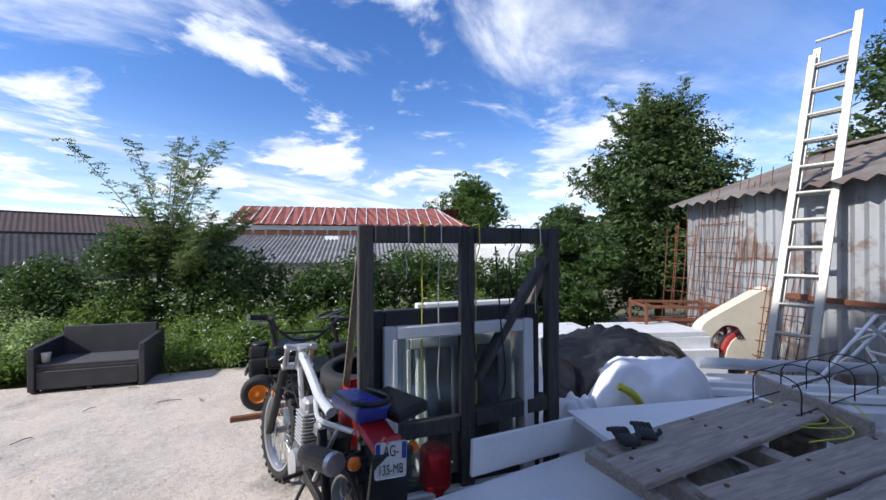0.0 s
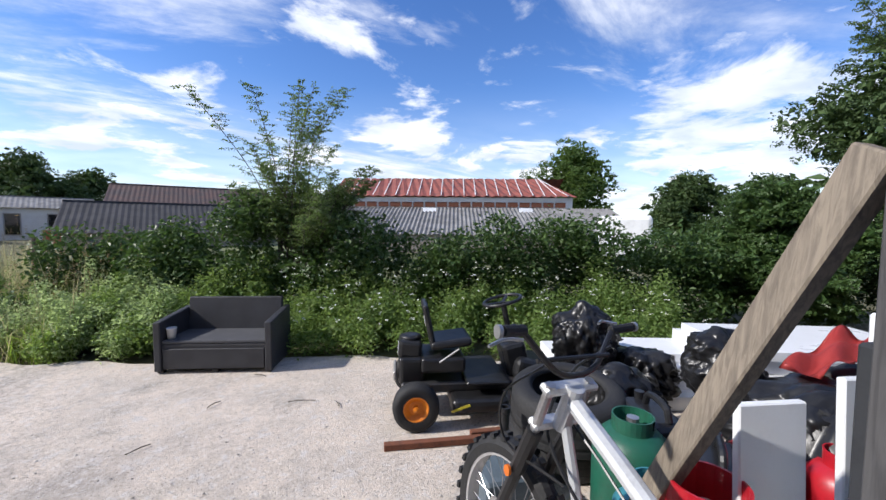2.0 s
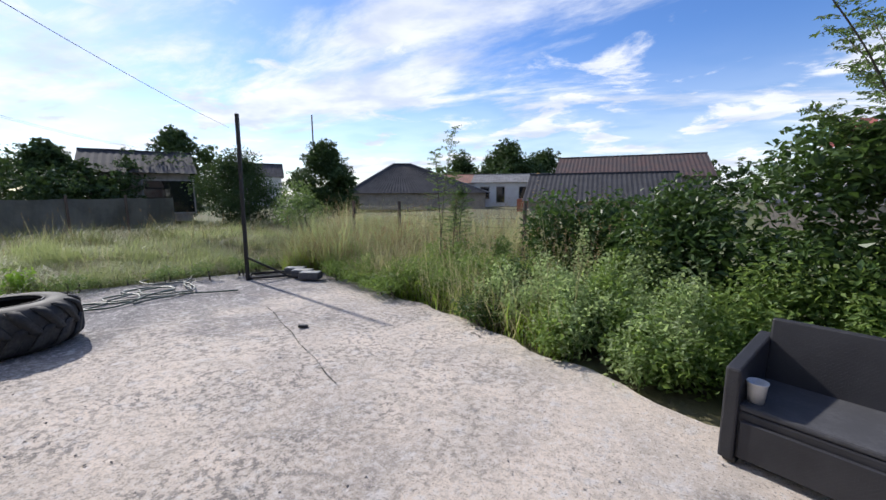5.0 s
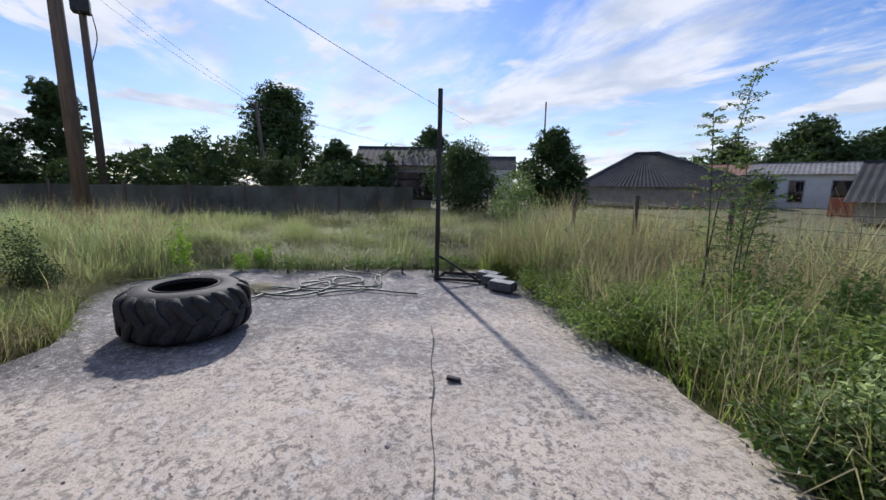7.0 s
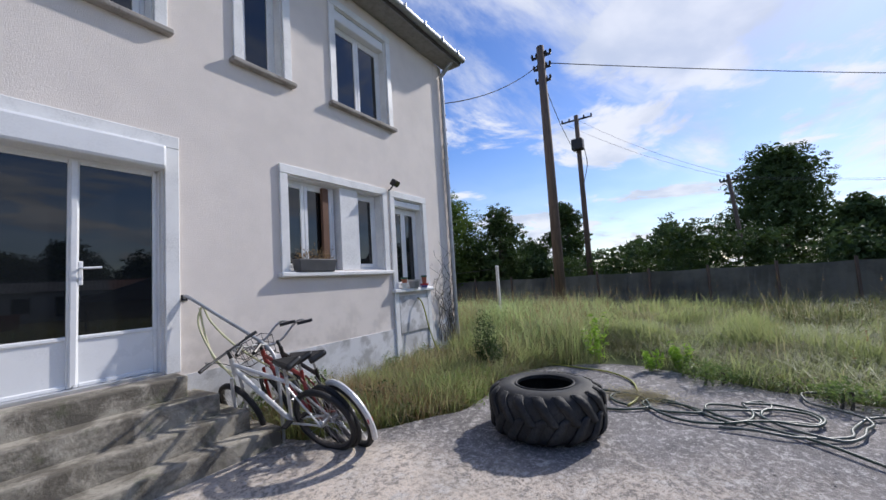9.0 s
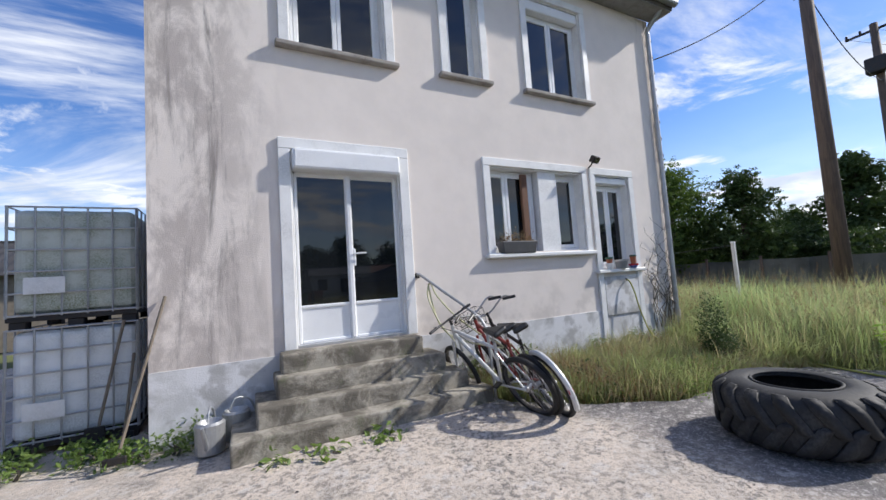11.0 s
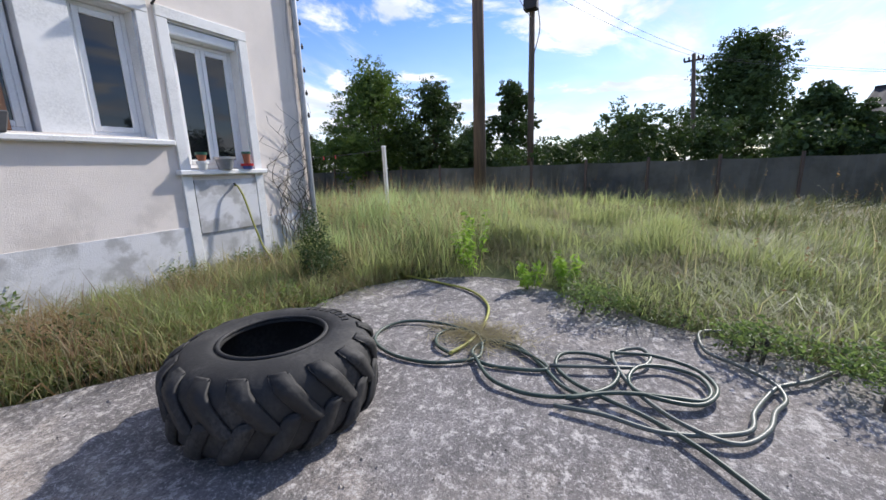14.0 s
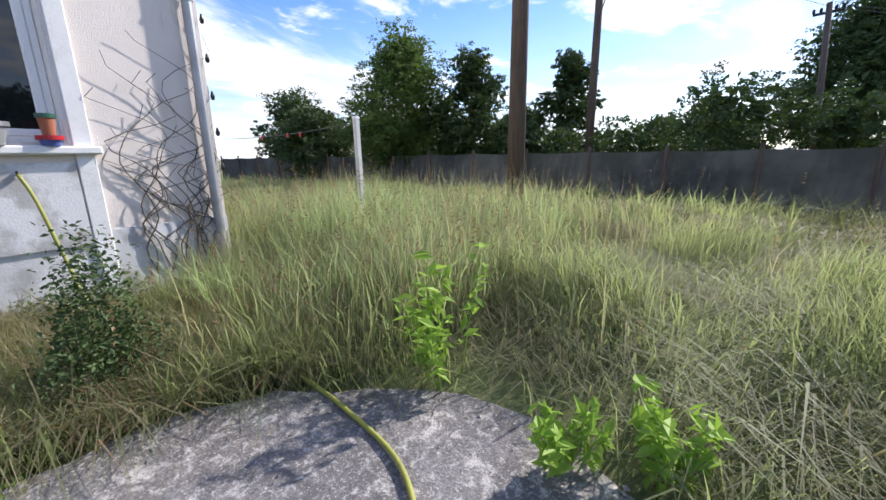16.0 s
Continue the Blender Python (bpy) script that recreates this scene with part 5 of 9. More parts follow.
# ---- things on the yard ----
def tractor_tyre():
    """A big worn tractor tyre lying flat, with slanting lugs."""
    x, y = -6.235, 5.675
    root = empty("tractor_tyre", x, y, gz(x, y) + 0.005, 20)
    root.scale = (0.75, 0.75, 0.89)
    R, H = 0.70, 0.50
    prof = [(0.36, 0.05), (0.37, 0.02), (0.44, 0.0), (0.56, 0.01), (0.64, 0.05), (0.685, 0.11), (0.69, 0.25), (0.685, 0.39), (0.64, 0.45), (0.56, 0.49), (0.44, 0.50),
            (0.37, 0.48), (0.355, 0.455), (0.40, 0.44), (0.52, 0.42), (0.61, 0.36), (0.63, 0.25), (0.61, 0.14), (0.52, 0.08), (0.40, 0.06), (0.36, 0.05)]
    part("casing", lathe(prof, 72), M_TYRE, root, smooth=True)
    for z in (0.492, 0.008):
        part("bead", lathe([(0.365 + 0.016 * math.cos(a), z - 0.006 + 0.012 * math.sin(a)) for a in np.linspace(0, 2 * math.pi, 9)], 60), M_TYRE, root, smooth=True)
    n = 17
    for side in (0, 1):
        for i in range(n):
            a = 2 * math.pi * (i + 0.5 * side) / n
            bm = bmesh.new()
            sec = []
            for t in np.linspace(0, 1, 7):
                z = (0.02 + 0.27 * t) if side == 0 else (0.48 - 0.27 * t)
                ang = a + (0.30 * t if side == 0 else 0.30 * t)
                r = 0.655 + 0.028 * math.sin(min(1, t * 3) * math.pi / 2)
                if t < 0.2:
                    r -= 0.075 * (1 - t * 5)
                hw = 0.072 - 0.012 * t
                e = 0.045
                sec.append([bm.verts.new(((rr) * math.cos(ang + s * hw / 0.7), rr * math.sin(ang + s * hw / 0.7), z)) for rr, s in ((r, -1.2), (r + e, -0.8), (r + e, 0.8), (r, 1.2))])
            for u, v in zip(sec, sec[1:]):
                for j in range(4):
                    bm.faces.new((u[j], u[(j + 1) % 4], v[(j + 1) % 4], v[j]))
            bm.faces.new(sec[0])
            bm.faces.new(sec[-1][::-1])
            bmesh.ops.recalc_face_normals(bm, faces=bm.faces)
            bmesh.ops.bevel(bm, geom=bm.edges[:], offset=0.014, segments=2, affect="EDGES")
            part("lug", bm, M_TYRE, root, smooth=True)
    for i in range(8):
        m = Matrix.Rotation(2.2 + i * 0.13, 4, "Z") @ pose(0.52, 0, 0.497, 0, 0, 0)
        part("raised_letter", box(0.05, 0.034, 0.006, rot=m), M_TYRE, root)
    return tagged(root, "large worn black tractor tyre lying on the yard", "tyre")


tractor_tyre()


def rubber_hose(name, ctrl, r, material, label, lift=0.0, over=0.006):
    """A hose laid on the yard through control points (x, y); crossings ride up a little."""
    pts = [(x, y, gz(x, y) + r + lift + over * (1 + math.sin(i * 2.3))) for i, (x, y) in enumerate(ctrl)]
    ob = part(name, tube(curve_pts(pts, 7), r, 8), material, smooth=True)
    return tagged(ob, label, "hose", group="hoses on the yard")


M_HOSEG = plain("dark_green_hose", (0.045, 0.075, 0.055), (0.12, 0.14, 0.115), 0.45, scale=3)
M_HOSEK = plain("grey_green_hose", (0.10, 0.12, 0.10), (0.20, 0.21, 0.18), 0.45, scale=3)
M_HOSEY = plain("yellow_green_hose", (0.36, 0.36, 0.07), (0.25, 0.25, 0.07), 0.5, scale=4)
rubber_hose("garden_hose", [(-8.9, 4.45), (-8.75, 4.8), (-8.69, 5.3), (-8.56, 5.81), (-8.23, 6.15), (-7.74, 6.29), (-7.42, 6.31), (-7.2, 6.25)], 0.013, M_HOSEY, "yellow-green garden hose running from the grass onto the yard")
rubber_hose("garden_hose", [(-7.2, 6.25), (-7.27, 6.11), (-7.47, 6.03), (-7.61, 6.14), (-7.56, 6.33), (-7.32, 6.45), (-7.17, 6.43), (-7.02, 6.19), (-7.0, 5.9), (-7.11, 5.66), (-7.36, 5.57), (-7.56, 5.69),
                            (-7.63, 6.02), (-7.52, 6.45), (-7.44, 6.73), (-7.29, 6.93), (-7.18, 6.64), (-7.19, 6.46), (-7.35, 6.38), (-7.53, 6.45), (-7.5, 6.67), (-7.32, 6.89), (-7.14, 7.04), (-7.06, 7.19)], 0.013, M_HOSEG, "dark green garden hose looped on the yard", 0.004)
rubber_hose("garden_hose", [(-7.23, 6.43), (-7.0, 6.63), (-6.95, 6.82), (-6.96, 7.0), (-7.06, 7.17), (-7.24, 7.31), (-7.42, 7.35), (-7.59, 7.29), (-7.62, 7.13), (-7.52, 6.98), (-7.36, 6.97), (-7.2, 7.09),
                            (-7.09, 7.3), (-7.02, 7.52), (-6.85, 7.75), (-6.6, 8.0), (-6.4, 8.25)], 0.013, M_HOSEG, "dark green garden hose in tangled loops", 0.014)
rubber_hose("garden_hose", [(-7.31, 6.94), (-7.45, 7.27), (-7.57, 7.47), (-7.72, 7.53), (-7.84, 7.46), (-7.75, 7.33), (-7.6, 7.3), (-7.34, 7.4), (-7.15, 7.53), (-7.0, 7.7), (-6.98, 7.9), (-7.15, 8.05), (-7.35, 8.12),
                            (-7.54, 8.21), (-7.71, 8.18), (-7.88, 8.03), (-8.02, 7.88), (-8.3, 7.86), (-8.44, 7.95), (-8.48, 8.1)], 0.013, M_HOSEK, "grey-green hose snaking over the yard", 0.022)
rubber_hose("garden_hose", [(-7.67, 7.28), (-7.74, 7.55), (-7.69, 7.78), (-7.5, 7.87), (-7.35, 7.85), (-7.24, 7.76), (-7.19, 7.59), (-7.24, 7.45), (-7.38, 7.41), (-7.54, 7.47), (-7.63, 7.63), (-7.57, 7.79),
                            (-7.41, 7.84), (-7.3, 7.79), (-7.24, 7.64), (-7.16, 7.36), (-6.98, 7.1)], 0.013, M_HOSEG, "dark green hose coiled twice on the yard", 0.030)
rubber_hose("garden_hose", [(-8.35, 8.85), (-8.18, 8.66), (-8.03, 8.54), (-7.84, 8.39), (-7.68, 8.21), (-7.51, 8.11), (-7.3, 8.02), (-7.1, 7.95), (-6.92, 7.6), (-6.92, 7.3), (-6.9, 7.05)], 0.013, M_HOSEK, "grey-green hose running off the yard into the grass", 0.016)


def straw_wisps():
    n = 640
    c = np.array((-7.58, 6.32))
    a = RNG.uniform(0, 2 * math.pi, n)
    d = np.abs(RNG.normal(size=n)) * 0.18
    x, y = c[0] + d * np.cos(a) * 0.8, c[1] + d * np.sin(a) * 1.3
    v, f, _ = blades(x, y, gz_np(x, y) + 0.012, RNG.uniform(0.12, 0.32, n), np.full(n, 0.006), 1.2)
    z0 = np.repeat(gz_np(x, y), 5)
    v[:, 2] = z0 + 0.012 + (v[:, 2] - z0) * 0.22
    return tagged(raw("straw", v, f, M_STRAW), "scattered dry straw lying on the hose", "straw", kind="stuff")


straw_wisps()


def chipped_ground():
    """Loose grit on the concrete."""
    n = 4200
    x, y = RNG.uniform(-9.2, 3.2, n), RNG.uniform(2.9, 9.8, n)
    k = inside(x, y, YARD) & (RNG.random(n) < 0.35 + 0.65 * (np.abs(y - 6.3 + 0.3 * x) > 1.2))
    x, y = x[k], y[k]
    n = len(x)
    s = RNG.uniform(0.003, 0.008, n) * np.where(RNG.random(n) < 0.04, 1.9, 1)
    base = np.array([(-1, -1, 0), (1, -1, 0), (1.2, 0.9, 0), (-0.8, 1, 0), (0.1, 0, 0.9)], float)
    ang = RNG.uniform(0, 2 * math.pi, n)
    cs, sn = np.cos(ang)[:, None], np.sin(ang)[:, None]
    bx, by = base[:, 0][None], base[:, 1][None] * RNG.uniform(0.5, 1, (n, 1))
    v = np.stack([x[:, None] + s[:, None] * (bx * cs - by * sn), y[:, None] + s[:, None] * (bx * sn + by * cs), gz_np(x, y)[:, None] + 0.004 + s[:, None] * base[:, 2][None] * 0.8], -1).reshape(-1, 3)
    kk = np.arange(n)[:, None] * 5
    f = np.concatenate([kk + np.array(q) for q in ((0, 1, 4), (1, 2, 4), (2, 3, 4), (3, 0, 4))], 0)
    k = Mat("grit", 0.9)
    k.color(k.mix(k.island(), (0.12, 0.11, 0.10), (0.50, 0.46, 0.42)))
    return tagged(raw("gravel", v, f, k.m), "loose grit and small stones on the yard", "gravel", kind="stuff")


chipped_ground()


def twigs():
    r = random.Random(4)
    for i, (x, y) in enumerate([(0.1, 5.5), (0.75, 5.2), (-0.35, 5.0), (0.5, 6.0), (-2.3, 7.9), (1.0, 5.0)]):
        a = r.uniform(0, 3)
        L = r.uniform(0.12, 0.25)
        p = [(x + (t - 0.5) * L * math.cos(a) + r.uniform(-0.01, 0.01), y + (t - 0.5) * L * math.sin(a), gz(x, y) + 0.012 + 0.01 * math.sin(t * 3)) for t in (0, 0.3, 0.6, 1)]
        tagged(part("twig", tube(p, 0.004, 5), M_BARK), "small dry twig lying on the concrete", "twig", group="twigs on the yard")


twigs()
tagged(part("stone_chip", box(0.11, 0.045, 0.03, (-4.16, 7.35, gz(-4.16, 7.35) + 0.02), pose(0, 0, 0, 4, 8, 50), 0.008), M_DARKIRON), "small black scrap lying on the concrete", "scrap")


def goal_post():
    """An upright steel post on a welded foot frame, weighed down with blocks."""
    x, y = -7.1, 8.98
    z = gz(x, y)
    root = empty("steel_post", x, y, z)
    part("upright", beam((0, 0, 0), (-0.03, 0.06, 2.93), 0.055, 0.055), M_DARKIRON, root)
    part("foot_bar", beam((0, 0, 0.03), (0.62, 0.62, 0.03), 0.045, 0.045), M_DARKIRON, root)
    part("foot_bar", beam((-0.3, 0.32, 0.03), (0.3, 0.95, 0.03), 0.045, 0.045), M_DARKIRON, root)
    part("foot_bar", beam((0, 0, 0.03), (-0.3, 0.32, 0.03), 0.045, 0.045), M_DARKIRON, root)
    part("brace", beam((0.0, 0.0, 0.42), (0.46, 0.46, 0.05), 0.035, 0.035), M_DARKIRON, root)
    tagged(root, "black steel post on a welded foot frame", "post")
    m = plain("concrete_block", (0.07, 0.07, 0.075), (0.12, 0.12, 0.12), 0.8, bump=0.5)
    top = plain("block_top", (0.45, 0.45, 0.44), (0.34, 0.34, 0.33), 0.8, bump=0.5)
    for i in range(3):
        bx, by = x + 1.02 - 0.27 * i, y + 0.50 + 0.09 * i
        b = part("weight_block", box(0.38, 0.22, 0.12, bevel=0.02), m)
        b.matrix_basis = pose(bx, by, z + 0.07 + 0.005 * i, 0, 0, 20)
        # a paler thin slab covers the block's top
        part("pale_cap", box(0.35, 0.19, 0.012, (0, 0, 0.07), bevel=0.004), top, b, "pale thin cap")
        tagged(b, "dark concrete weight with a pale top on the post's foot", "weight", group="weights on the post foot")


goal_post()


def lounge_sofa():
    """A small resin-wicker sofa with a storage base."""
    k = Mat("resin_wicker", 0.55).local()
    wv = k.n.new("ShaderNodeTexChecker")
    wv.inputs["Scale"].default_value = 95
    k.l.new(k.co, wv.inputs[0])
    k.color(k.mix(k.band(k.noise(4, 5), 0.35, 0.7), (0.022, 0.022, 0.026), (0.034, 0.034, 0.039)))
    k.bump(wv.outputs[1], 0.5, 0.004)
    m = k.m
    u = -26.8
    root = empty("garden_sofa", -0.42, 6.58, 0.004, u)
    W, D = 1.165, 0.62
    part("base", box(W - 0.12, D - 0.06, 0.265, (W / 2, D / 2, 0.035 + 0.1325), bevel=0.012, seg=2), m, root)
    part("front_panel", box(W - 0.16, 0.02, 0.21, (W / 2, 0.022, 0.15), bevel=0.006), m, root)
    part("seat", box(W - 0.13, D - 0.12, 0.035, (W / 2, D / 2 - 0.03, 0.318), bevel=0.012, seg=2), plain("seat_cushion", (0.055, 0.055, 0.06), (0.085, 0.085, 0.09), 0.85, bump=0.4), root, "flat grey seat pad")
    bm = box(W - 0.13, 0.06, 0.40, (0, 0, 0), pose(0, 0, 0, -7, 0, 0), 0.012, seg=2)
    bmesh.ops.translate(bm, vec=(W / 2, D - 0.07, 0.495), verts=bm.verts)
    part("backrest", bm, m, root)
    for x in (0.035, W - 0.035):
        bm = box(0.07, D, 0.53, (x, D / 2, 0.285), bevel=0.012, seg=2)
        for v in bm.verts:
            if v.co.z > 0.3:
                v.co.z += 0.06 * (v.co.y / D) - 0.02
        part("armrest", bm, m, root)
    for x, y in ((0.05, 0.05), (W - 0.05, 0.05), (0.05, D - 0.05), (W - 0.05, D - 0.05), (W / 2, 0.06)):
        part("foot", box(0.06, 0.06, 0.035, (x, y, 0.017), bevel=0.004), M_BLACKPL, root)
    tagged(root, "small black resin-wicker garden sofa with grey seat", "sofa")
    cup = part("pot", lathe([(0.0, 0.004), (0.036, 0.0), (0.046, 0.105), (0.050, 0.107), (0.050, 0.112), (0.043, 0.112), (0.036, 0.01), (0.0, 0.01)], 20), plain("white_pot_plastic", (0.66, 0.66, 0.67), None, 0.5), smooth=True)
    p = root.matrix_basis @ Vector((0.115, 0.12, 0.338))
    cup.location = p
    tagged(cup, "small white plastic pot on the sofa seat", "pot")


lounge_sofa()

# ---- junk beside the path ----
FW, RT = Vector((0.687, 0.7265, 0)), Vector((0.7265, -0.687, 0))


def timber_rack():
    A, B, D = (1.21, 1.93), (1.78, 1.67), (2.34, 1.41)
    root = empty("timber_rack", B[0], B[1], 0)

    def lo(p, z):
        return Vector((p[0] - B[0], p[1] - B[1], z))
    t = Vector((D[0] - A[0], D[1] - A[1], 0)).normalized()
    up = (-t.y, t.x, 0)
    for p in (A, B, D):
        part("post", beam(lo(p, 0), lo(p, 1.82), 0.088, 0.07, bevel=0.006, up=up), M_OLDWOOD, root)
    part("top_beam", beam(lo(A, 1.765) + t * 0.05, lo(B, 1.765) - t * 0.05, 0.09, 0.10, up=(0, 0, 1), bevel=0.006), M_OLDWOOD, root)
    part("top_beam", beam(lo(B, 1.765) + t * 0.05, lo(D, 1.765) - t * 0.05, 0.09, 0.10, up=(0, 0, 1), bevel=0.006), M_OLDWOOD, root)
    part("low_rail", beam(lo(B, 0.62) + t * 0.05, lo(D, 0.66) - t * 0.05, 0.07, 0.10, bevel=0.006), M_OLDWOOD, root)
    part("low_rail", beam(lo(A, 0.60) + t * 0.05, lo(B, 0.60) - t * 0.05, 0.05, 0.10, bevel=0.006), M_OLDWOOD, root)
    part("brace", beam(lo(B, 0.85) + t * 0.06, lo(D, 1.62) - t * 0.055, 0.045, 0.09, bevel=0.005, up=(-t.y, t.x, 0)), M_OLDWOOD, root)
    part("back_brace", beam(lo(A, 1.70) + Vector((0.01, 0.06, 0)), lo((1.50, 2.80), 0.0), 0.045, 0.10, bevel=0.005, up=(0.53, 0.85, -0.2)), M_BRACEWOOD, root, "brown weathered brace")
    part("back_brace", beam(lo(D, 1.60) + Vector((0.03, 0.06, 0)), lo((2.75, 2.35), 0.05), 0.045, 0.09, bevel=0.005, up=(1, 0.1, 0)), M_BRACEWOOD, root)
    for p in (A, B, D):
        for z in (1.74, 1.79, 0.6):
            part("bolt", lathe([(0, 0), (0.009, 0), (0.009, 0.006), (0, 0.006)], 8, m=Matrix.Translation(lo(p, z) + Vector((-0.02, -0.05, 0))) @ pose(0, 0, 0, 90, 0, -25)), M_RUST, root)
    tagged(root, "weathered dark timber rack frame with diagonal braces", "rack")
    return A, B, D, t


RA, RB, RD, RTT = timber_rack()


def hanging_rope(p, z1, material, label, kink=0.003, seed=0):
    r = random.Random(seed)
    n = 9
    pts = [(p[0] + r.uniform(-kink, kink), p[1] + r.uniform(-kink, kink), 1.70 + (z1 - 1.70) * i / n) for i in range(n + 1)]
    nx, ny = -RTT.y, RTT.x
    loop = [(p[0] + nx * dx, p[1] + ny * dx, z) for dx, z in ((0.058, 1.70), (0.06, 1.78), (0.052, 1.828), (0, 1.832), (-0.052, 1.828), (-0.06, 1.76), (-0.06, 1.70))]
    ob = part("rope", tube(curve_pts(loop + pts[1:], 3), 0.0042, 6), material, smooth=True)
    return tagged(ob, label, "rope", group="ropes over the rack")


for k, (s, z1, m, lab) in enumerate(((0.42, 0.74, M_YELROPE, "bright yellow rope hanging from the rack beam"), (0.55, 0.76, M_WHITEROPE, "pale rope hanging from the rack beam"),
                                      (0.86, 0.70, M_YELROPE, "bright yellow rope hanging from the rack beam"), (0.30, 1.50, M_WHITEROPE, "short pale rope looped over the rack beam"),
                                      (1.22, 1.15, M_BLACKPL, "black cord hanging from the rack beam"), (1.16, 1.30, M_BLACKPL, "thick black strap hanging from the rack beam"), (1.40, 1.25, M_WHITEROPE, "pale rope hanging from the rack beam"))):
    q = s / 1.24
    p = (RA[0] + (RD[0] - RA[0]) * min(q, 1.3) * 0.8, RA[1] + (RD[1] - RA[1]) * min(q, 1.3) * 0.8)
    hanging_rope(p, z1, m, lab, 0.004, k)
cord = curve_pts([(1.74, 1.60, 1.80), (1.72, 1.60, 1.5), (1.75, 1.59, 1.2), (1.80, 1.58, 0.9), (1.90, 1.55, 0.72), (1.98, 1.52, 0.85), (1.95, 1.53, 1.2), (1.92, 1.55, 1.7)], 6)
tagged(part("cord", tube(cord, 0.005, 6), M_BLACKPL, smooth=True), "black cord sagging beside the rack post", "cord")


def clear_glass():
    """Thin dusty glass: lets the view through, with a weak mirror gloss."""
    k = Mat("clear_glass", 0.03)
    tp = k.n.new("ShaderNodeBsdfTransparent")
    tp.inputs[0].default_value = (0.94, 0.96, 0.95, 1)
    gl = k.n.new("ShaderNodeBsdfGlossy")
    gl.inputs["Roughness"].default_value = 0.03
    gl.inputs[0].default_value = (0.9, 0.93, 0.95, 1)
    fr = k.n.new("ShaderNodeLayerWeight")
    fr.inputs[0].default_value = 0.25
    mx = k.n.new("ShaderNodeMixShader")
    k.l.new(k.times(k.times(fr.outputs["Facing"], 0.35), 0.03, "ADD"), mx.inputs[0])
    k.l.new(tp.outputs[0], mx.inputs[1])
    k.l.new(gl.outputs[0], mx.inputs[2])
    k.l.new(mx.outputs[0], k.n["Material Output"].inputs[0])
    return k.m


M_CLEAR = clear_glass()


def old_window(name, a, b, z0, z1, lean, material, label, mull=True, thick=0.06, w=0.075, glazed=True):
    """A window sash leaning in the rack; a and b are its lower corners."""
    a, b = Vector((*a, z0)), Vector((*b, z0))
    d = (b - a).normalized()
    L = (b - a).length
    root = new(name)
    back = Vector((-d.y, d.x, 0))
    zax = (Vector((0, 0, 1)) + back * lean).normalized()
    root.matrix_basis = Matrix.Translation(a) @ Matrix((d, zax.cross(d), zax)).transposed().to_4x4()
    h = z1 - z0
    for x in (w / 2, L - w / 2):
        part("stile", box(w, thick, h, (x, 0, h / 2), bevel=0.008), material, root)
        part("bead", box(w * 0.35, thick + 0.012, h - 2 * w, (x + (0.03 if x < L / 2 else -0.03), 0, h / 2), bevel=0.004), material, root)
    for z in (w / 2, h - w / 2):
        part("rail", box(L - 2 * w, thick, w, (L / 2, 0, z), bevel=0.008), material, root)
    if mull:
        part("mullion", box(w * 0.9, thick * 0.9, h - 2 * w, (L / 2, 0, h / 2), bevel=0.008), material, root)
    if glazed:
        part("pane", box(L - 2 * w, 0.006, h - 2 * w, (L / 2, 0, h / 2)), M_CLEAR, root, "clear dusty glass").visible_shadow = False
    return tagged(root, label, "window", group="old windows in the rack")


M_OLDPVC = plain("dull_white_frame", (0.70, 0.71, 0.72), (0.56, 0.57, 0.58), 0.5, scale=5)
M_DARKFR = plain("dark_window_frame", (0.03, 0.032, 0.036), None, 0.5)
old_window("old_window", (1.30, 1.88), (2.20, 1.46), 0.14, 1.22, 0.02, M_OLDPVC, "dull white window sash leaning in the timber rack", False)
old_window("old_window", (1.42, 1.95), (2.28, 1.55), 0.14, 1.20, 0.03, M_OLDPVC, "grey-white window sash leaning in the rack", False)
old_window("old_window", (1.50, 2.00), (2.24, 1.66), 0.14, 1.10, 0.04, M_PVC, "white window sash leaning in the rack", True)
old_window("old_window", (1.25, 1.98), (2.30, 1.49), 0.14, 1.31, 0.01, M_DARKFR, "tall dark-framed pane behind the white sashes", False, w=0.10)
old_window("old_window", (1.68, 2.04), (2.50, 1.66), 0.14, 1.31, 0.02, M_PVC, "white window sash at the back of the rack", False, w=0.06)


def leaning_sheet(a, b, h, lean, label):
    """A white sheet stood on edge, tipped back."""
    a, b = Vector((*a, 0.0)), Vector((*b, 0.0))
    d = (b - a).normalized()
    back = Vector((-d.y, d.x, 0))
    zax = (Vector((0, 0, 1)) + back * lean).normalized()
    ob = part("white_sheet", box((b - a).length, 0.03, h, ((b - a).length / 2, 0, h / 2 + 0.01), bevel=0.005), M_PVC)
    ob.matrix_basis = Matrix.Translation(a) @ Matrix((d, zax.cross(d), zax)).transposed().to_4x4()
    tagged(ob, label, "sheet", group="white sheets behind the rack")


leaning_sheet((1.50, 2.27), (1.72, 2.17), 0.98, 0.06, "narrow pale panel leaning behind the old windows")
leaning_sheet((1.84, 2.12), (1.95, 2.07), 1.05, 0.05, "narrow pale panel leaning behind the old windows")
leaning_sheet((2.30, 1.98), (2.85, 1.76), 0.92, 0.10, "white plastic sheet leaning behind the old windows")
leaning_sheet((2.12, 1.90), (2.28, 1.83), 1.05, 0.12, "narrow white panel leaning behind the old windows")


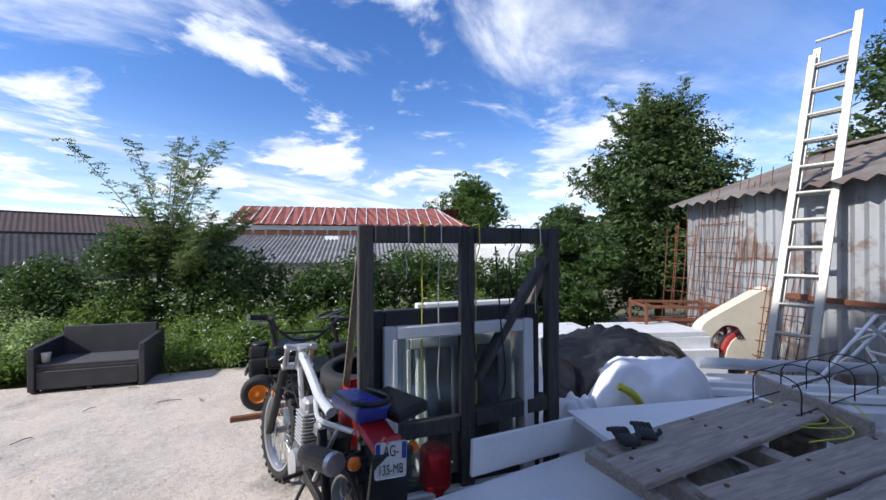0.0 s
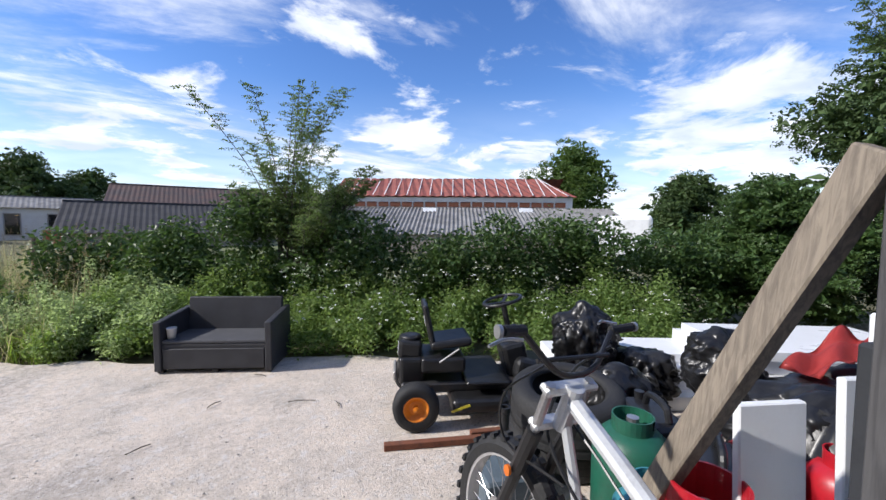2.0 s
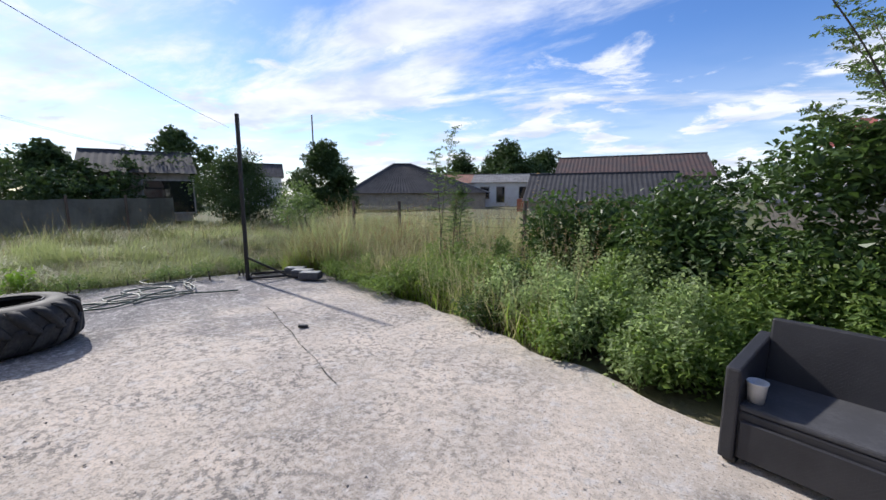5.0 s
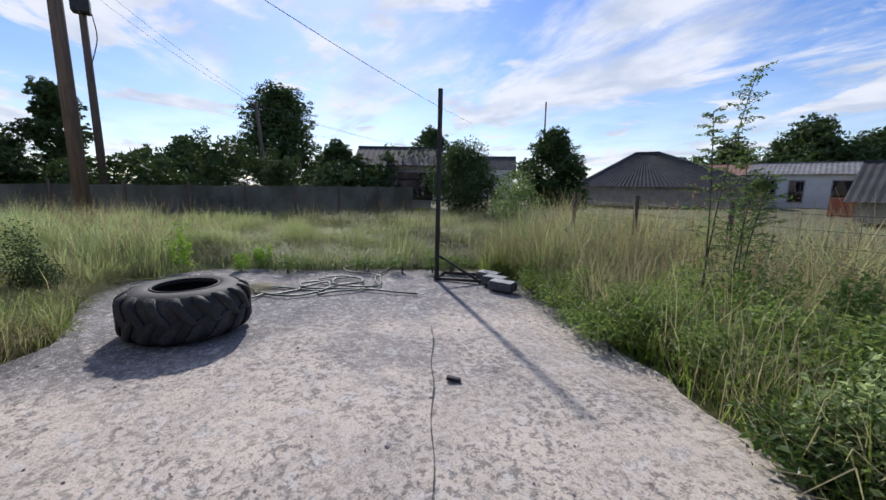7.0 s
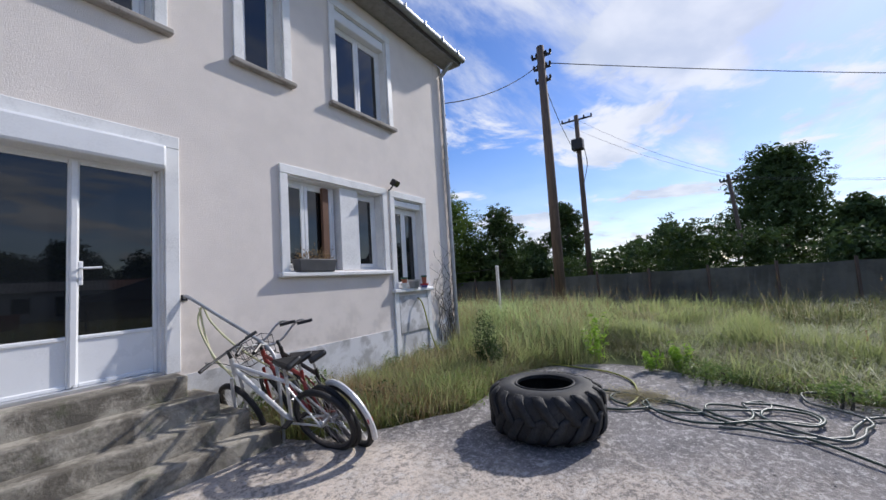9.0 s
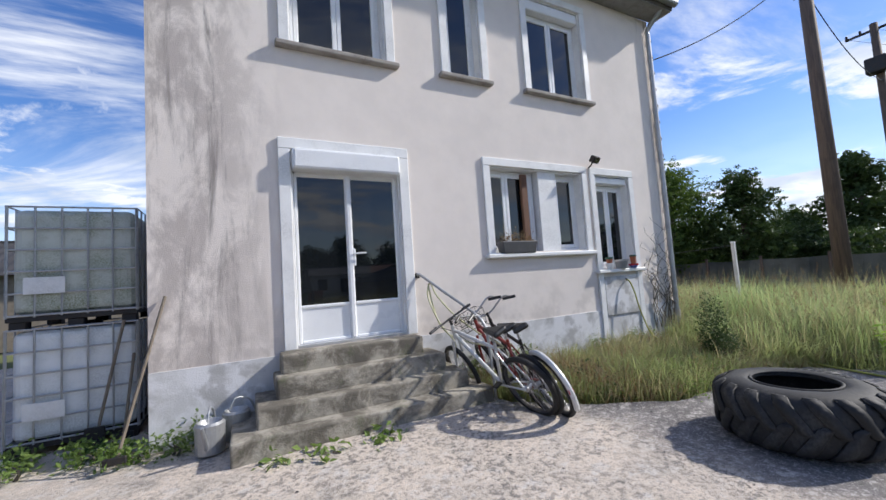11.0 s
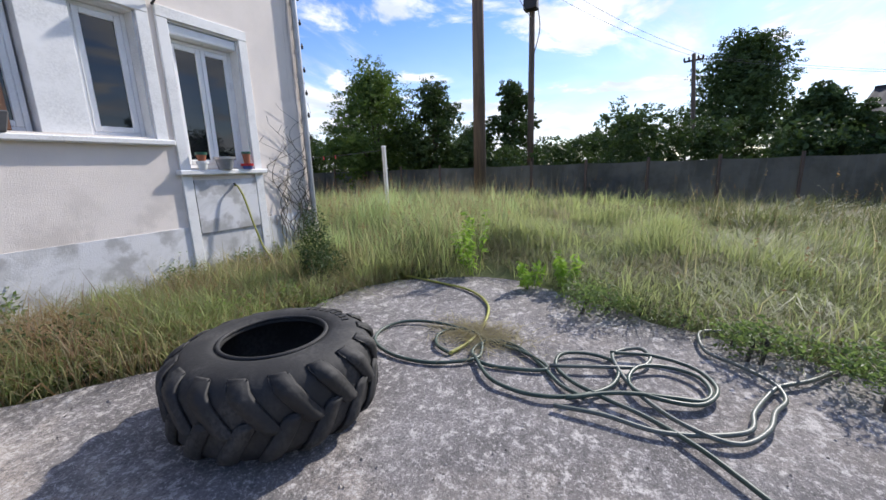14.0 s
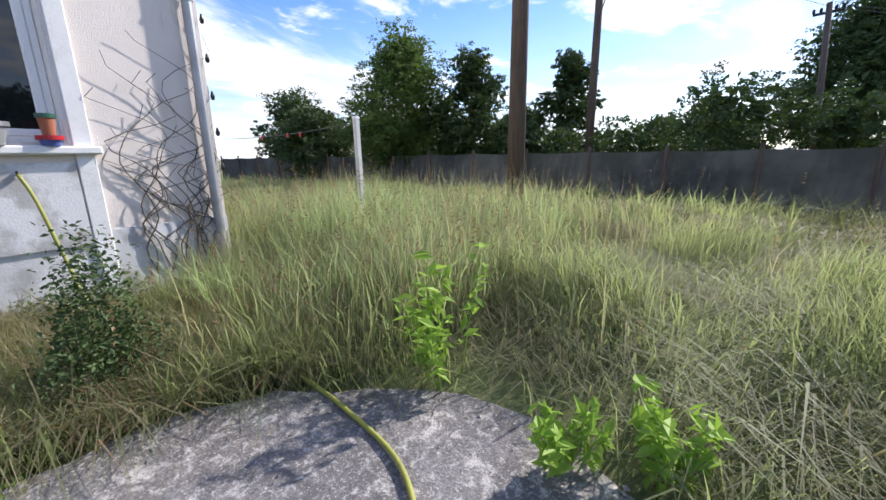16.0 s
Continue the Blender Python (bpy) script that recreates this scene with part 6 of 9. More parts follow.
def rack_pallet():
    root = empty("pallet", 1.75, 1.75, 0, -24.8)
    for i in range(6):
        part("board", box(1.35, 0.10, 0.022, (0, -0.42 + i * 0.17, 0.12), bevel=0.003), M_PLANK, root)
    for y in (-0.38, 0.02, 0.40):
        part("bearer", box(0.09, 0.09, 0.105, (-0.58, y, 0.055), bevel=0.003), M_PLANK, root)
        part("bearer", box(0.09, 0.09, 0.105, (0.0, y, 0.055), bevel=0.003), M_PLANK, root)
        part("bearer", box(0.09, 0.09, 0.105, (0.58, y, 0.055), bevel=0.003), M_PLANK, root)
    tagged(root, "weathered wooden pallet under the window rack", "pallet")


rack_pallet()


def red_canister(x, y, z, r, h, label):
    root = empty("canister", x, y, z)
    part("body", lathe([(0, 0), (r * 0.92, 0), (r, 0.012), (r, h * 0.3), (r * 1.03, h * 0.33), (r, h * 0.36), (r, h * 0.92), (r * 0.9, h), (0, h)], 24), M_RED, root, smooth=False)
    part("lid", lathe([(0, h + 0.02), (r * 0.55, h + 0.02), (r * 0.6, h), (0, h)], 20), M_RED, root)
    tagged(root, label, "canister")


red_canister(1.63, 1.80, 0.14, 0.10, 0.30, "dark red metal canister beside the rack post")


def gas_bottle(x, y, z, material, label, s=1.0, wide=0.52, tall=0.085):
    """A squat gas bottle with a collar and valve."""
    root = empty("gas_bottle", x, y, z)
    R, h = 0.15 * s, 0.40 * s
    part("body", lathe([(0, 0.02), (R * 0.75, 0.02), (R * 0.95, 0.06), (R, 0.10), (R, h - 0.10), (R * 0.93, h - 0.04), (R * 0.65, h + 0.01), (0.03, h + 0.025), (0, h + 0.025)], 28), material, root, smooth=True)
    part("foot_ring", lathe([(R * 0.8, 0), (R * 0.82, 0), (R * 0.82, 0.05), (R * 0.8, 0.05), (R * 0.8, 0)], 28), material, root)
    bm = bmesh.new()
    n = 26
    rings = []
    for i in range(n):
        a = 2 * math.pi * i / n
        top = h + tall
        rr = R * wide
        lowz = h - 0.02
        rings.append([bm.verts.new((q * math.cos(a), q * math.sin(a), zz)) for q, zz in ((rr, lowz), (rr, top - tall * 0.55), (rr * 1.02, top), (rr * 0.94, top), (rr * 0.95, lowz))])
    for i in range(n):
        u, v = rings[i], rings[(i + 1) % n]
        for j in range(4):
            if j == 1 and i % 13 in (5, 6, 7):
                continue
            bm.faces.new((u[j], v[j], v[j + 1], u[j + 1]))
    part("collar", bm, material, root)
    part("valve", lathe([(0, h), (0.02, h), (0.02, h + 0.05), (0.03, h + 0.055), (0.03, h + 0.075), (0, h + 0.08)], 12), M_STEEL, root)
    return tagged(root, label, "gas bottle", group="gas bottles")


gas_bottle(2.42, 2.55, 0.06, M_RED, "red squat gas bottle with a small neck ring")
gas_bottle(2.62, 2.30, 0.02, M_RED, "red squat gas bottle behind the rack")
gas_bottle(1.62, 2.62, 0.0, M_TEAL, "blue-green gas bottle behind the brace", 1.1)
gas_bottle(1.90, 2.90, 0.02, M_GREEN, "dark green gas bottle among the junk", 1.25)


def jerrycan(x, y, z, turn, material, label, s=1.0):
    root = empty("jerrycan", x, y, z, turn)
    part("body", box(0.30 * s, 0.17 * s, 0.36 * s, (0, 0, 0.18 * s), bevel=0.04 * s, seg=3), material, root)
    part("handle", tube(curve_pts([(-0.11 * s, 0, 0.36 * s), (-0.08 * s, 0, 0.41 * s), (0.03 * s, 0, 0.41 * s), (0.06 * s, 0, 0.36 * s)], 4), 0.014 * s, 8), material, root)
    part("cap", lathe([(0, 0.05), (0.028, 0.05), (0.028, 0), (0, 0)], 14, m=Matrix.Translation((0.11 * s, 0, 0.355 * s))), M_BLACKPL, root)
    tagged(root, label, "jerrycan")


jerrycan(2.15, 2.62, 0.0, 30, M_BLACKPL, "black plastic jerrycan among the gas bottles", 1.3)


tagged(part("block", box(0.34, 0.24, 0.20, (1.43, 2.35, 0.10), bevel=0.01), M_STEP), "grey concrete block under the red gas bottle", "block")
gas_bottle(1.43, 2.35, 0.20, M_RED, "red squat gas bottle with a pierced collar", 1.0, 0.76, 0.15)
jerrycan(2.85, 2.05, 0.0, -20, M_RED, "red plastic fuel can on top of the junk")
jerrycan(2.25, 3.0, 0.0, 60, M_BLACKPL, "black plastic jerrycan among the junk", 1.4)


def car_tyre(x, y, z, rx, ry, rz, R, w, label):
    ob = empty("car_tyre", x, y, z)
    ob.matrix_basis = pose(x, y, z, rx, ry, rz)
    h = w / 2
    part("casing", lathe([(R * 0.62, -h * 0.8), (R * 0.7, -h), (R * 0.9, -h * 0.95), (R * 0.985, -h * 0.75), (R, 0), (R * 0.985, h * 0.75), (R * 0.9, h * 0.95), (R * 0.7, h), (R * 0.62, h * 0.8),
                          (R * 0.66, h * 0.7), (R * 0.86, h * 0.6), (R * 0.93, 0), (R * 0.86, -h * 0.6), (R * 0.66, -h * 0.7), (R * 0.62, -h * 0.8)], 48), M_RUBBER, ob, smooth=True)
    for zz in (-0.45, 0, 0.45):
        part("tread_groove", lathe([(R * 1.0, zz * h - 0.006), (R * 1.006, zz * h - 0.02), (R * 1.006, zz * h - 0.05), (R * 0.995, zz * h - 0.055)], 48), M_RUBBER, ob)
    return tagged(ob, label, "tyre", group="car tyres")


car_tyre(2.07, 3.46, 0.385, 5, -4, 0, 0.36, 0.29, "worn black car tyre leaning on another")
car_tyre(2.10, 3.55, 0.12, 0, 0, 0, 0.34, 0.22, "worn black car tyre lying flat")


def bin_bag(x, y, z, r, h, seed, label):
    r0 = random.Random(seed)
    bm = bmesh.new()
    bmesh.ops.create_icosphere(bm, subdivisions=5, radius=1)
    for v in bm.verts:
        p = v.co.copy()
        n1 = noise.noise(p * 1.6 + Vector((seed, 0, 0))) * 0.22
        ridge = abs(noise.noise(Vector((p.x * 4, p.y * 4, p.z * 1.2)) + Vector((0, seed, 0)))) * 0.30 + abs(noise.noise(p * 8 + Vector((seed, 2, 0)))) * 0.24 + abs(noise.noise(p * 17 + Vector((seed, 5, 1)))) * 0.12
        s = 1 + n1 - ridge
        v.co = Vector((p.x * r * s, p.y * r * s, (p.z * 0.5 + 0.5) * h * (1 + n1 * 0.6)))
        if p.z > 0.75:
            v.co.x *= 0.75
            v.co.y *= 0.75
    ob = part("bin_bag", bm, M_BAG, smooth=True)
    ob.matrix_basis = pose(x, y, z, 0, 0, r0.uniform(0, 360))
    return tagged(ob, label, "bag", group="bin bags")


bin_bag(2.95, 4.05, 0.22, 0.30, 0.62, 1, "full black plastic bin bag with creased film")
bin_bag(3.35, 3.75, 0.0, 0.34, 0.5, 2, "black plastic bin bag on the junk pile")
bin_bag(3.3, 3.1, 0.25, 0.30, 0.55, 3, "slumped black plastic bag on white frames")
bin_bag(2.6, 3.45, 0.0, 0.32, 0.55, 4, "black plastic bag beside the tyres")
bin_bag(3.05, 2.55, 0.0, 0.46, 0.68, 5, "black plastic bag behind the rack")


def sheet_pile(name, x, y, z, turn, boards, label, tint):
    root = empty(name, x, y, z, turn)
    r = random.Random(int(x * 100 + y * 10))
    zz = 0
    for L, W, t in boards:
        part("sheet", box(L, W, t, (r.uniform(-0.06, 0.06), r.uniform(-0.05, 0.05), zz + t / 2), pose(0, 0, 0, 0, 0, r.uniform(-4, 4)), 0.004), tint, root)
        zz += t + 0.003
    return tagged(root, label, "boards")


sheet_pile("frame_pile", 3.5, 4.0, 0.0, -30, [(1.5, 0.9, 0.12), (1.4, 0.8, 0.1), (1.3, 0.8, 0.1), (1.2, 0.5, 0.08)], "pile of white boards and frames by the hedge", M_PVC)
sheet_pile("frame_pile", 4.6, 3.0, 0.0, -38, [(1.9, 1.0, 0.2), (1.8, 1.0, 0.16), (1.8, 0.9, 0.12), (1.6, 0.9, 0.08)], "pile of white boards behind the tarpaulin", M_PVC)
sheet_pile("frame_pile", 5.5, 1.9, 0.0, -40, [(1.5, 1.0, 0.25), (1.4, 0.9, 0.2), (1.2, 0.8, 0.14), (1.1, 0.7, 0.06)], "pile of pale boards beside the rusty mesh", M_OLDPVC)


def red_cover():
    bm = bmesh.new()
    n = 14
    g = [[bm.verts.new((i / n * 0.75, j / n * 0.20, 0.05 * math.sin(i * 0.6) * math.cos(j * 0.5) + 0.10 * i / n)) for j in range(n + 1)] for i in range(n + 1)]
    for i in range(n):
        for j in range(n):
            bm.faces.new((g[i][j], g[i + 1][j], g[i + 1][j + 1], g[i][j + 1]))
    bmesh.ops.solidify(bm, geom=bm.faces[:], thickness=0.012)
    ob = part("plastic_cover", bm, plain("faded_red_plastic", (0.55, 0.07, 0.06), (0.45, 0.06, 0.06), 0.5), smooth=True)
    ob.matrix_basis = pose(3.02, 2.50, 0.70, 0, -4, -6)
    tagged(ob, "faded red plastic sheet over the junk", "sheet")


red_cover()


def red_beams():
    for a, b in (((1.09, 4.18), (2.3, 3.70)), ((1.70, 4.02), (2.9, 3.58))):
        ob = part("steel_beam", beam((*a, 0.024), (*b, 0.024), 0.05, 0.045), M_RUST)
        tagged(ob, "rusty red steel beam lying on the concrete", "beam", group="steel beams on the ground")
    root = empty("crate", 1.52, 3.42, 0.0, -15)
    part("tray", box(0.36, 0.34, 0.2, (0, 0, 0.1), bevel=0.015), plain("blue_grey_plastic", (0.10, 0.13, 0.15), None, 0.6), root)
    part("pipe_stub", lathe([(0, 0), (0.026, 0), (0.026, 0.24), (0.034, 0.25), (0.034, 0.28), (0.024, 0.28), (0.024, 0.1), (0, 0.1)], 16, m=Matrix.Translation((0.04, 0.1, 0.19))), M_BLACKPL, root)
    tagged(root, "blue-grey plastic crate with a pipe stub", "crate")


red_beams()


# ---- motorbike, mower, bicycles ----
def wheel(parent, at, R, w, axis_turn, spokes=18, knobs=26, rim=None, name="wheel", lean=0.0):
    """A spoked wheel with knobbly tyre; parts under it."""
    rim = rim or M_ALU
    m = Matrix.Translation(at) @ pose(0, 0, 0, 90, 0, axis_turn) @ Matrix.Rotation(radians(lean), 4, "X")
    tyre = lathe([(R - w * 0.8, -w * 0.42), (R - w * 0.35, -w * 0.5), (R - w * 0.06, -w * 0.3), (R, 0), (R - w * 0.06, w * 0.3), (R - w * 0.35, w * 0.5), (R - w * 0.8, w * 0.42)], 40)
    if knobs:
        for i in range(knobs):
            for s in (-0.28, 0.28):
                a = 2 * math.pi * (i + (0.5 if s > 0 else 0)) / knobs
                box(w * 0.22, w * 0.32, w * 0.34, rot=Matrix.Rotation(a, 4, "Z") @ Matrix.Translation((R - w * 0.02, 0, s * w)) , bm=tyre)
    bmesh.ops.transform(tyre, matrix=m, verts=tyre.verts)
    wh = part(name, tyre, M_RUBBER, parent)
    r2 = R - w * 0.8
    part("rim", lathe([(r2 + 0.004, -w * 0.4), (r2 - 0.012, -w * 0.36), (r2 - 0.016, 0), (r2 - 0.012, w * 0.36), (r2 + 0.004, w * 0.4), (r2 + 0.004, -w * 0.4)], 40, m=m), rim, wh)
    sp = bmesh.new()
    for i in range(spokes):
        a = 2 * math.pi * i / spokes
        s = 1 if i % 2 else -1
        tube([m @ Vector((0.03 * math.cos(a + 0.5 * s), 0.03 * math.sin(a + 0.5 * s), s * 0.03)), m @ Vector(((r2 - 0.01) * math.cos(a), (r2 - 0.01) * math.sin(a), 0))], 0.0022, 4, sp)
    part("spoke_set", sp, M_STEEL, wh)
    part("hub", lathe([(0, -0.06), (0.022, -0.06), (0.035, -0.045), (0.024, -0.03), (0.024, 0.03), (0.035, 0.045), (0.022, 0.06), (0, 0.06)], 14, m=m), M_STEEL, wh)
    return wh


def fins(at, sx, sy, n, gap, bm=None):
    bm = bm or bmesh.new()
    for i in range(n):
        box(sx, sy, gap * 0.45, (at[0], at[1], at[2] + i * gap), bevel=0.003, bm=bm)
    return bm


def motorbike():
    """A stripped trail bike on a lean, rear end towards the path. Own axes: x to its right, y forward."""
    root = empty("motorbike", 0.99, 1.75, 0.0, -6, (0, 4))
    root.scale = (1, 0.86, 1)
    m_frame = plain("silver_frame_paint", (0.62, 0.63, 0.64), (0.5, 0.5, 0.5), 0.35, 0.3)
    m_blue = plain("blue_plastic", (0.035, 0.045, 0.32), (0.03, 0.035, 0.22), 0.3)
    rear = wheel(root, (0, 0, 0.31), 0.31, 0.11, 90, 24, 24)
    front = wheel(root, (-0.03, 1.36, 0.345), 0.345, 0.085, 97, 28, 30)
    part("brake_drum", lathe([(0, -0.05), (0.07, -0.05), (0.075, 0.02), (0, 0.03)], 20, m=Matrix.Translation((0.03, 0, 0.31)) @ pose(0, 0, 0, 0, 90, 0)), M_ALU, rear)
    part("brake_disc", lathe([(0.05, -0.002), (0.11, -0.002), (0.11, 0.002), (0.05, 0.002)], 28, m=Matrix.Translation((-0.085, 1.36, 0.345)) @ pose(0, 0, 0, 0, 90, -6)), M_STEEL, front)
    for s in (-1, 1):
        x = s * 0.085 - 0.015
        part("fork_slider", tube([(x - 0.015, 1.36, 0.345), (x, 1.22, 0.66)], 0.026, 10), M_BLACKPL, root)
        part("fork_gaiter", tube([(x, 1.22, 0.66), (x, 1.17, 0.76), (x, 1.13, 0.84)], 0.032, 10), M_BLACKPL, root, "ribbed black rubber gaiter")
        part("fork_tube", tube([(x, 1.14, 0.82), (x, 1.06, 1.02)], 0.019, 10), M_STEEL, root)
    part("fork_crown", box(0.23, 0.06, 0.03, (-0.01, 1.07, 1.0), pose(0, 0, 0, 20, 0, 0), 0.01), M_ALU, root)
    part("fork_crown", box(0.22, 0.06, 0.03, (-0.01, 1.13, 0.86), pose(0, 0, 0, 20, 0, 0), 0.01), M_ALU, root)
    part("handlebar", tube(curve_pts([(-0.36, 0.96, 1.23), (-0.28, 1.00, 1.22), (-0.12, 1.02, 1.08), (0.0, 1.04, 1.05), (0.12, 1.08, 1.07), (0.28, 1.18, 1.16), (0.38, 1.18, 1.17)], 5), 0.011, 8), M_BLACKPL, root)
    part("handlebar_brace", tube([(-0.16, 1.07, 1.10), (0.16, 1.07, 1.10)], 0.009, 8), M_BLACKPL, root)
    for s in (-1, 1):
        part("grip", tube([(s * 0.38 + 0.01, 1.07 + 0.11 * s, 1.2 - 0.03 * s), (s * 0.27, 1.09 + 0.09 * s, 1.19 - 0.03 * s)], 0.018, 10), M_RUBBER, root)
        part("grip_end", lathe([(0, 0), (0.02, 0), (0.02, 0.012), (0, 0.012)], 12, m=Matrix.Translation((s * 0.385 + 0.01, 1.07 + 0.11 * s, 1.2 - 0.03 * s)) @ pose(0, 0, 0, 0, 90 * s, 0)), M_STEEL, root)
        part("lever", tube(curve_pts([(s * 0.24, 1.13 + 0.09 * s, 1.18), (s * 0.30, 1.16 + 0.10 * s, 1.18), (s * 0.37, 1.14 + 0.11 * s, 1.17)], 4), 0.006, 6), M_STEEL, root)
    part("head_tube", tube([(-0.01, 1.04, 1.01), (-0.01, 1.10, 0.85)], 0.035, 12), m_frame, root)
    part("top_tube", tube(curve_pts([(-0.01, 1.05, 0.96), (0, 0.85, 0.86), (0, 0.62, 0.76), (0, 0.40, 0.73)], 4), 0.030, 10), m_frame, root, "silver spine tube")
    for s in (-1, 1):
        part("seat_rail", tube(curve_pts([(s * 0.03, 0.62, 0.75), (s * 0.09, 0.35, 0.73), (s * 0.10, 0.0, 0.79), (s * 0.09, -0.18, 0.82)], 4), 0.013, 8), m_frame, root)
        part("rear_stay", tube([(s * 0.10, 0.0, 0.79), (s * 0.11, 0.30, 0.42)], 0.012, 8), m_frame, root)
        part("swing_arm", beam((s * 0.09, 0.0, 0.31), (s * 0.09, 0.52, 0.36), 0.028, 0.05), M_DARKIRON, root)
        part("shock_absorber", tube([(s * 0.115, 0.04, 0.36), (s * 0.115, 0.20, 0.72)], 0.024, 10), M_BLACKPL, root)
        part("foot_peg", tube([(s * 0.10, 0.55, 0.36), (s * 0.22, 0.53, 0.36)], 0.014, 8), M_DARKIRON, root)
    part("down_tube", tube(curve_pts([(-0.01, 1.08, 0.88), (0, 0.98, 0.6), (0, 0.90, 0.36), (0, 0.78, 0.26), (0, 0.52, 0.28)], 4), 0.019, 8), m_frame, root)
    eng = part("engine", box(0.20, 0.34, 0.20, (0, 0.68, 0.37), bevel=0.05, seg=3), plain("engine_alloy", (0.16, 0.16, 0.16), (0.08, 0.08, 0.08), 0.5, 0.6), root)
    part("clutch_cover", lathe([(0, 0), (0.085, 0), (0.095, 0.015), (0.09, 0.045), (0.05, 0.055), (0, 0.055)], 24, m=Matrix.Translation((-0.09, 0.66, 0.37)) @ pose(0, 0, 0, 0, -90, 0)), M_ALU, eng)
    for i in range(9):
        part("cooling_fin", fins((0, 0.75, 0.47 + 0.022 * i), 0.17, 0.16, 1, 0.022), M_ALU, eng)
    part("cylinder_head", box(0.13, 0.13, 0.08, (0, 0.75, 0.69), bevel=0.02), M_ALU, eng)
    part("carburettor", box(0.08, 0.12, 0.09, (0.01, 0.58, 0.58), bevel=0.02), M_STEEL, eng)
    part("air_box", box(0.16, 0.2, 0.2, (0.02, 0.38, 0.55), bevel=0.03), M_BLACKPL, root)
    part("exhaust_pipe", tube(curve_pts([(0.03, 0.83, 0.62), (0.07, 0.95, 0.52), (0.12, 0.85, 0.36), (0.13, 0.6, 0.34), (0.13, 0.35, 0.48), (0.135, 0.2, 0.57)], 5), 0.019, 8), M_DARKIRON, root)
    part("silencer", tube([(-0.15, 0.32, 0.56), (-0.16, 0.02, 0.64), (-0.165, -0.14, 0.68)], 0.055, 14), M_DARKIRON, root, "black round silencer")
    part("silencer_cap", lathe([(0, 0), (0.056, 0), (0.045, 0.03), (0, 0.03)], 14, m=Matrix.Translation((-0.165, -0.14, 0.68)) @ pose(0, 0, 0, 75, 0, 0)), M_STEEL, root)
    bm = box(0.22, 0.46, 0.085, (0, 0, 0), bevel=0.038, seg=4)
    for v in bm.verts:
        t = (v.co.y + 0.23) / 0.46
        v.co.x *= 0.45 + 0.55 * (1 - abs(t - 0.35))
        v.co.z += 0.03 * (1 - t)
    bmesh.ops.translate(bm, vec=(0, 0.0, 0.87), verts=bm.verts)
    part("tail_cowl", bm, m_blue, root, "blue plastic tail cowl")
    part("grab_rail", tube(curve_pts([(-0.09, 0.1, 0.93), (-0.10, -0.16, 0.95), (0, -0.24, 0.95), (0.10, -0.16, 0.95), (0.09, 0.1, 0.93)], 5), 0.013, 8), M_BLACKPL, root)
    part("seat", box(0.20, 0.36, 0.06, (0.14, -0.13, 0.90), pose(0, 0, 0, 0, -8, 10), 0.02, seg=2), M_BLACKPL, root, "black seat pad")
    part("rear_mudguard", box(0.15, 0.30, 0.04, (0.0, -0.24, 0.82), pose(0, 0, 0, 14, 0, 0), 0.018, seg=3), M_RED, root, "red rear mudguard")
    part("tail_light", box(0.10, 0.05, 0.07, (0.0, -0.40, 0.82), bevel=0.015), plain("red_lens", (0.35, 0.01, 0.015), None, 0.15), root)
    for s in (-1, 1):
        part("indicator", lathe([(0, -0.02), (0.022, -0.02), (0.03, 0.0), (0.022, 0.025), (0, 0.03)], 14, m=Matrix.Translation((s * 0.15, -0.34, 0.75)) @ pose(0, 0, 0, 90, 0, 0)), plain("orange_lens", (0.7, 0.16, 0.01), None, 0.2), root, "orange indicator lens")
    part("mudflap", box(0.20, 0.03, 0.46, (0.0, -0.39, 0.57), pose(0, 0, 0, 8, 0, 0), 0.004), M_BLACKPL, root)
    part("side_stand", tube([(-0.08, 0.55, 0.30), (-0.26, 0.45, 0.05)], 0.011, 8), M_DARKIRON, root)
    # number plate with its letters
    plate = part("number_plate", box(0.142, 0.006, 0.145, bevel=0.008), plain("plate_white", (0.75, 0.75, 0.74), None, 0.35), root)
    plate.matrix_basis = pose(-0.02, -0.44, 0.77, -12, 0, -16)
    for s in (-1, 1):
        part("blue_band", box(0.020, 0.004, 0.066, (s * 0.059, -0.0042, 0.034)), plain("plate_blue", (0.02, 0.07, 0.33), None, 0.4), plate)
    for text, z, size in (("AG-", 0.014, 0.064), ("135-MB", -0.056, 0.056)):
        cu = bpy.data.curves.new("letters", "FONT")
        cu.body, cu.size, cu.extrude, cu.align_x = text, size, 0.0008, "CENTER"
        ob = new("letters", cu)
        dg = bpy.context.evaluated_depsgraph_get()
        me = bpy.data.meshes.new_from_object(ob.evaluated_get(dg))
        bpy.data.objects.remove(ob)
        tx = new("lettering", me)
        me.materials.clear()
        me.materials.append(M_BLACKPL)
        tx.parent = plate
        tx.matrix_basis = pose(0, -0.0046, z, 90, 0, 0) @ Matrix.Diagonal((0.64, 1, 1, 1))
    part("cable", tube(curve_pts([(-0.12, 1.08, 1.08), (-0.2, 1.2, 0.95), (-0.14, 1.25, 0.75), (-0.06, 1.0, 0.7)], 5), 0.005, 5), M_BLACKPL, root)
    part("cable", tube(curve_pts([(0.12, 1.08, 1.08), (0.06, 1.18, 0.9), (0.05, 0.95, 0.78), (0.03, 0.6, 0.62)], 5), 0.005, 5), M_BLACKPL, root)
    part("cable", tube(curve_pts([(0.2, 1.1, 1.12), (0.1, 1.2, 1.0), (-0.05, 1.12, 0.82), (-0.06, 0.8, 0.62)], 5), 0.006, 5), M_BLACKPL, root)
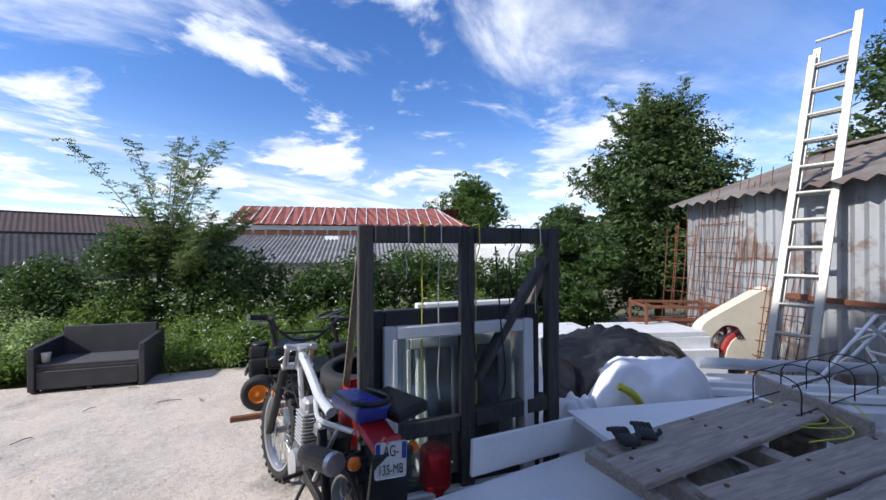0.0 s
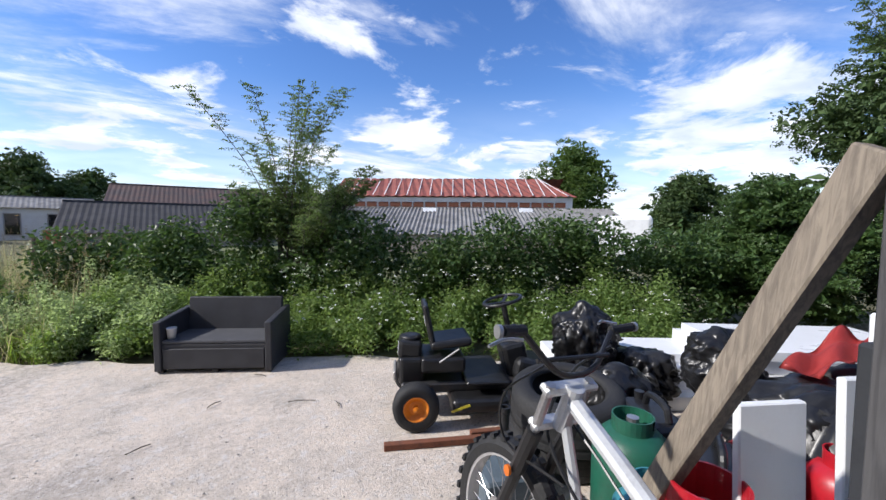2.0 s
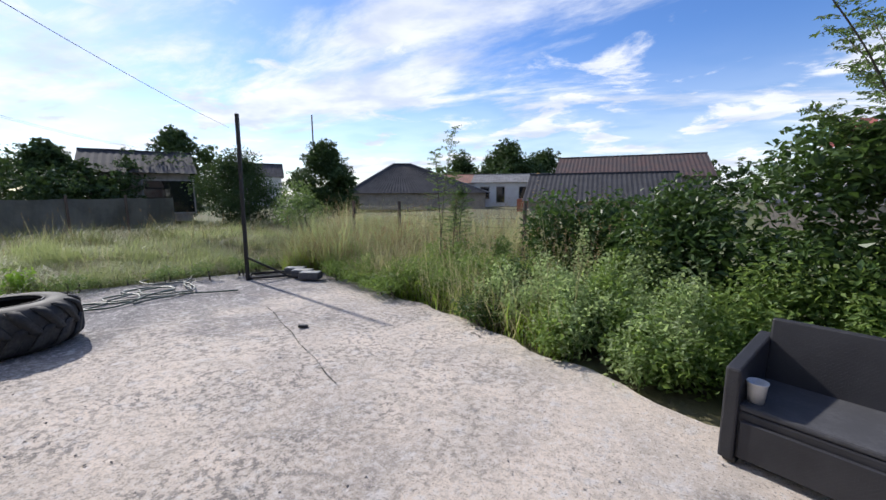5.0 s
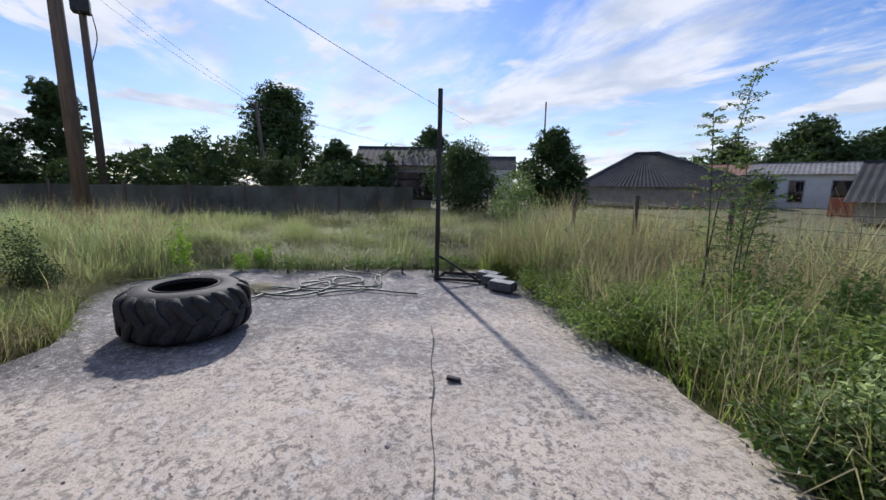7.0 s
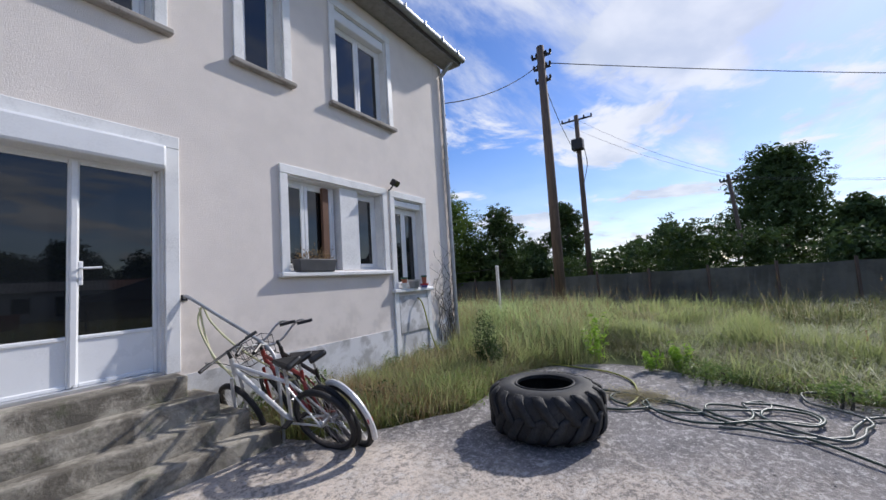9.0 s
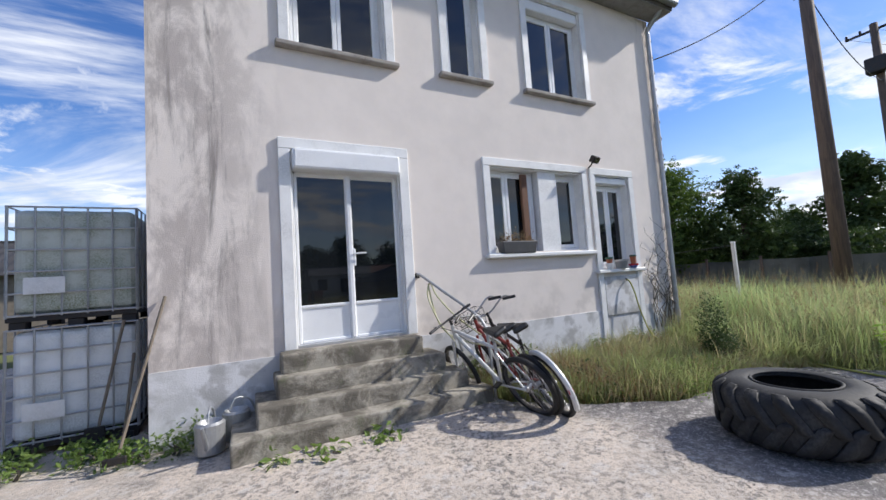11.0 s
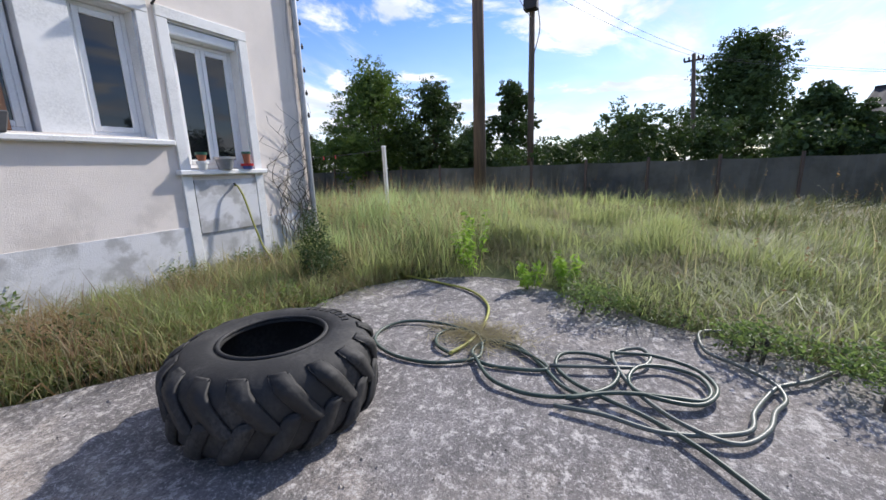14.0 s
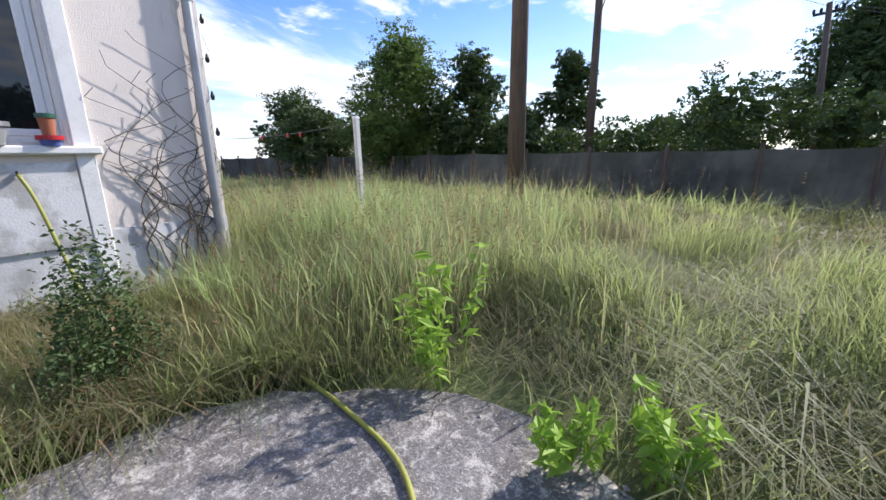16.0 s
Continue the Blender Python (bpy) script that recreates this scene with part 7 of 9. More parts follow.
    part("front_reflector", lathe([(0, 0), (0.02, 0), (0.02, 0.01), (0, 0.01)], 12, m=Matrix.Translation((-0.14, 1.22, 0.66)) @ pose(0, 0, 0, 0, -90, 0)), bpy.data.materials["orange_lens"], root)
    return tagged(root, "stripped trail motorbike with blue tail leaning by the rack", "motorbike")


motorbike()


def mower():
    """A black ride-on mower. Own axes: y forward."""
    root = empty("ride_on_mower", 1.543, 4.619, 0.0, -114.5)
    root.scale = (0.94, 0.94, 0.94)
    m_or = plain("orange_rim", (0.75, 0.22, 0.01), (0.6, 0.17, 0.01), 0.4)
    def fat(at, R, w, nm):
        m = Matrix.Translation(at) @ pose(0, 0, 0, 0, 90, 0)
        wv = part(nm, lathe([(R * 0.5, -w * 0.4), (R * 0.8, -w * 0.5), (R * 0.96, -w * 0.4), (R, 0), (R * 0.96, w * 0.4), (R * 0.8, w * 0.5), (R * 0.5, w * 0.4)], 32, m=m), M_RUBBER, root, smooth=True)
        part("rim", lathe([(0, -w * 0.25), (R * 0.3, -w * 0.22), (R * 0.5, -w * 0.42), (R * 0.54, -w * 0.42), (R * 0.54, w * 0.42), (R * 0.5, w * 0.42), (R * 0.3, w * 0.22), (0, w * 0.25)], 24, m=m), m_or, wv, "orange steel rim")
        part("hub_cap", lathe([(0, -w * 0.5), (R * 0.12, -w * 0.45), (R * 0.14, w * 0.45), (0, w * 0.5)], 12, m=m), m_or, wv)
    for s in (-1, 1):
        fat((s * 0.36, 0.0, 0.19), 0.19, 0.15, "wheel")
        fat((s * 0.34, 1.02, 0.15), 0.15, 0.12, "wheel")
    part("chassis", box(0.42, 1.2, 0.09, (0, 0.48, 0.27), bevel=0.02), M_DARKIRON, root)
    part("cutting_deck", box(0.78, 0.48, 0.13, (0, 0.53, 0.17), bevel=0.05, seg=3), M_BLACKPL, root)
    part("engine", box(0.34, 0.22, 0.24, (0, -0.03, 0.40), bevel=0.04, seg=3), M_BLACKPL, root)
    part("engine_cowl", box(0.27, 0.20, 0.15, (0, -0.04, 0.575), pose(0, 0, 0, -6, 0, 0), 0.03, seg=2), M_BLACKPL, root)
    part("engine_cap", lathe([(0, 0.03), (0.07, 0.03), (0.09, 0.02), (0.10, 0.0), (0, 0.0)], 20, m=Matrix.Translation((0, -0.03, 0.65))), M_BLACKPL, root, smooth=True)
    for k in range(4):
        part("white_mark", box(0.07, 0.004, 0.008, (0.05 - 0.012 * k, -0.146 + 0.002 * k, 0.53 + k * 0.026)), M_WHITE, root)
    part("rear_bumper", box(0.30, 0.03, 0.08, (0, -0.17, 0.36), bevel=0.01), plain("dull_steel", (0.35, 0.34, 0.32), None, 0.5, 0.5), root)
    part("fender", box(0.44, 0.38, 0.13, (0, 0.24, 0.46), bevel=0.03, seg=3), M_BLACKPL, root)
    part("seat", box(0.38, 0.36, 0.075, (0, 0.31, 0.63), pose(0, 0, 0, 6, 0, 0), 0.035, seg=3), M_BLACKPL, root, "black moulded seat")
    part("backrest", box(0.34, 0.05, 0.36, (0, 0.12, 0.79), pose(0, 0, 0, 12, 0, 0), 0.024, seg=3), M_BLACKPL, root)
    part("foot_rest", box(0.66, 0.36, 0.03, (0, 0.60, 0.34), bevel=0.01), M_BLACKPL, root)
    part("dash_column", box(0.26, 0.22, 0.30, (0, 0.90, 0.46), pose(0, 0, 0, 14, 0, 0), 0.04, seg=2), M_BLACKPL, root)
    part("steering_column", tube([(0, 0.88, 0.56), (0, 0.80, 0.95)], 0.026, 10), M_BLACKPL, root)
    m = Matrix.Translation((0, 0.79, 0.97)) @ pose(0, 0, 0, 14, 0, 0)
    sw = part("steering_wheel", tube([m @ Vector((0.17 * math.cos(a), 0.17 * math.sin(a), 0.0)) for a in np.linspace(0, 2 * math.pi, 28, endpoint=False)], 0.015, 8, closed=True), M_BLACKPL, root, smooth=True)
    for a in (0.5, 2.6, 4.7):
        part("spoke", beam(m @ Vector((0, 0, -0.02)), m @ Vector((0.165 * math.cos(a), 0.165 * math.sin(a), 0)), 0.03, 0.012), M_BLACKPL, sw)
    part("front_hood", box(0.42, 0.40, 0.20, (0, 1.06, 0.36), pose(0, 0, 0, -14, 0, 0), 0.06, seg=3), M_BLACKPL, root)
    part("lever", tube([(0.24, 0.2, 0.5), (0.27, 0.36, 0.62)], 0.008, 6), M_STEEL, root)
    part("deck_label", box(0.004, 0.16, 0.02, (0.392, 0.36, 0.17), pose(0, 0, 0, 18, 0, 0)), plain("yellow_label", (0.7, 0.6, 0.05), None, 0.5), root, "yellow warning strip")
    part("seat_label", box(0.07, 0.003, 0.08, (0.02, 0.09, 0.80), pose(0, 0, 0, 10, 0, 0)), M_WHITE, root, "pale warning label")
    return tagged(root, "black ride-on mower with orange wheel rims", "mower")


mower()


M_DARKRIM = plain("dull_dark_rim", (0.09, 0.09, 0.095), (0.16, 0.14, 0.12), 0.45, 0.6)


def bicycle(x, y, z, turn, lean, m_frame, label, basket=False, fender=None, bar="flat", grp="bicycles by the steps"):
    """A bicycle; own axes: y forward, rear axle at the origin's y."""
    root = empty("bicycle", x, y, z, turn, (0, lean))
    wheel(root, (0, 0, 0.325), 0.325, 0.05, 90, 20, 0, M_DARKRIM)
    wheel(root, (0, 1.02, 0.325), 0.325, 0.05, 82, 20, 0, M_DARKRIM)
    t = [((0, 0.40, 0.28), (0, 0.24, 0.78), 0.016), ((0, 0.85, 0.82), (0, 0.40, 0.28), 0.022), ((0, 0.84, 0.88), (0, 0.27, 0.72), 0.018), ((0, 0.83, 0.95), (0, 0.88, 0.76), 0.02)]
    for a, b, r in t:
        part("frame_tube", tube([a, b], r, 10), m_frame, root)
    for s in (-1, 1):
        part("seat_stay", tube([(s * 0.06, 0, 0.325), (s * 0.025, 0.26, 0.70)], 0.009, 8), m_frame, root)
        part("chain_stay", tube([(s * 0.06, 0, 0.325), (s * 0.03, 0.40, 0.28)], 0.010, 8), m_frame, root)
        part("fork_blade", tube(curve_pts([(s * 0.055, 1.02, 0.325), (s * 0.055, 0.94, 0.58), (s * 0.04, 0.88, 0.76)], 4), 0.016, 8), m_frame, root)
        part("crank", beam((s * 0.08, 0.40, 0.28), (s * 0.09, 0.40 + s * 0.12, 0.28 - s * 0.10), 0.014, 0.02), M_STEEL, root)
        part("pedal", box(0.09, 0.06, 0.022, (s * 0.14, 0.40 + s * 0.12, 0.28 - s * 0.10), bevel=0.004), M_BLACKPL, root)
    part("chainring", lathe([(0.05, -0.003), (0.085, -0.003), (0.085, 0.003), (0.05, 0.003)], 24, m=Matrix.Translation((0.06, 0.40, 0.28)) @ pose(0, 0, 0, 0, 90, 0)), M_STEEL, root)
    part("seat_post", tube([(0, 0.25, 0.76), (0, 0.22, 0.90)], 0.013, 8), M_STEEL, root)
    bm = box(0.14, 0.26, 0.06, (0, 0.20, 0.92), bevel=0.025, seg=2)
    for v in bm.verts:
        v.co.x *= 1.25 - 1.3 * max(0, (v.co.y - 0.12) / 0.21)
    part("saddle", bm, M_BLACKPL, root)
    if bar == "flat":
        part("handlebar", tube(curve_pts([(-0.30, 0.80, 1.03), (-0.1, 0.83, 1.02), (0.1, 0.83, 1.02), (0.30, 0.80, 1.03)], 4), 0.012, 8), M_BLACKPL, root)
    else:
        part("handlebar", tube(curve_pts([(-0.28, 0.62, 1.10), (-0.24, 0.78, 1.12), (-0.06, 0.84, 1.02), (0.06, 0.84, 1.02), (0.24, 0.78, 1.12), (0.28, 0.62, 1.10)], 5), 0.011, 8), M_STEEL, root)
    for s in (-1, 1):
        part("grip", tube([(s * 0.31, 0.80 if bar == "flat" else 0.60, 1.03 if bar == "flat" else 1.10), (s * 0.20, 0.815 if bar == "flat" else 0.70, 1.03 if bar == "flat" else 1.115)], 0.017, 8), M_BLACKPL, root)
    part("stem", tube([(0, 0.83, 0.95), (0, 0.835, 1.03)], 0.016, 8), M_BLACKPL, root)
    if fender:
        part("mudguard", tube([(0, 0.345 * math.cos(a), 0.325 + 0.345 * math.sin(a)) for a in np.linspace(1.2, 3.6, 14)], 0.026, 8), fender, root)
        part("rear_reflector", box(0.05, 0.02, 0.05, (0, -0.35, 0.36), bevel=0.006), M_RED, root)
    if basket:
        b = bmesh.new()
        for zz, k in ((1.02, 1.0), (0.93, 0.93), (0.84, 0.86)):
            tube([(0.17 * k * sx, 1.0 + 0.12 * k * sy, zz) for sx, sy in ((-1, -1), (1, -1), (1, 1), (-1, 1))], 0.005, 5, b, closed=True)
        for i in range(7):
            q = -1 + 2 * i / 6
            for sy in (-1, 1):
                tube([(0.17 * q, 1.0 + 0.12 * sy, 1.02), (0.146 * q, 1.0 + 0.103 * sy, 0.84)], 0.003, 4, b)
        part("basket", b, M_DARKIRON, root, "dark wire front basket")
    part("cable", tube(curve_pts([(-0.2, 0.85, 1.03), (-0.12, 0.98, 0.98), (0.02, 0.92, 0.85), (0.0, 0.6, 0.72)], 5), 0.004, 5), M_BLACKPL, root)
    return tagged(root, label, "bicycle", group=grp)


M_BWHITE = plain("white_bike_paint", (0.66, 0.66, 0.65), (0.5, 0.5, 0.5), 0.35, 0.1)
M_BRED = plain("red_bike_paint", (0.26, 0.03, 0.025), (0.17, 0.03, 0.03), 0.4)
bicycle(-4.96, 4.14, 0.03, 189.0, -24, M_BWHITE, "white mountain bike leaning against the handrail")
bicycle(-5.06, 4.18, 0.03, 174.0, -22, M_BRED, "rusty red bicycle leaning against the white one", basket=True, bar="city")
bicycle(-5.12, 4.30, 0.03, 169.0, -22, M_DARKIRON, "old dark bicycle with a white mudguard", fender=M_BWHITE, bar="city")


# ---- boards, planks and scrap by the shed ----
M_BOARD = plain("white_foam_board", (0.84, 0.86, 0.88), (0.76, 0.78, 0.80), 0.5, scale=2, bump=0.05)
M_CREAM = plain("cream_fibreglass", (0.70, 0.64, 0.52), (0.58, 0.52, 0.42), 0.45, scale=3, bump=0.1)


def at_view(px, py, d):
    """A place d metres ahead of the first standpoint, by its sideways and upward slopes."""
    return FW * d + RT * (d * px) + Vector((0, 0, 1.67 + d * py))


def board(corners, z, t, label):
    ob = part("board", slab(corners, z - t, z), M_BOARD)
    return tagged(ob, label, "board", group="white boards")


board([(1.28, 1.46), (2.55, 1.10), (2.3, 0.15), (1.02, 0.5)], 0.42, 0.04, "large smooth white board lying under the planks")
board([(2.34, 1.29), (3.60, 0.47), (3.35, 0.05), (2.13, 0.90)], 0.62, 0.03, "white board lying on the pile")
tagged(part("board", beam((1.56, 1.43, 0.54), (2.46, 1.19, 0.50), 0.025, 0.20), M_BOARD), "white board standing on edge before the rack", "board", group="white boards")


def plank_deck():
    """Grey planks nailed on bearers, resting on trestles of blocks."""
    root = empty("plank_platform", 1.85, 0.885, 0.0, math.degrees(math.atan2(-0.318, 0.948)))
    r = random.Random(9)
    y = 0.0
    for i, (w, x0, x1, turn, lift) in enumerate(((0.15, 0.02, 1.42, 0.5, 0.0), (0.21, -0.10, 1.50, 1.2, 0.026), (0.20, 0.10, 1.46, -4.5, 0.0), (0.21, 0.12, 1.5, -5.0, 0.002), (0.19, 0.16, 1.62, -4.0, 0.004), (0.20, 0.2, 1.7, -5.0, 0.0))):
        gap = (0.012, 0.055, 0.03, 0.045, 0.025, 0.02)[i]
        bm = box(x1 - x0, w, 0.03, ((x1 - x0) / 2, 0, 0), bevel=0.005)
        for v in bm.verts:
            v.co.z += 0.006 * noise.noise(Vector((v.co.x * 2, v.co.y * 3, i * 3.1)))
            v.co.y += 0.012 * noise.noise(Vector((v.co.x * 1.5, i * 1.7, 0)))
        pl = part("plank", bm, M_PLANK, root)
        pl.matrix_basis = pose(x0, y - w / 2, 0.698 + lift, 0.8 * (-1) ** i, 0, turn)
        for x in (0.13, (x1 - x0) * 0.5, x1 - x0 - 0.13):
            for e in (-0.28, 0.28):
                part("nail", lathe([(0, 0.020), (0.010, 0.020), (0.010, 0.012), (0, 0.012)], 8, m=Matrix.Translation((x + r.uniform(-0.01, 0.01), w * e, 0))), M_RUST, pl)
        y -= w + gap
    part("end_board", box(0.035, 1.15, 0.05, (-0.02, -0.56, 0.655), bevel=0.004), M_PLANK, root)
    part("end_board", box(0.03, 0.75, 0.14, (1.50, -0.22, 0.73), pose(0, 0, 0, 0, 0, -26), 0.004), M_PLANK, root)
    for x in (0.14, 0.78, 1.42):
        part("bearer", box(0.09, 1.2, 0.08, (x, -0.60, 0.642), bevel=0.004), M_PLANK, root)
    for x in (0.62, 1.40):
        for yy in (-0.22, -1.1):
            part("support_block", box(0.2, 0.2, 0.60, (x, yy, 0.30), bevel=0.01), M_STEP, root)
    return tagged(root, "platform of weathered grey planks on blocks", "platform")


plank_deck()


def gloves():
    for i, (dx, dy, a) in enumerate(((0, 0, 20), (0.10, 0.02, 5))):
        bm = bmesh.new()
        box(0.09, 0.10, 0.03, (0, 0, 0.015), bevel=0.014, bm=bm, seg=2)
        for k in range(4):
            tube(curve_pts([(-0.033 + 0.022 * k, 0.04, 0.016), (-0.036 + 0.024 * k, 0.08, 0.028), (-0.038 + 0.025 * k, 0.125 - 0.006 * abs(k - 1.5), 0.014)], 3), 0.011, 7, bm)
        tube(curve_pts([(0.042, -0.01, 0.016), (0.07, 0.02, 0.018), (0.078, 0.055, 0.014)], 3), 0.011, 7, bm)
        ob = part("work_glove", bm, plain("black_glove", (0.02, 0.022, 0.026), (0.035, 0.036, 0.04), 0.8, bump=0.5), smooth=True)
        ob.matrix_basis = pose(1.93 + dx * 1.3, 0.75 - dy * 2, 0.742, 0, 0, a - 60)
        tagged(ob, "black work glove lying on the planks", "glove", group="work gloves")


gloves()
yr = curve_pts([(2.7, 0.35, 0.73), (2.95, 0.1, 0.735), (3.2, 0.2, 0.73), (3.05, 0.35, 0.735), (2.8, 0.2, 0.73), (3.1, -0.05, 0.735), (3.5, 0.05, 0.73), (3.3, 0.2, 0.74), (2.9, 0.0, 0.735), (2.6, 0.15, 0.73)], 7)
tagged(part("string", tube(yr, 0.004, 5), M_YELROPE, smooth=True), "thin yellow string tangled on the planks", "string")


def wire_cage():
    """A bent wire frame on the planks."""
    root = empty("wire_basket", 2.95, 0.20, 0.73, -20)
    for i in range(4):
        part("hoop", tube(curve_pts([(0.3 * i, 0, 0), (0.3 * i, 0.02, 0.18), (0.3 * i, 0.22, 0.20), (0.3 * i, 0.24, 0.0)], 4), 0.004, 5), M_DARKIRON, root)
    for y, z in ((0.0, 0.02), (0.02, 0.18), (0.22, 0.2), (0.24, 0.02)):
        part("wire", tube([(-0.05, y, z), (1.0, y + 0.02, z + 0.01)], 0.004, 5), M_DARKIRON, root)
    return tagged(root, "bent dark wire basket lying on the planks", "basket")


wire_cage()


def draped(name, x, y, turn, rx, ry, h, material, label, seed, fold=0.12, cat="tarpaulin", crease=0.0):
    """A cover over a heap, with folds running down it."""
    bm = bmesh.new()
    n, m = 120, 26
    rings = []
    for j in range(m + 1):
        t = j / m
        ring = []
        for i in range(n):
            a = 2 * math.pi * i / n
            k = math.cos(t * math.pi / 2) ** 0.55
            f = 1 + fold * noise.noise(Vector((math.cos(a) * 2.6 + seed, math.sin(a) * 2.6, t * 1.2))) * (1.1 - t * 0.6) + 0.5 * fold * noise.noise(Vector((math.cos(a) * 7, math.sin(a) * 7, seed + t)))
            z = h * math.sin(t * math.pi / 2) ** 0.8 * (1 + 0.25 * noise.noise(Vector((math.cos(a) * 1.5 * k, math.sin(a) * 1.5 * k, seed)))) + 0.05 * noise.noise(Vector((math.cos(a) * 5 * k, math.sin(a) * 5 * k, seed))) + crease * abs(noise.noise(Vector((math.cos(a) * 9 * k + seed, math.sin(a) * 9 * k, t * 2))))
            ring.append(bm.verts.new((rx * k * f * math.cos(a), ry * k * f * math.sin(a), max(0.0, z))))
        rings.append(ring)
    for u, v in zip(rings, rings[1:]):
        for i in range(n):
            bm.faces.new((u[i], u[(i + 1) % n], v[(i + 1) % n], v[i]))
    bm.faces.new(rings[-1])
    bmesh.ops.remove_doubles(bm, verts=bm.verts, dist=1e-4)
    ob = part(name, bm, material, smooth=True)
    ob.matrix_basis = pose(x, y, 0, 0, 0, turn)
    return tagged(ob, label, cat)


draped("tarpaulin", 4.15, 1.95, -40, 1.15, 0.65, 0.70, M_BAG, "creased black tarpaulin over a heap", 3.0, 0.22, crease=0.05)
draped("tarpaulin", 3.15, 2.25, -40, 0.7, 0.5, 0.64, M_BAG, "black tarpaulin over a low heap behind the rack", 8.0, 0.2)
M_SACK = plain("white_sack_film", (0.82, 0.83, 0.86), (0.74, 0.76, 0.80), 0.35, scale=4, bump=0.2)
draped("sack", 3.42, 1.15, -38, 0.56, 0.40, 0.74, M_SACK, "large white plastic sack bulging on the pile", 5.0, 0.10, "sack")
draped("sack", 2.80, 1.52, -30, 0.28, 0.22, 0.50, M_SACK, "small white plastic sack beside the rack", 6.0, 0.12, "sack")
tagged(part("strap", tube(curve_pts([(2.93, 1.20, 0.66), (3.0, 1.12, 0.60), (3.06, 1.08, 0.50)], 4), 0.028, 8), M_YELROPE), "bright yellow strap on the white sack", "strap")


def cream_panel():
    """A curled cream fibreglass panel with a red edge, lying among the scrap."""
    D = 5.0
    o = at_view(0.80, 0.0, D)
    root = new("fibreglass_panel")
    root.matrix_basis = Matrix.Translation((o.x, o.y, -0.25)) @ Matrix((RT, FW, Vector((0, 0, 1)))).transposed().to_4x4() @ Matrix.Scale(1.15, 4)
    pts = [(-0.66, 0.74), (-0.58, 0.88), (-0.27, 1.06), (0.12, 1.26), (0.17, 1.20), (0.19, 1.0), (0.31, 0.68), (0.46, 0.42), (0.54, 0.30), (0.40, 0.24), (-0.02, 0.24), (-0.08, 0.34), (-0.18, 0.42), (-0.30, 0.42), (-0.36, 0.52),
           (-0.30, 0.66), (-0.20, 0.74), (-0.24, 0.82), (-0.38, 0.84), (-0.50, 0.74), (-0.56, 0.64), (-0.62, 0.64)]
    sm = curve_pts([(x, z, 0) for x, z in pts + pts[:1]], 4)[:-1]
    bm = slab([(p.x, p.y) for p in sm], -0.08, 0.08, m=pose(0, 0, 0, 90, 0, 0))
    part("shell", bm, M_CREAM, root)
    red = curve_pts([(0.12, 0, 1.26), (0.17, 0, 1.20), (0.19, 0, 1.0), (0.31, 0, 0.68), (0.46, 0, 0.42), (0.54, 0, 0.30)], 5)
    part("red_edge", tube(red, 0.05, 8), plain("dark_red_gelcoat", (0.30, 0.03, 0.03), None, 0.45), root, "dark red rounded edge")
    curl = curve_pts([(-0.50, -0.02, 0.74), (-0.38, -0.02, 0.85), (-0.24, -0.02, 0.83), (-0.20, -0.02, 0.74), (-0.30, -0.02, 0.66), (-0.36, -0.02, 0.52)], 5)
    part("red_edge", tube(curl, 0.045, 8), bpy.data.materials["dark_red_gelcoat"], root)
    for i in range(3):
        part("grille_bar", tube([(-0.30 + 0.03 * i, -0.09, 0.80), (-0.24 + 0.03 * i, -0.09, 0.70)], 0.008, 6), M_DARKIRON, root)
    part("prop", box(0.5, 0.3, 0.14, (0.15, 0.1, 0.29), bevel=0.01), M_PLANK, root)
    return tagged(root, "curled cream fibreglass panel with dark red edges", "panel")


cream_panel()
pipe_a, pipe_b = Vector((4.30, 1.02, 0.60)), Vector((5.35, -0.45, 0.62))
tagged(part("pipe", tube([pipe_a, pipe_b], 0.052, 16), plain("grey_pvc_pipe", (0.48, 0.50, 0.53), (0.38, 0.40, 0.43), 0.4)), "long grey plastic pipe resting on the pile", "pipe")
for k, (a, b) in enumerate((((3.75, 1.2, 0.50), (4.9, -0.3, 0.52)), ((3.9, 1.2, 0.46), (5.0, -0.2, 0.46)), ((3.65, 1.05, 0.50), (4.6, -0.2, 0.50)))):
    tagged(part("gutter_length", beam(a, b, 0.07, 0.05), M_PVC), "white plastic gutter length on the pile", "gutter", group="gutter lengths")
sheet_pile("scrap_pile", 4.4, 0.5, 0.0, -52, [(1.7, 1.1, 0.2), (1.6, 1.0, 0.15), (1.5, 0.9, 0.10)], "low pile of grey boards under the pipes", M_OLDPVC)


def junk_frame(x, y, z, turn, label):
    """White tube frames thrown together."""
    root = empty("tube_frame", x, y, z, turn)
    for a, b in (((-0.4, 0, 0), (0.1, 0.1, 0.62)), ((-0.15, 0.25, 0), (0.35, 0.3, 0.6)), ((-0.28, 0.02, 0.15), (0.0, 0.27, 0.2)), ((-0.1, 0.06, 0.38), (0.18, 0.29, 0.42)), ((0.45, 0, 0), (0.05, 0.1, 0.55)), ((0.1, 0.1, 0.62), (0.35, 0.3, 0.6))):
        part("tube", tube([a, b], 0.016, 8), M_ALU, root)
    part("foot", box(0.08, 0.08, 0.03, (-0.4, 0, 0.0), bevel=0.005), M_BLACKPL, root)
    return tagged(root, label, "frame")


junk_frame(4.95, -0.10, 0.47, -60, "bent white tube frame on the scrap pile")
junk_frame(5.35, -0.45, 0.30, 30, "white tube frame leaning on scrap")


M_LADDER = plain("weathered_aluminium", (0.50, 0.48, 0.43), (0.38, 0.36, 0.32), 0.5, 0.35, scale=3, bump=0.05)


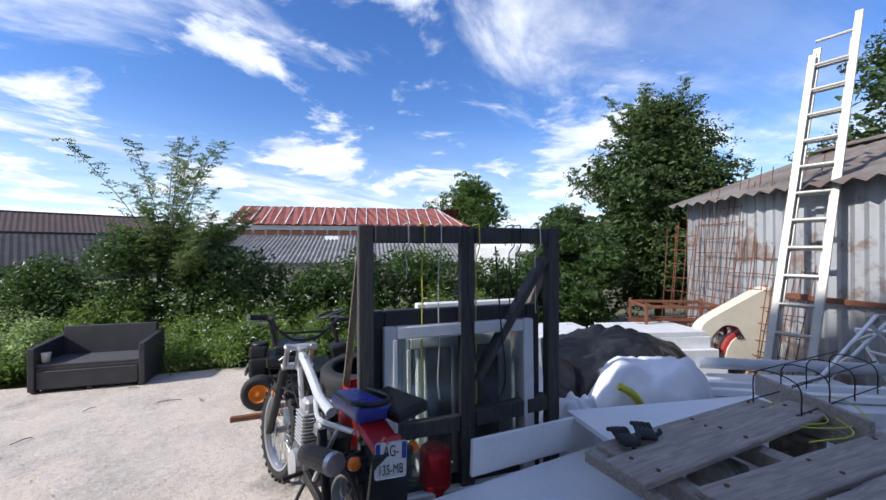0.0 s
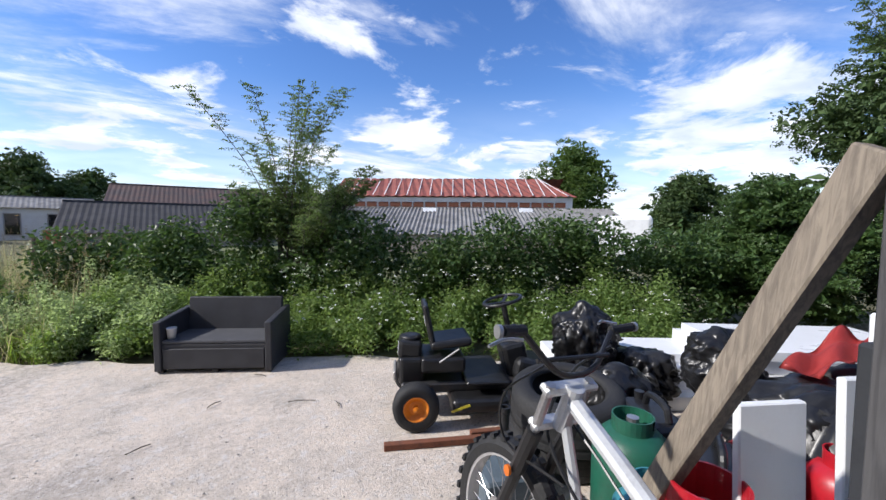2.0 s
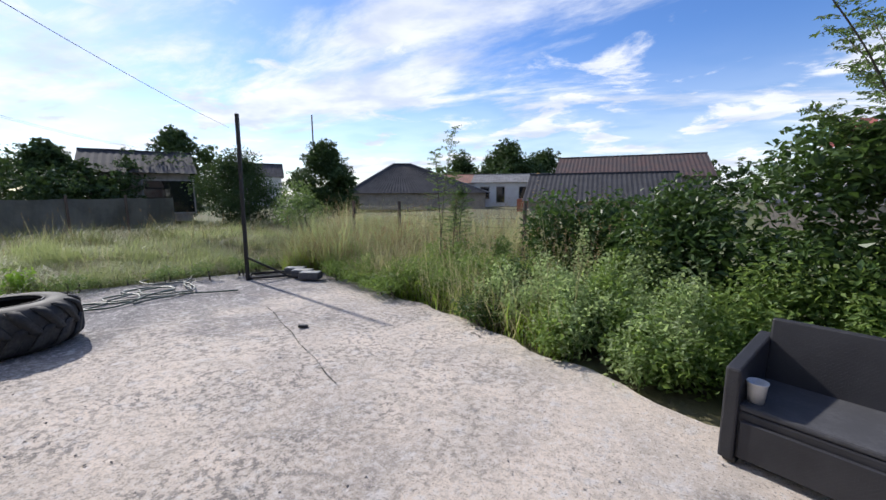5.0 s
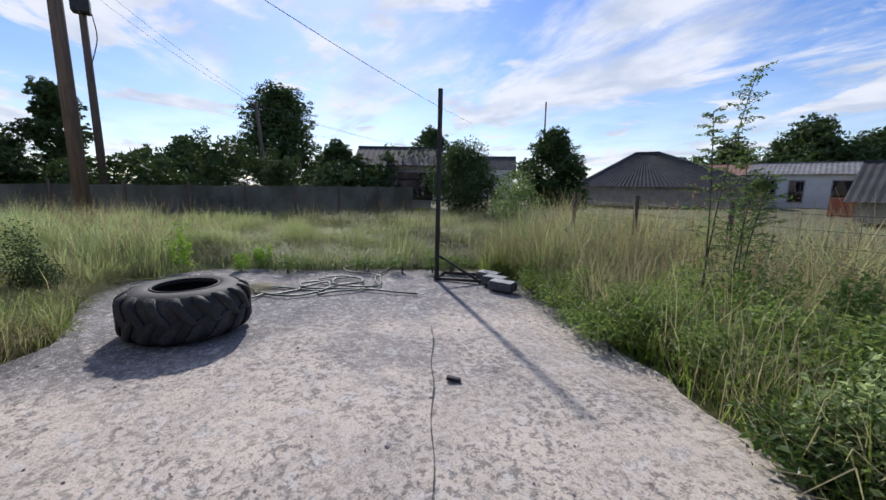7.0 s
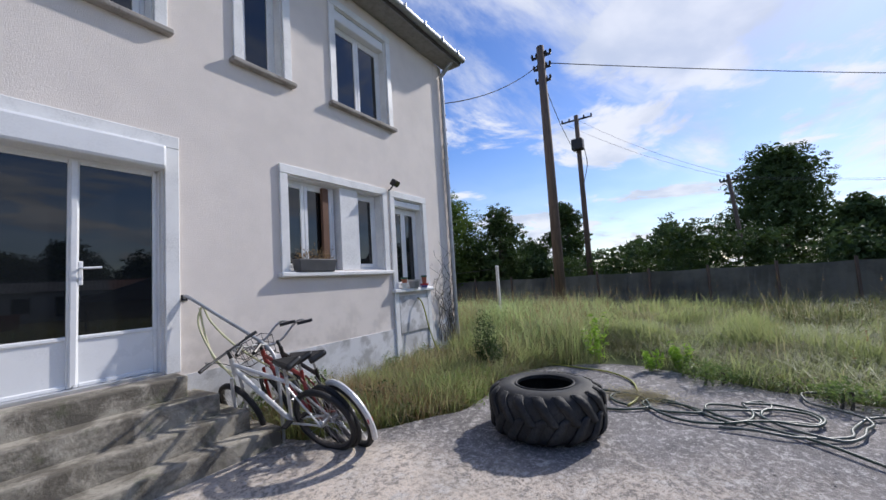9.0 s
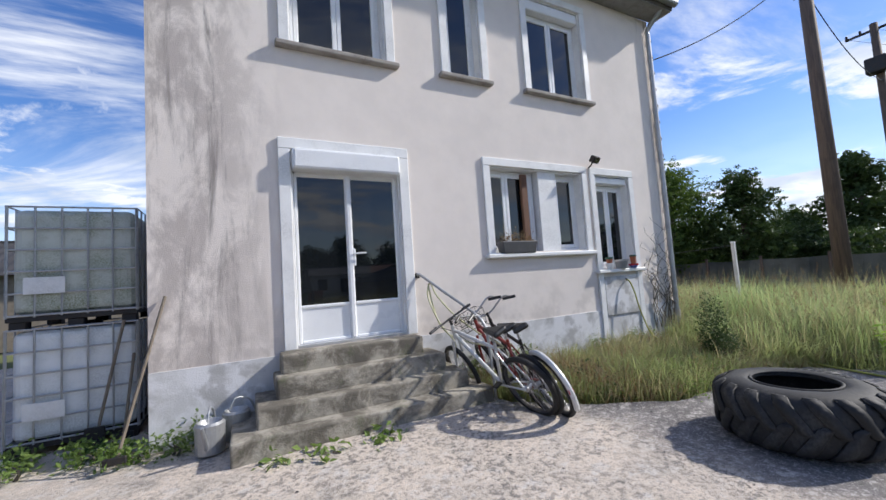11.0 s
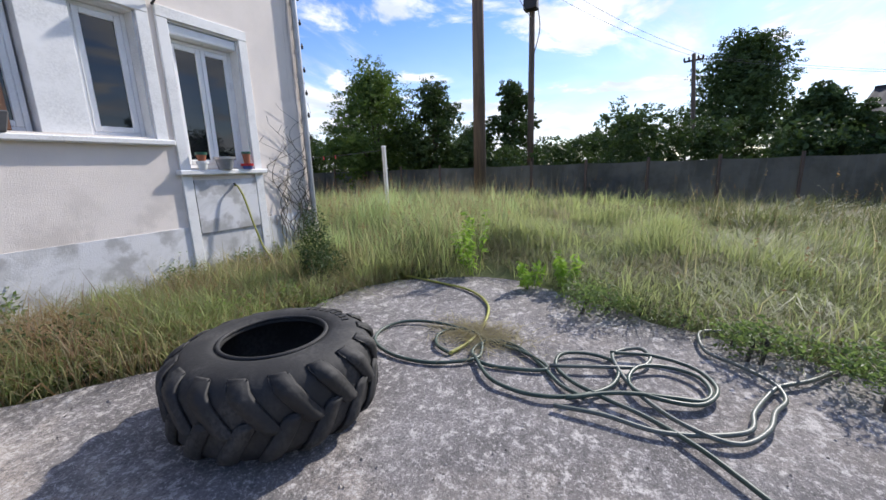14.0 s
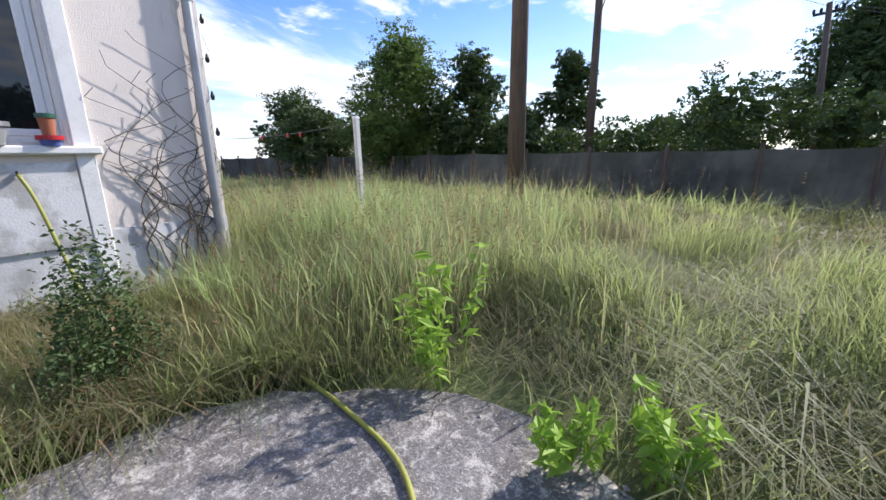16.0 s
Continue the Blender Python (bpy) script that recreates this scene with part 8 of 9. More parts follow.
def ladder():
    """A double aluminium ladder leaning on the shed."""
    root = empty("ladder", 5.14, 0.52, -0.20)
    root.scale = (1.12, 1.12, 1.12)
    up = Vector((1.07, -0.36, 4.02)).normalized()
    side = Vector((0.06, 0.40, 0)).normalized()
    wide = 0.31
    front = side.cross(up).normalized()
    for k, (L, off) in enumerate(((4.20, 0.0), (3.95, 0.055))):
        base = front * off
        for s in (-0.5, 0.5):
            p = base + side * wide * s * (1 if k == 0 else 0.88)
            top = L if not (s > 0 and k == 0) else L - 0.35
            part("rail", beam(p + up * 0.24, p + up * top, 0.028, 0.062, up=side), M_LADDER, root)
        for i in range(14):
            t = 0.36 + i * 0.28
            if t < L - 0.1:
                a, b = base - side * wide * 0.48 + up * t, base + side * wide * 0.48 + up * t
                part("rung", tube([a, b], 0.016, 8), M_LADDER, root)
    for s in (-0.5, 0.5):
        part("rubber_foot", box(0.04, 0.07, 0.05, side * wide * s + up * 0.245, bevel=0.006), M_BLACKPL, root)
    return tagged(root, "tall double aluminium ladder leaning on the shed", "ladder")


ladder()


def shed():
    """The corrugated shed: front wall, end wall, sloping sheet roof with a ragged eave."""
    c0 = Vector((7.2, 1.85, 0))
    ax = Vector((-0.57, -0.82, 0)).normalized()
    back = Vector((0.82, -0.57, 0)).normalized()
    root = empty("shed", c0.x, c0.y, 0)
    L, Dp = 7.5, 5.0
    M_TIN = corrugated_mat("galvanised_sheet", (0.36, 0.37, 0.385), (0.24, 0.245, 0.255), (0.19, 0.13, 0.10), 0.5, 0.35, (1, 1, 0.25))
    M_SHROOF = corrugated_mat("mossy_roof_sheet", (0.21, 0.185, 0.165), (0.12, 0.105, 0.095), (0.17, 0.11, 0.08), 0.9)

    def p(s, d, z):
        return ax * s + back * d + Vector((0, 0, z))
    for i in range(8):
        s = i * 0.94
        off = 0.012 * (i % 2)
        part("wall_sheet", sheet(p(s + 0.98, -off, 0.05), p(s, -off, 0.05), p(s, -off, 2.40), p(s + 0.98, -off, 2.40), 0.12, 0.014), M_TIN, root)
    part("end_wall", sheet(p(0, 0, 0.05), p(0, Dp, 0.05), p(0, Dp, 3.3), p(0, 0, 2.4), 0.12, 0.014), M_TIN, root)
    for i in range(8):
        s = -0.12 + i * 0.96
        part("roof_sheet", sheet(p(s + 1.0, -0.28, 2.36 + 0.014 * (i % 2)), p(s, -0.28, 2.36 + 0.014 * (i % 2)), p(s, Dp * 0.55, 3.35 + 0.014 * (i % 2)), p(s + 1.0, Dp * 0.55, 3.35 + 0.014 * (i % 2)), 0.17, 0.028), M_SHROOF, root)
    part("roof_sheet", sheet(p(-0.1, Dp + 0.2, 2.4), p(L, Dp + 0.2, 2.4), p(L, Dp * 0.55, 3.38), p(-0.1, Dp * 0.55, 3.38), 0.17, 0.028), M_SHROOF, root)
    part("ridge_cap", beam(p(-0.12, Dp * 0.55, 3.40), p(L, Dp * 0.55, 3.40), 0.3, 0.05), M_SHROOF, root)
    part("eave_beam", beam(p(0, 0.06, 2.36), p(L, 0.06, 2.36), 0.07, 0.12), M_OLDWOOD, root)
    part("back_wall", beam(p(0, Dp, 1.2), p(L, Dp, 1.2), 0.06, 2.4), M_TIN, root)
    for s in (0.04, 2.4, 4.8, 7.2):
        part("post", beam(p(s, 0.08, 0), p(s, 0.08, 2.35), 0.08, 0.08), M_OLDWOOD, root)
    part("rusty_rail", beam(p(1.6, -0.06, 1.12), p(5.0, -0.06, 1.12), 0.03, 0.06), M_RUST, root, "rusty red rail")
    return tagged(root, "grey corrugated sheet shed with a mossy roof", "shed")


shed()


def rebar_panel(x, y, turn, lean, w, h, nx, nz, seed, label):
    r = random.Random(seed)
    root = empty("rebar_mesh", x, y, 0.02, turn, (lean, 0))
    for i in range(nx):
        xx = -w / 2 + w * i / (nx - 1)
        top = h * r.uniform(0.92, 1.08)
        part("bar", tube(curve_pts([(xx, 0, 0), (xx + r.uniform(-0.03, 0.03), r.uniform(-0.02, 0.02), top * 0.5), (xx + r.uniform(-0.05, 0.05), r.uniform(-0.05, 0.05), top)], 3), 0.006, 5), M_RUST, root)
    for k in range(nz):
        z = 0.12 + (h * 0.95) * k / nz
        part("bar", tube([(-w / 2, 0.008, z), (0, 0.012 + r.uniform(-0.01, 0.01), z + r.uniform(-0.02, 0.02)), (w / 2, 0.008, z)], 0.006, 5), M_RUST, root)
    return tagged(root, label, "rebar mesh", group="rebar meshes on the shed")


rebar_panel(6.55, 1.55, -128, -9, 0.75, 2.5, 8, 11, 1, "rusty steel reinforcing mesh leaning on the shed")
rebar_panel(6.25, 1.05, -124, -10, 0.7, 2.6, 8, 12, 2, "rusty steel reinforcing mesh leaning on the shed")
rebar_panel(6.05, 0.72, -130, -12, 0.55, 2.75, 6, 10, 3, "tall rusty reinforcing bars leaning on the shed")
rebar_panel(6.75, 1.95, -120, -7, 0.5, 2.1, 6, 9, 4, "rusty steel reinforcing mesh leaning on the shed")


def rusty_crate():
    root = empty("rusty_frame", 6.2, 1.75, 0, -50)
    for sx in (-0.5, 0.5):
        for sy in (-0.3, 0.3):
            part("upright", beam((sx, sy, 0), (sx, sy, 0.95), 0.035, 0.035), M_RUST, root)
    for z in (0.35, 0.62, 0.9):
        for sy in (-0.3, 0.3):
            part("rail", beam((-0.5, sy, z), (0.5, sy, z), 0.03, 0.04), M_RUST, root)
        for sx in (-0.5, 0.5):
            part("rail", beam((sx, -0.3, z), (sx, 0.3, z), 0.03, 0.04), M_RUST, root)
    for i in range(5):
        part("loose_bar", tube([(-0.6, -0.25 + 0.12 * i, 0.66), (0.75, -0.22 + 0.1 * i, 0.64 + 0.02 * i)], 0.008, 5), M_RUST, root)
    return tagged(root, "rusty brown steel stillage with loose bars", "stillage")


rusty_crate()


# ---- things on and by the house ----
def downpipe():
    x = HX0 + 0.10
    root = empty("downpipe", x, HY + 0.062, 0)
    part("pipe", tube([(0, 0, 0.55), (0, 0, 5.75)], 0.042, 14), M_ZINC, root)
    part("swan_neck", tube(curve_pts([(0, 0, 5.72), (0, 0.02, 5.85), (-0.06, 0.25, 6.1), (-0.06, 0.33, 6.28)], 5), 0.042, 14), M_ZINC, root)
    part("shoe", tube([(0, 0, -0.02), (0, 0, 0.58)], 0.055, 14), plain("pale_shoe", (0.42, 0.38, 0.33), (0.3, 0.27, 0.24), 0.8), root, "pale cement-coloured lower pipe")
    for z in (0.9, 2.6, 4.3):
        part("clip", lathe([(0.044, -0.015), (0.05, -0.015), (0.05, 0.015), (0.044, 0.015)], 14, m=Matrix.Translation((0, 0, z))), M_ZINC, root)
    tagged(root, "grey zinc downpipe on the house corner", "downpipe")
    for i in range(16):
        ob = part("string_light_bulb", lathe([(0, -0.04), (0.016, -0.03), (0.02, -0.005), (0.012, 0.02), (0.008, 0.04), (0, 0.04)], 10), M_BLACKPL, smooth=True)
        ob.location = (HX0 - 0.02, HY + 0.03, 1.2 + i * 0.32)
        tagged(ob, "small dark bulb of a light string on the corner", "bulb", group="light string bulbs")


downpipe()


def climbing_stems():
    """Bare climber on the wall end."""
    r = random.Random(12)
    root = empty("climber", -9.0, HY + 0.02, 0.3)
    for k in range(15):
        x0 = r.uniform(-0.25, 0.22)
        pts = [(x0, 0.01, 0)]
        h = r.uniform(0.7, 2.0)
        n = 7
        for i in range(1, n + 1):
            pts.append((x0 + r.uniform(-0.10, 0.10) * i * 0.6, 0.012 + r.uniform(0, 0.015), h * i / n))
        line = curve_pts(pts, 3)
        part("stem", tube(line, 0.0075, 5, taper=0.002), M_BARK, root)
        for q in line[6::5]:
            part("twig", tube([q, q + Vector((r.uniform(-0.12, 0.12), 0.01, r.uniform(0.02, 0.15)))], 0.0025, 4), M_BARK, root)
    return tagged(root, "bare dry climbing stems on the house wall", "climber")


climbing_stems()


def flood_lamp():
    root = empty("flood_lamp", -7.47, HY + 0.03, 3.05)
    part("bracket", tube(curve_pts([(0, 0, 0), (0, 0.06, 0.03), (0, 0.10, 0.08)], 4), 0.012, 8), M_DARKIRON, root)
    part("housing", box(0.17, 0.09, 0.11, (0, 0.14, 0.10), pose(0, 0, 0, -35, 0, 12), 0.015), M_DARKIRON, root)
    part("lens", box(0.14, 0.006, 0.085, (-0.008, 0.183, 0.077), pose(0, 0, 0, -35, 0, 12)), M_GLASS, root)
    return tagged(root, "small black floodlight on the house wall", "lamp")


flood_lamp()


def planter():
    root = empty("window_box", -5.90, HY + 0.03, 1.697)
    bm = box(0.62, 0.17, 0.17, (0, 0, 0.085), bevel=0.012)
    for v in bm.verts:
        if v.co.z < 0.08:
            v.co.x *= 0.9
            v.co.y *= 0.8
    part("trough", bm, plain("dark_grey_plastic", (0.07, 0.07, 0.075), (0.10, 0.10, 0.10), 0.5), root)
    n = 260
    p = np.stack([RNG.uniform(-0.28, 0.28, n), RNG.uniform(-0.06, 0.06, n), 0.17 + np.abs(RNG.normal(size=n)) * 0.07], 1)
    v, f = leaf_arrays(p, 0.03)
    tagged(raw("plants", v, f, M_SEED, root), kind="stuff")
    bm = bmesh.new()
    for i in range(20):
        a = RNG.uniform(-0.27, 0.27)
        tube([(a, 0, 0.15), (a + RNG.uniform(-0.08, 0.08), RNG.uniform(-0.05, 0.05), 0.2 + RNG.uniform(0, 0.16))], 0.002, 3, bm)
    tagged(part("stem_tangle", bm, M_BARK, root), kind="stuff")
    return tagged(root, "dark grey window box with withered plants", "window box")


planter()
tagged(part("wooden_jamb", box(0.11, 0.05, 1.16, (-6.20, HY - 0.10, 2.31), bevel=0.006), wood("brown_jamb", (0.20, 0.10, 0.06), (0.11, 0.06, 0.04))), "brown weathered wooden jamb in the window opening", "jamb", kind="structure")


def pot(x, material, r, h, rim, label, z=1.377):
    root = empty("flower_pot", x, HY + 0.06, z)
    part("body", lathe([(0, 0), (r * 0.7, 0), (r, h), (r * 0.9, h), (r * 0.85, h - 0.02), (0, h - 0.02)], 20), material, root, smooth=False)
    part("rim", lathe([(r * 0.98, h - 0.02), (r * 1.1, h - 0.02), (r * 1.1, h + 0.01), (r * 0.95, h + 0.01), (r * 0.98, h - 0.02)], 20), rim, root)
    return tagged(root, label, "pot", group="pots on the sill")


M_TERRA = plain("terracotta", (0.36, 0.12, 0.06), (0.28, 0.10, 0.06), 0.85)
pot(-7.72, M_WHITE, 0.06, 0.09, M_WHITE, "small white pot on the sill")
pot(-7.72, M_TERRA, 0.055, 0.09, M_GREEN, "small terracotta pot with a green rim", 1.475)
pot(-8.0, plain("grey_bowl", (0.25, 0.26, 0.27), None, 0.4), 0.11, 0.14, M_STEEL, "wide grey bowl on the sill")
pot(-8.30, plain("blue_pot", (0.10, 0.14, 0.42), None, 0.5), 0.07, 0.06, M_RED, "small blue and red pot on the sill")
pot(-8.30, M_TERRA, 0.05, 0.14, M_GREEN, "tall terracotta pot with a green rim", 1.445)


def wall_tap():
    ob = part("wall_hose", tube(curve_pts([(-8.10, HY + 0.04, 1.18), (-8.10, HY + 0.10, 1.16), (-8.14, HY + 0.14, 1.0), (-8.2, HY + 0.2, 0.6), (-8.25, HY + 0.35, 0.25), (-8.4, HY + 0.7, 0.1), (-8.75, HY + 1.4, 0.08), (-8.9, 4.45, 0.06)], 6), 0.012, 8), M_HOSEY, smooth=True)
    tagged(ob, "yellow-green hose hanging from a wall tap", "hose")
    tagged(part("tap", tube([(-8.10, HY, 1.2), (-8.10, HY + 0.05, 1.2), (-8.10, HY + 0.06, 1.17)], 0.012, 8), M_DARKIRON), "small dark wall tap over the cement panel", "tap")


wall_tap()


def handrail():
    line = curve_pts([(-4.33, HY + 0.0, 1.47), (-4.35, HY + 0.06, 1.47), (-4.55, 3.05, 1.25), (-4.74, 3.32, 1.02), (-4.82, 3.44, 0.88), (-4.83, 3.50, 0.70), (-4.83, 3.55, 0.35), (-4.83, 3.58, 0.0)], 6)
    root = empty("handrail", -4.83, 3.58, 0)
    part("rail", tube([p - Vector((-4.83, 3.58, 0)) for p in line], 0.017, 10), M_ZINC, root, smooth=True)
    part("wall_plate", box(0.06, 0.012, 0.06, (0.5, HY + 0.008 - 3.58, 1.47), bevel=0.003), M_DARKIRON, root)
    tagged(root, "bent galvanised steel handrail beside the steps", "handrail")
    pale = plain("pale_yellow_hose", (0.60, 0.58, 0.34), (0.5, 0.48, 0.3), 0.5)
    loop = curve_pts([(-4.42, 2.88, 1.36), (-4.45, 2.92, 1.1), (-4.50, 3.0, 0.85), (-4.62, 3.15, 0.70), (-4.85, 3.4, 0.62), (-5.0, 3.55, 0.6), (-4.8, 3.3, 0.78), (-4.62, 3.08, 1.0), (-4.50, 2.93, 1.22), (-4.44, 2.90, 1.37), (-4.40, 2.9, 1.2), (-4.46, 3.05, 0.9), (-4.56, 3.2, 0.68), (-4.57, 3.24, 0.5)], 6)
    tagged(part("old_hose", tube(loop, 0.010, 8), pale, smooth=True), "pale yellow hose looped over the handrail", "hose")


handrail()


def tank_stack():
    """Two caged water tanks stacked beside the house."""
    def cage(z0, name, stained):
        root = empty(name, -0.92, 1.62, z0)
        W, D, H = 1.0, 0.95, 1.19
        m_body = plain("cloudy_tank_" + name, (0.56, 0.59, 0.53) if stained else (0.76, 0.79, 0.80), (0.19, 0.22, 0.12) if stained else (0.5, 0.53, 0.53), 0.4, scale=3)
        part("bottle", box(W - 0.06, D - 0.06, H - 0.16, (0, 0, 0.14 + (H - 0.16) / 2), bevel=0.07, seg=3), m_body, root)
        part("pallet_deck", box(W, D, 0.05, (0, 0, 0.105), bevel=0.006), M_DARKIRON, root)
        for x in (-0.42, 0, 0.42):
            for y in (-0.4, 0.4):
                part("pallet_foot", box(0.12, 0.12, 0.08, (x, y, 0.04), bevel=0.006), M_DARKIRON, root)
        for i in range(6):
            t = -0.5 + i / 5
            for s in (-1, 1):
                part("cage_bar", tube([(t * (W - 0.02), s * D / 2, 0.12), (t * (W - 0.02), s * D / 2, H)], 0.009, 6), M_ZINC, root)
                part("cage_bar", tube([(s * W / 2, t * (D - 0.02), 0.12), (s * W / 2, t * (D - 0.02), H)], 0.009, 6), M_ZINC, root)
        for k in range(6):
            z = 0.14 + (H - 0.14) * k / 5
            part("cage_ring", tube([(sx * W / 2, sy * D / 2, z) for sx, sy in ((-1, -1), (1, -1), (1, 1), (-1, 1))], 0.010, 6, closed=True), M_ZINC, root)
        part("label_plate", box(0.30, 0.006, 0.16, (0.22, D / 2 + 0.014, 0.42)), M_WHITE, root, "blank white label plate")
        part("filler_cap", lathe([(0, 0.05), (0.09, 0.05), (0.10, 0.0), (0, 0.0)], 20, m=Matrix.Translation((0, 0, H - 0.02))), M_BLACKPL, root)
        return tagged(root, "cloudy white caged water tank, streaked with algae" if stained else "white caged water tank with a label plate", "tank", group="stacked water tanks")
    cage(0.0, "water_tank", False)
    cage(1.185, "upper_water_tank", True)


tank_stack()


def watering_can(x, y, turn, label):
    root = empty("watering_can", x, y, 0.06, turn)
    part("body", lathe([(0, 0), (0.11, 0), (0.115, 0.01), (0.12, 0.24), (0.10, 0.26), (0.09, 0.25), (0, 0.1)], 20), M_ZINC, root)
    part("spout", tube([(0.1, 0, 0.06), (0.24, 0, 0.28)], 0.022, 10, taper=0.014), M_ZINC, root)
    part("handle", tube(curve_pts([(-0.1, 0, 0.08), (-0.18, 0, 0.16), (-0.12, 0, 0.32), (0.0, 0, 0.36), (0.06, 0, 0.27)], 5), 0.009, 8), M_ZINC, root)
    return tagged(root, label, "watering can", group="watering cans")


watering_can(-2.12, 3.18, 80, "dull zinc watering can beside the steps")
watering_can(-2.32, 2.95, 20, "zinc watering can against the plinth")


def tool(x, y, top, label, head):
    root = empty("garden_tool", x, y, 0.02)
    part("shaft", tube([(0, 0, 0.05), top], 0.014, 8), M_BRACEWOOD, root)
    part("head", box(0.16, 0.03, 0.2 if head else 0.06, (0, 0, 0.09), bevel=0.008), M_DARKIRON, root)
    return tagged(root, label, "tool", group="garden tools")


tool(-1.44, 3.04, (-0.32, -0.235, 1.40), "long pale wooden rake leaning on the house corner", False)
tool(-1.10, 2.22, (-0.22, -0.05, 1.19), "garden fork leaning on the tanks", True)
tool(-1.34, 2.32, (-0.06, -0.14, 0.85), "short wooden tool leaning on the tanks", False)
weeds("weed", [(-1.75, 2.88), (-1.3, 2.45), (-0.6, 2.3)], 0.3, 1100, 0.28, 0.05, M_WEED, "leafy weeds at the foot of the tanks", 41)
weeds("weed", [(-2.05, 2.84), (-1.7, 2.84)], 0.16, 420, 0.3, 0.045, M_SPRIG, "leafy weeds against the plinth", 42)
for x, y in ((-2.65, 3.72), (-3.05, 3.74), (-3.55, 3.74)):
    weeds("weed", [(x, y), (x + 0.12, y - 0.02)], 0.14, 60, 0.14, 0.075, M_WEED, "broad-leaved weed at the foot of the steps", int(x * -100))

# ---- poles, wires, fences ----
def electric_pole(x, y, h, r, label, arms, box_on=False, lean=(0, 0)):
    root = empty("utility_pole", x, y, 0, 0, lean)
    part("shaft", tube([(0, 0, -0.2), (0, 0, h * 0.5), (0, 0, h)], r, 14, taper=r * 0.72), M_POLEWOOD, root, smooth=True)
    for z, w in arms:
        part("cross_arm", beam((-0.05, -w, z), (-0.05, w, z), 0.07, 0.07), M_DARKIRON, root)
        for s in (-1, -0.5, 0.5, 1):
            part("insulator", lathe([(0, 0), (0.03, 0), (0.045, 0.04), (0.03, 0.06), (0.045, 0.08), (0.02, 0.13), (0, 0.13)], 10, m=Matrix.Translation((-0.05, s * w * 0.95, z + 0.03))), M_DARKIRON, root)
    if box_on:
        part("transformer", box(0.42, 0.55, 0.55, (0.2, 0, h - 1.55), bevel=0.05, seg=2), M_DARKIRON, root, "dark transformer box")
        part("cable", tube(curve_pts([(0.2, 0.3, h - 1.8), (0.12, 0.35, h - 2.6), (0.14, 0.1, h - 3.6), (0.12, 0.05, h - 4.2)], 5), 0.018, 6), M_BLACKPL, root)
    return tagged(root, label, "utility pole")


electric_pole(-14.7, 3.45, 8.9, 0.17, "tall brown wooden utility pole in the field", ((8.6, 0.32), (8.2, 0.28), (7.75, 0.25)))
electric_pole(-22.3, 2.75, 9.3, 0.15, "wooden utility pole carrying a transformer", ((9.1, 0.75),), True)
electric_pole(-24.5, 9.1, 5.5, 0.10, "wooden utility pole behind the hedge, leaning slightly", ((5.25, 0.34),), lean=(4, 0))
electric_pole(-19.9, 24.6, 6.6, 0.06, "thin dark far pole", ())


def wire(a, b, sag, r, label):
    a, b = Vector(a), Vector(b)
    pts = [a.lerp(b, t) - Vector((0, 0, sag * 4 * t * (1 - t))) for t in np.linspace(0, 1, 17)]
    return tagged(part("cable", tube(pts, r, 5), M_BLACKPL), label, "cable", group="overhead cables")


wire((-9.5, 2.6, 5.35), (-14.7, 3.3, 8.3), 0.25, 0.012, "overhead cable from the house to the pole")
wire((-14.7, 3.6, 8.3), (-35.6, 30.4, 7.8), 0.35, 0.014, "overhead cable running across the field")
wire((-14.7, 3.4, 8.0), (-22.3, 2.8, 7.2), 0.5, 0.012, "overhead cable between two poles")
for k in range(2):
    wire((-22.3, 2.0 + 0.7 * k, 9.15), (-24.5, 8.9 + 0.3 * k, 5.3), 0.3, 0.006, "overhead cable between far poles")
    wire((-24.5, 8.9 + 0.3 * k, 5.3), (-44, 30 + k, 6.0), 0.5, 0.007, "overhead cable running into the distance")


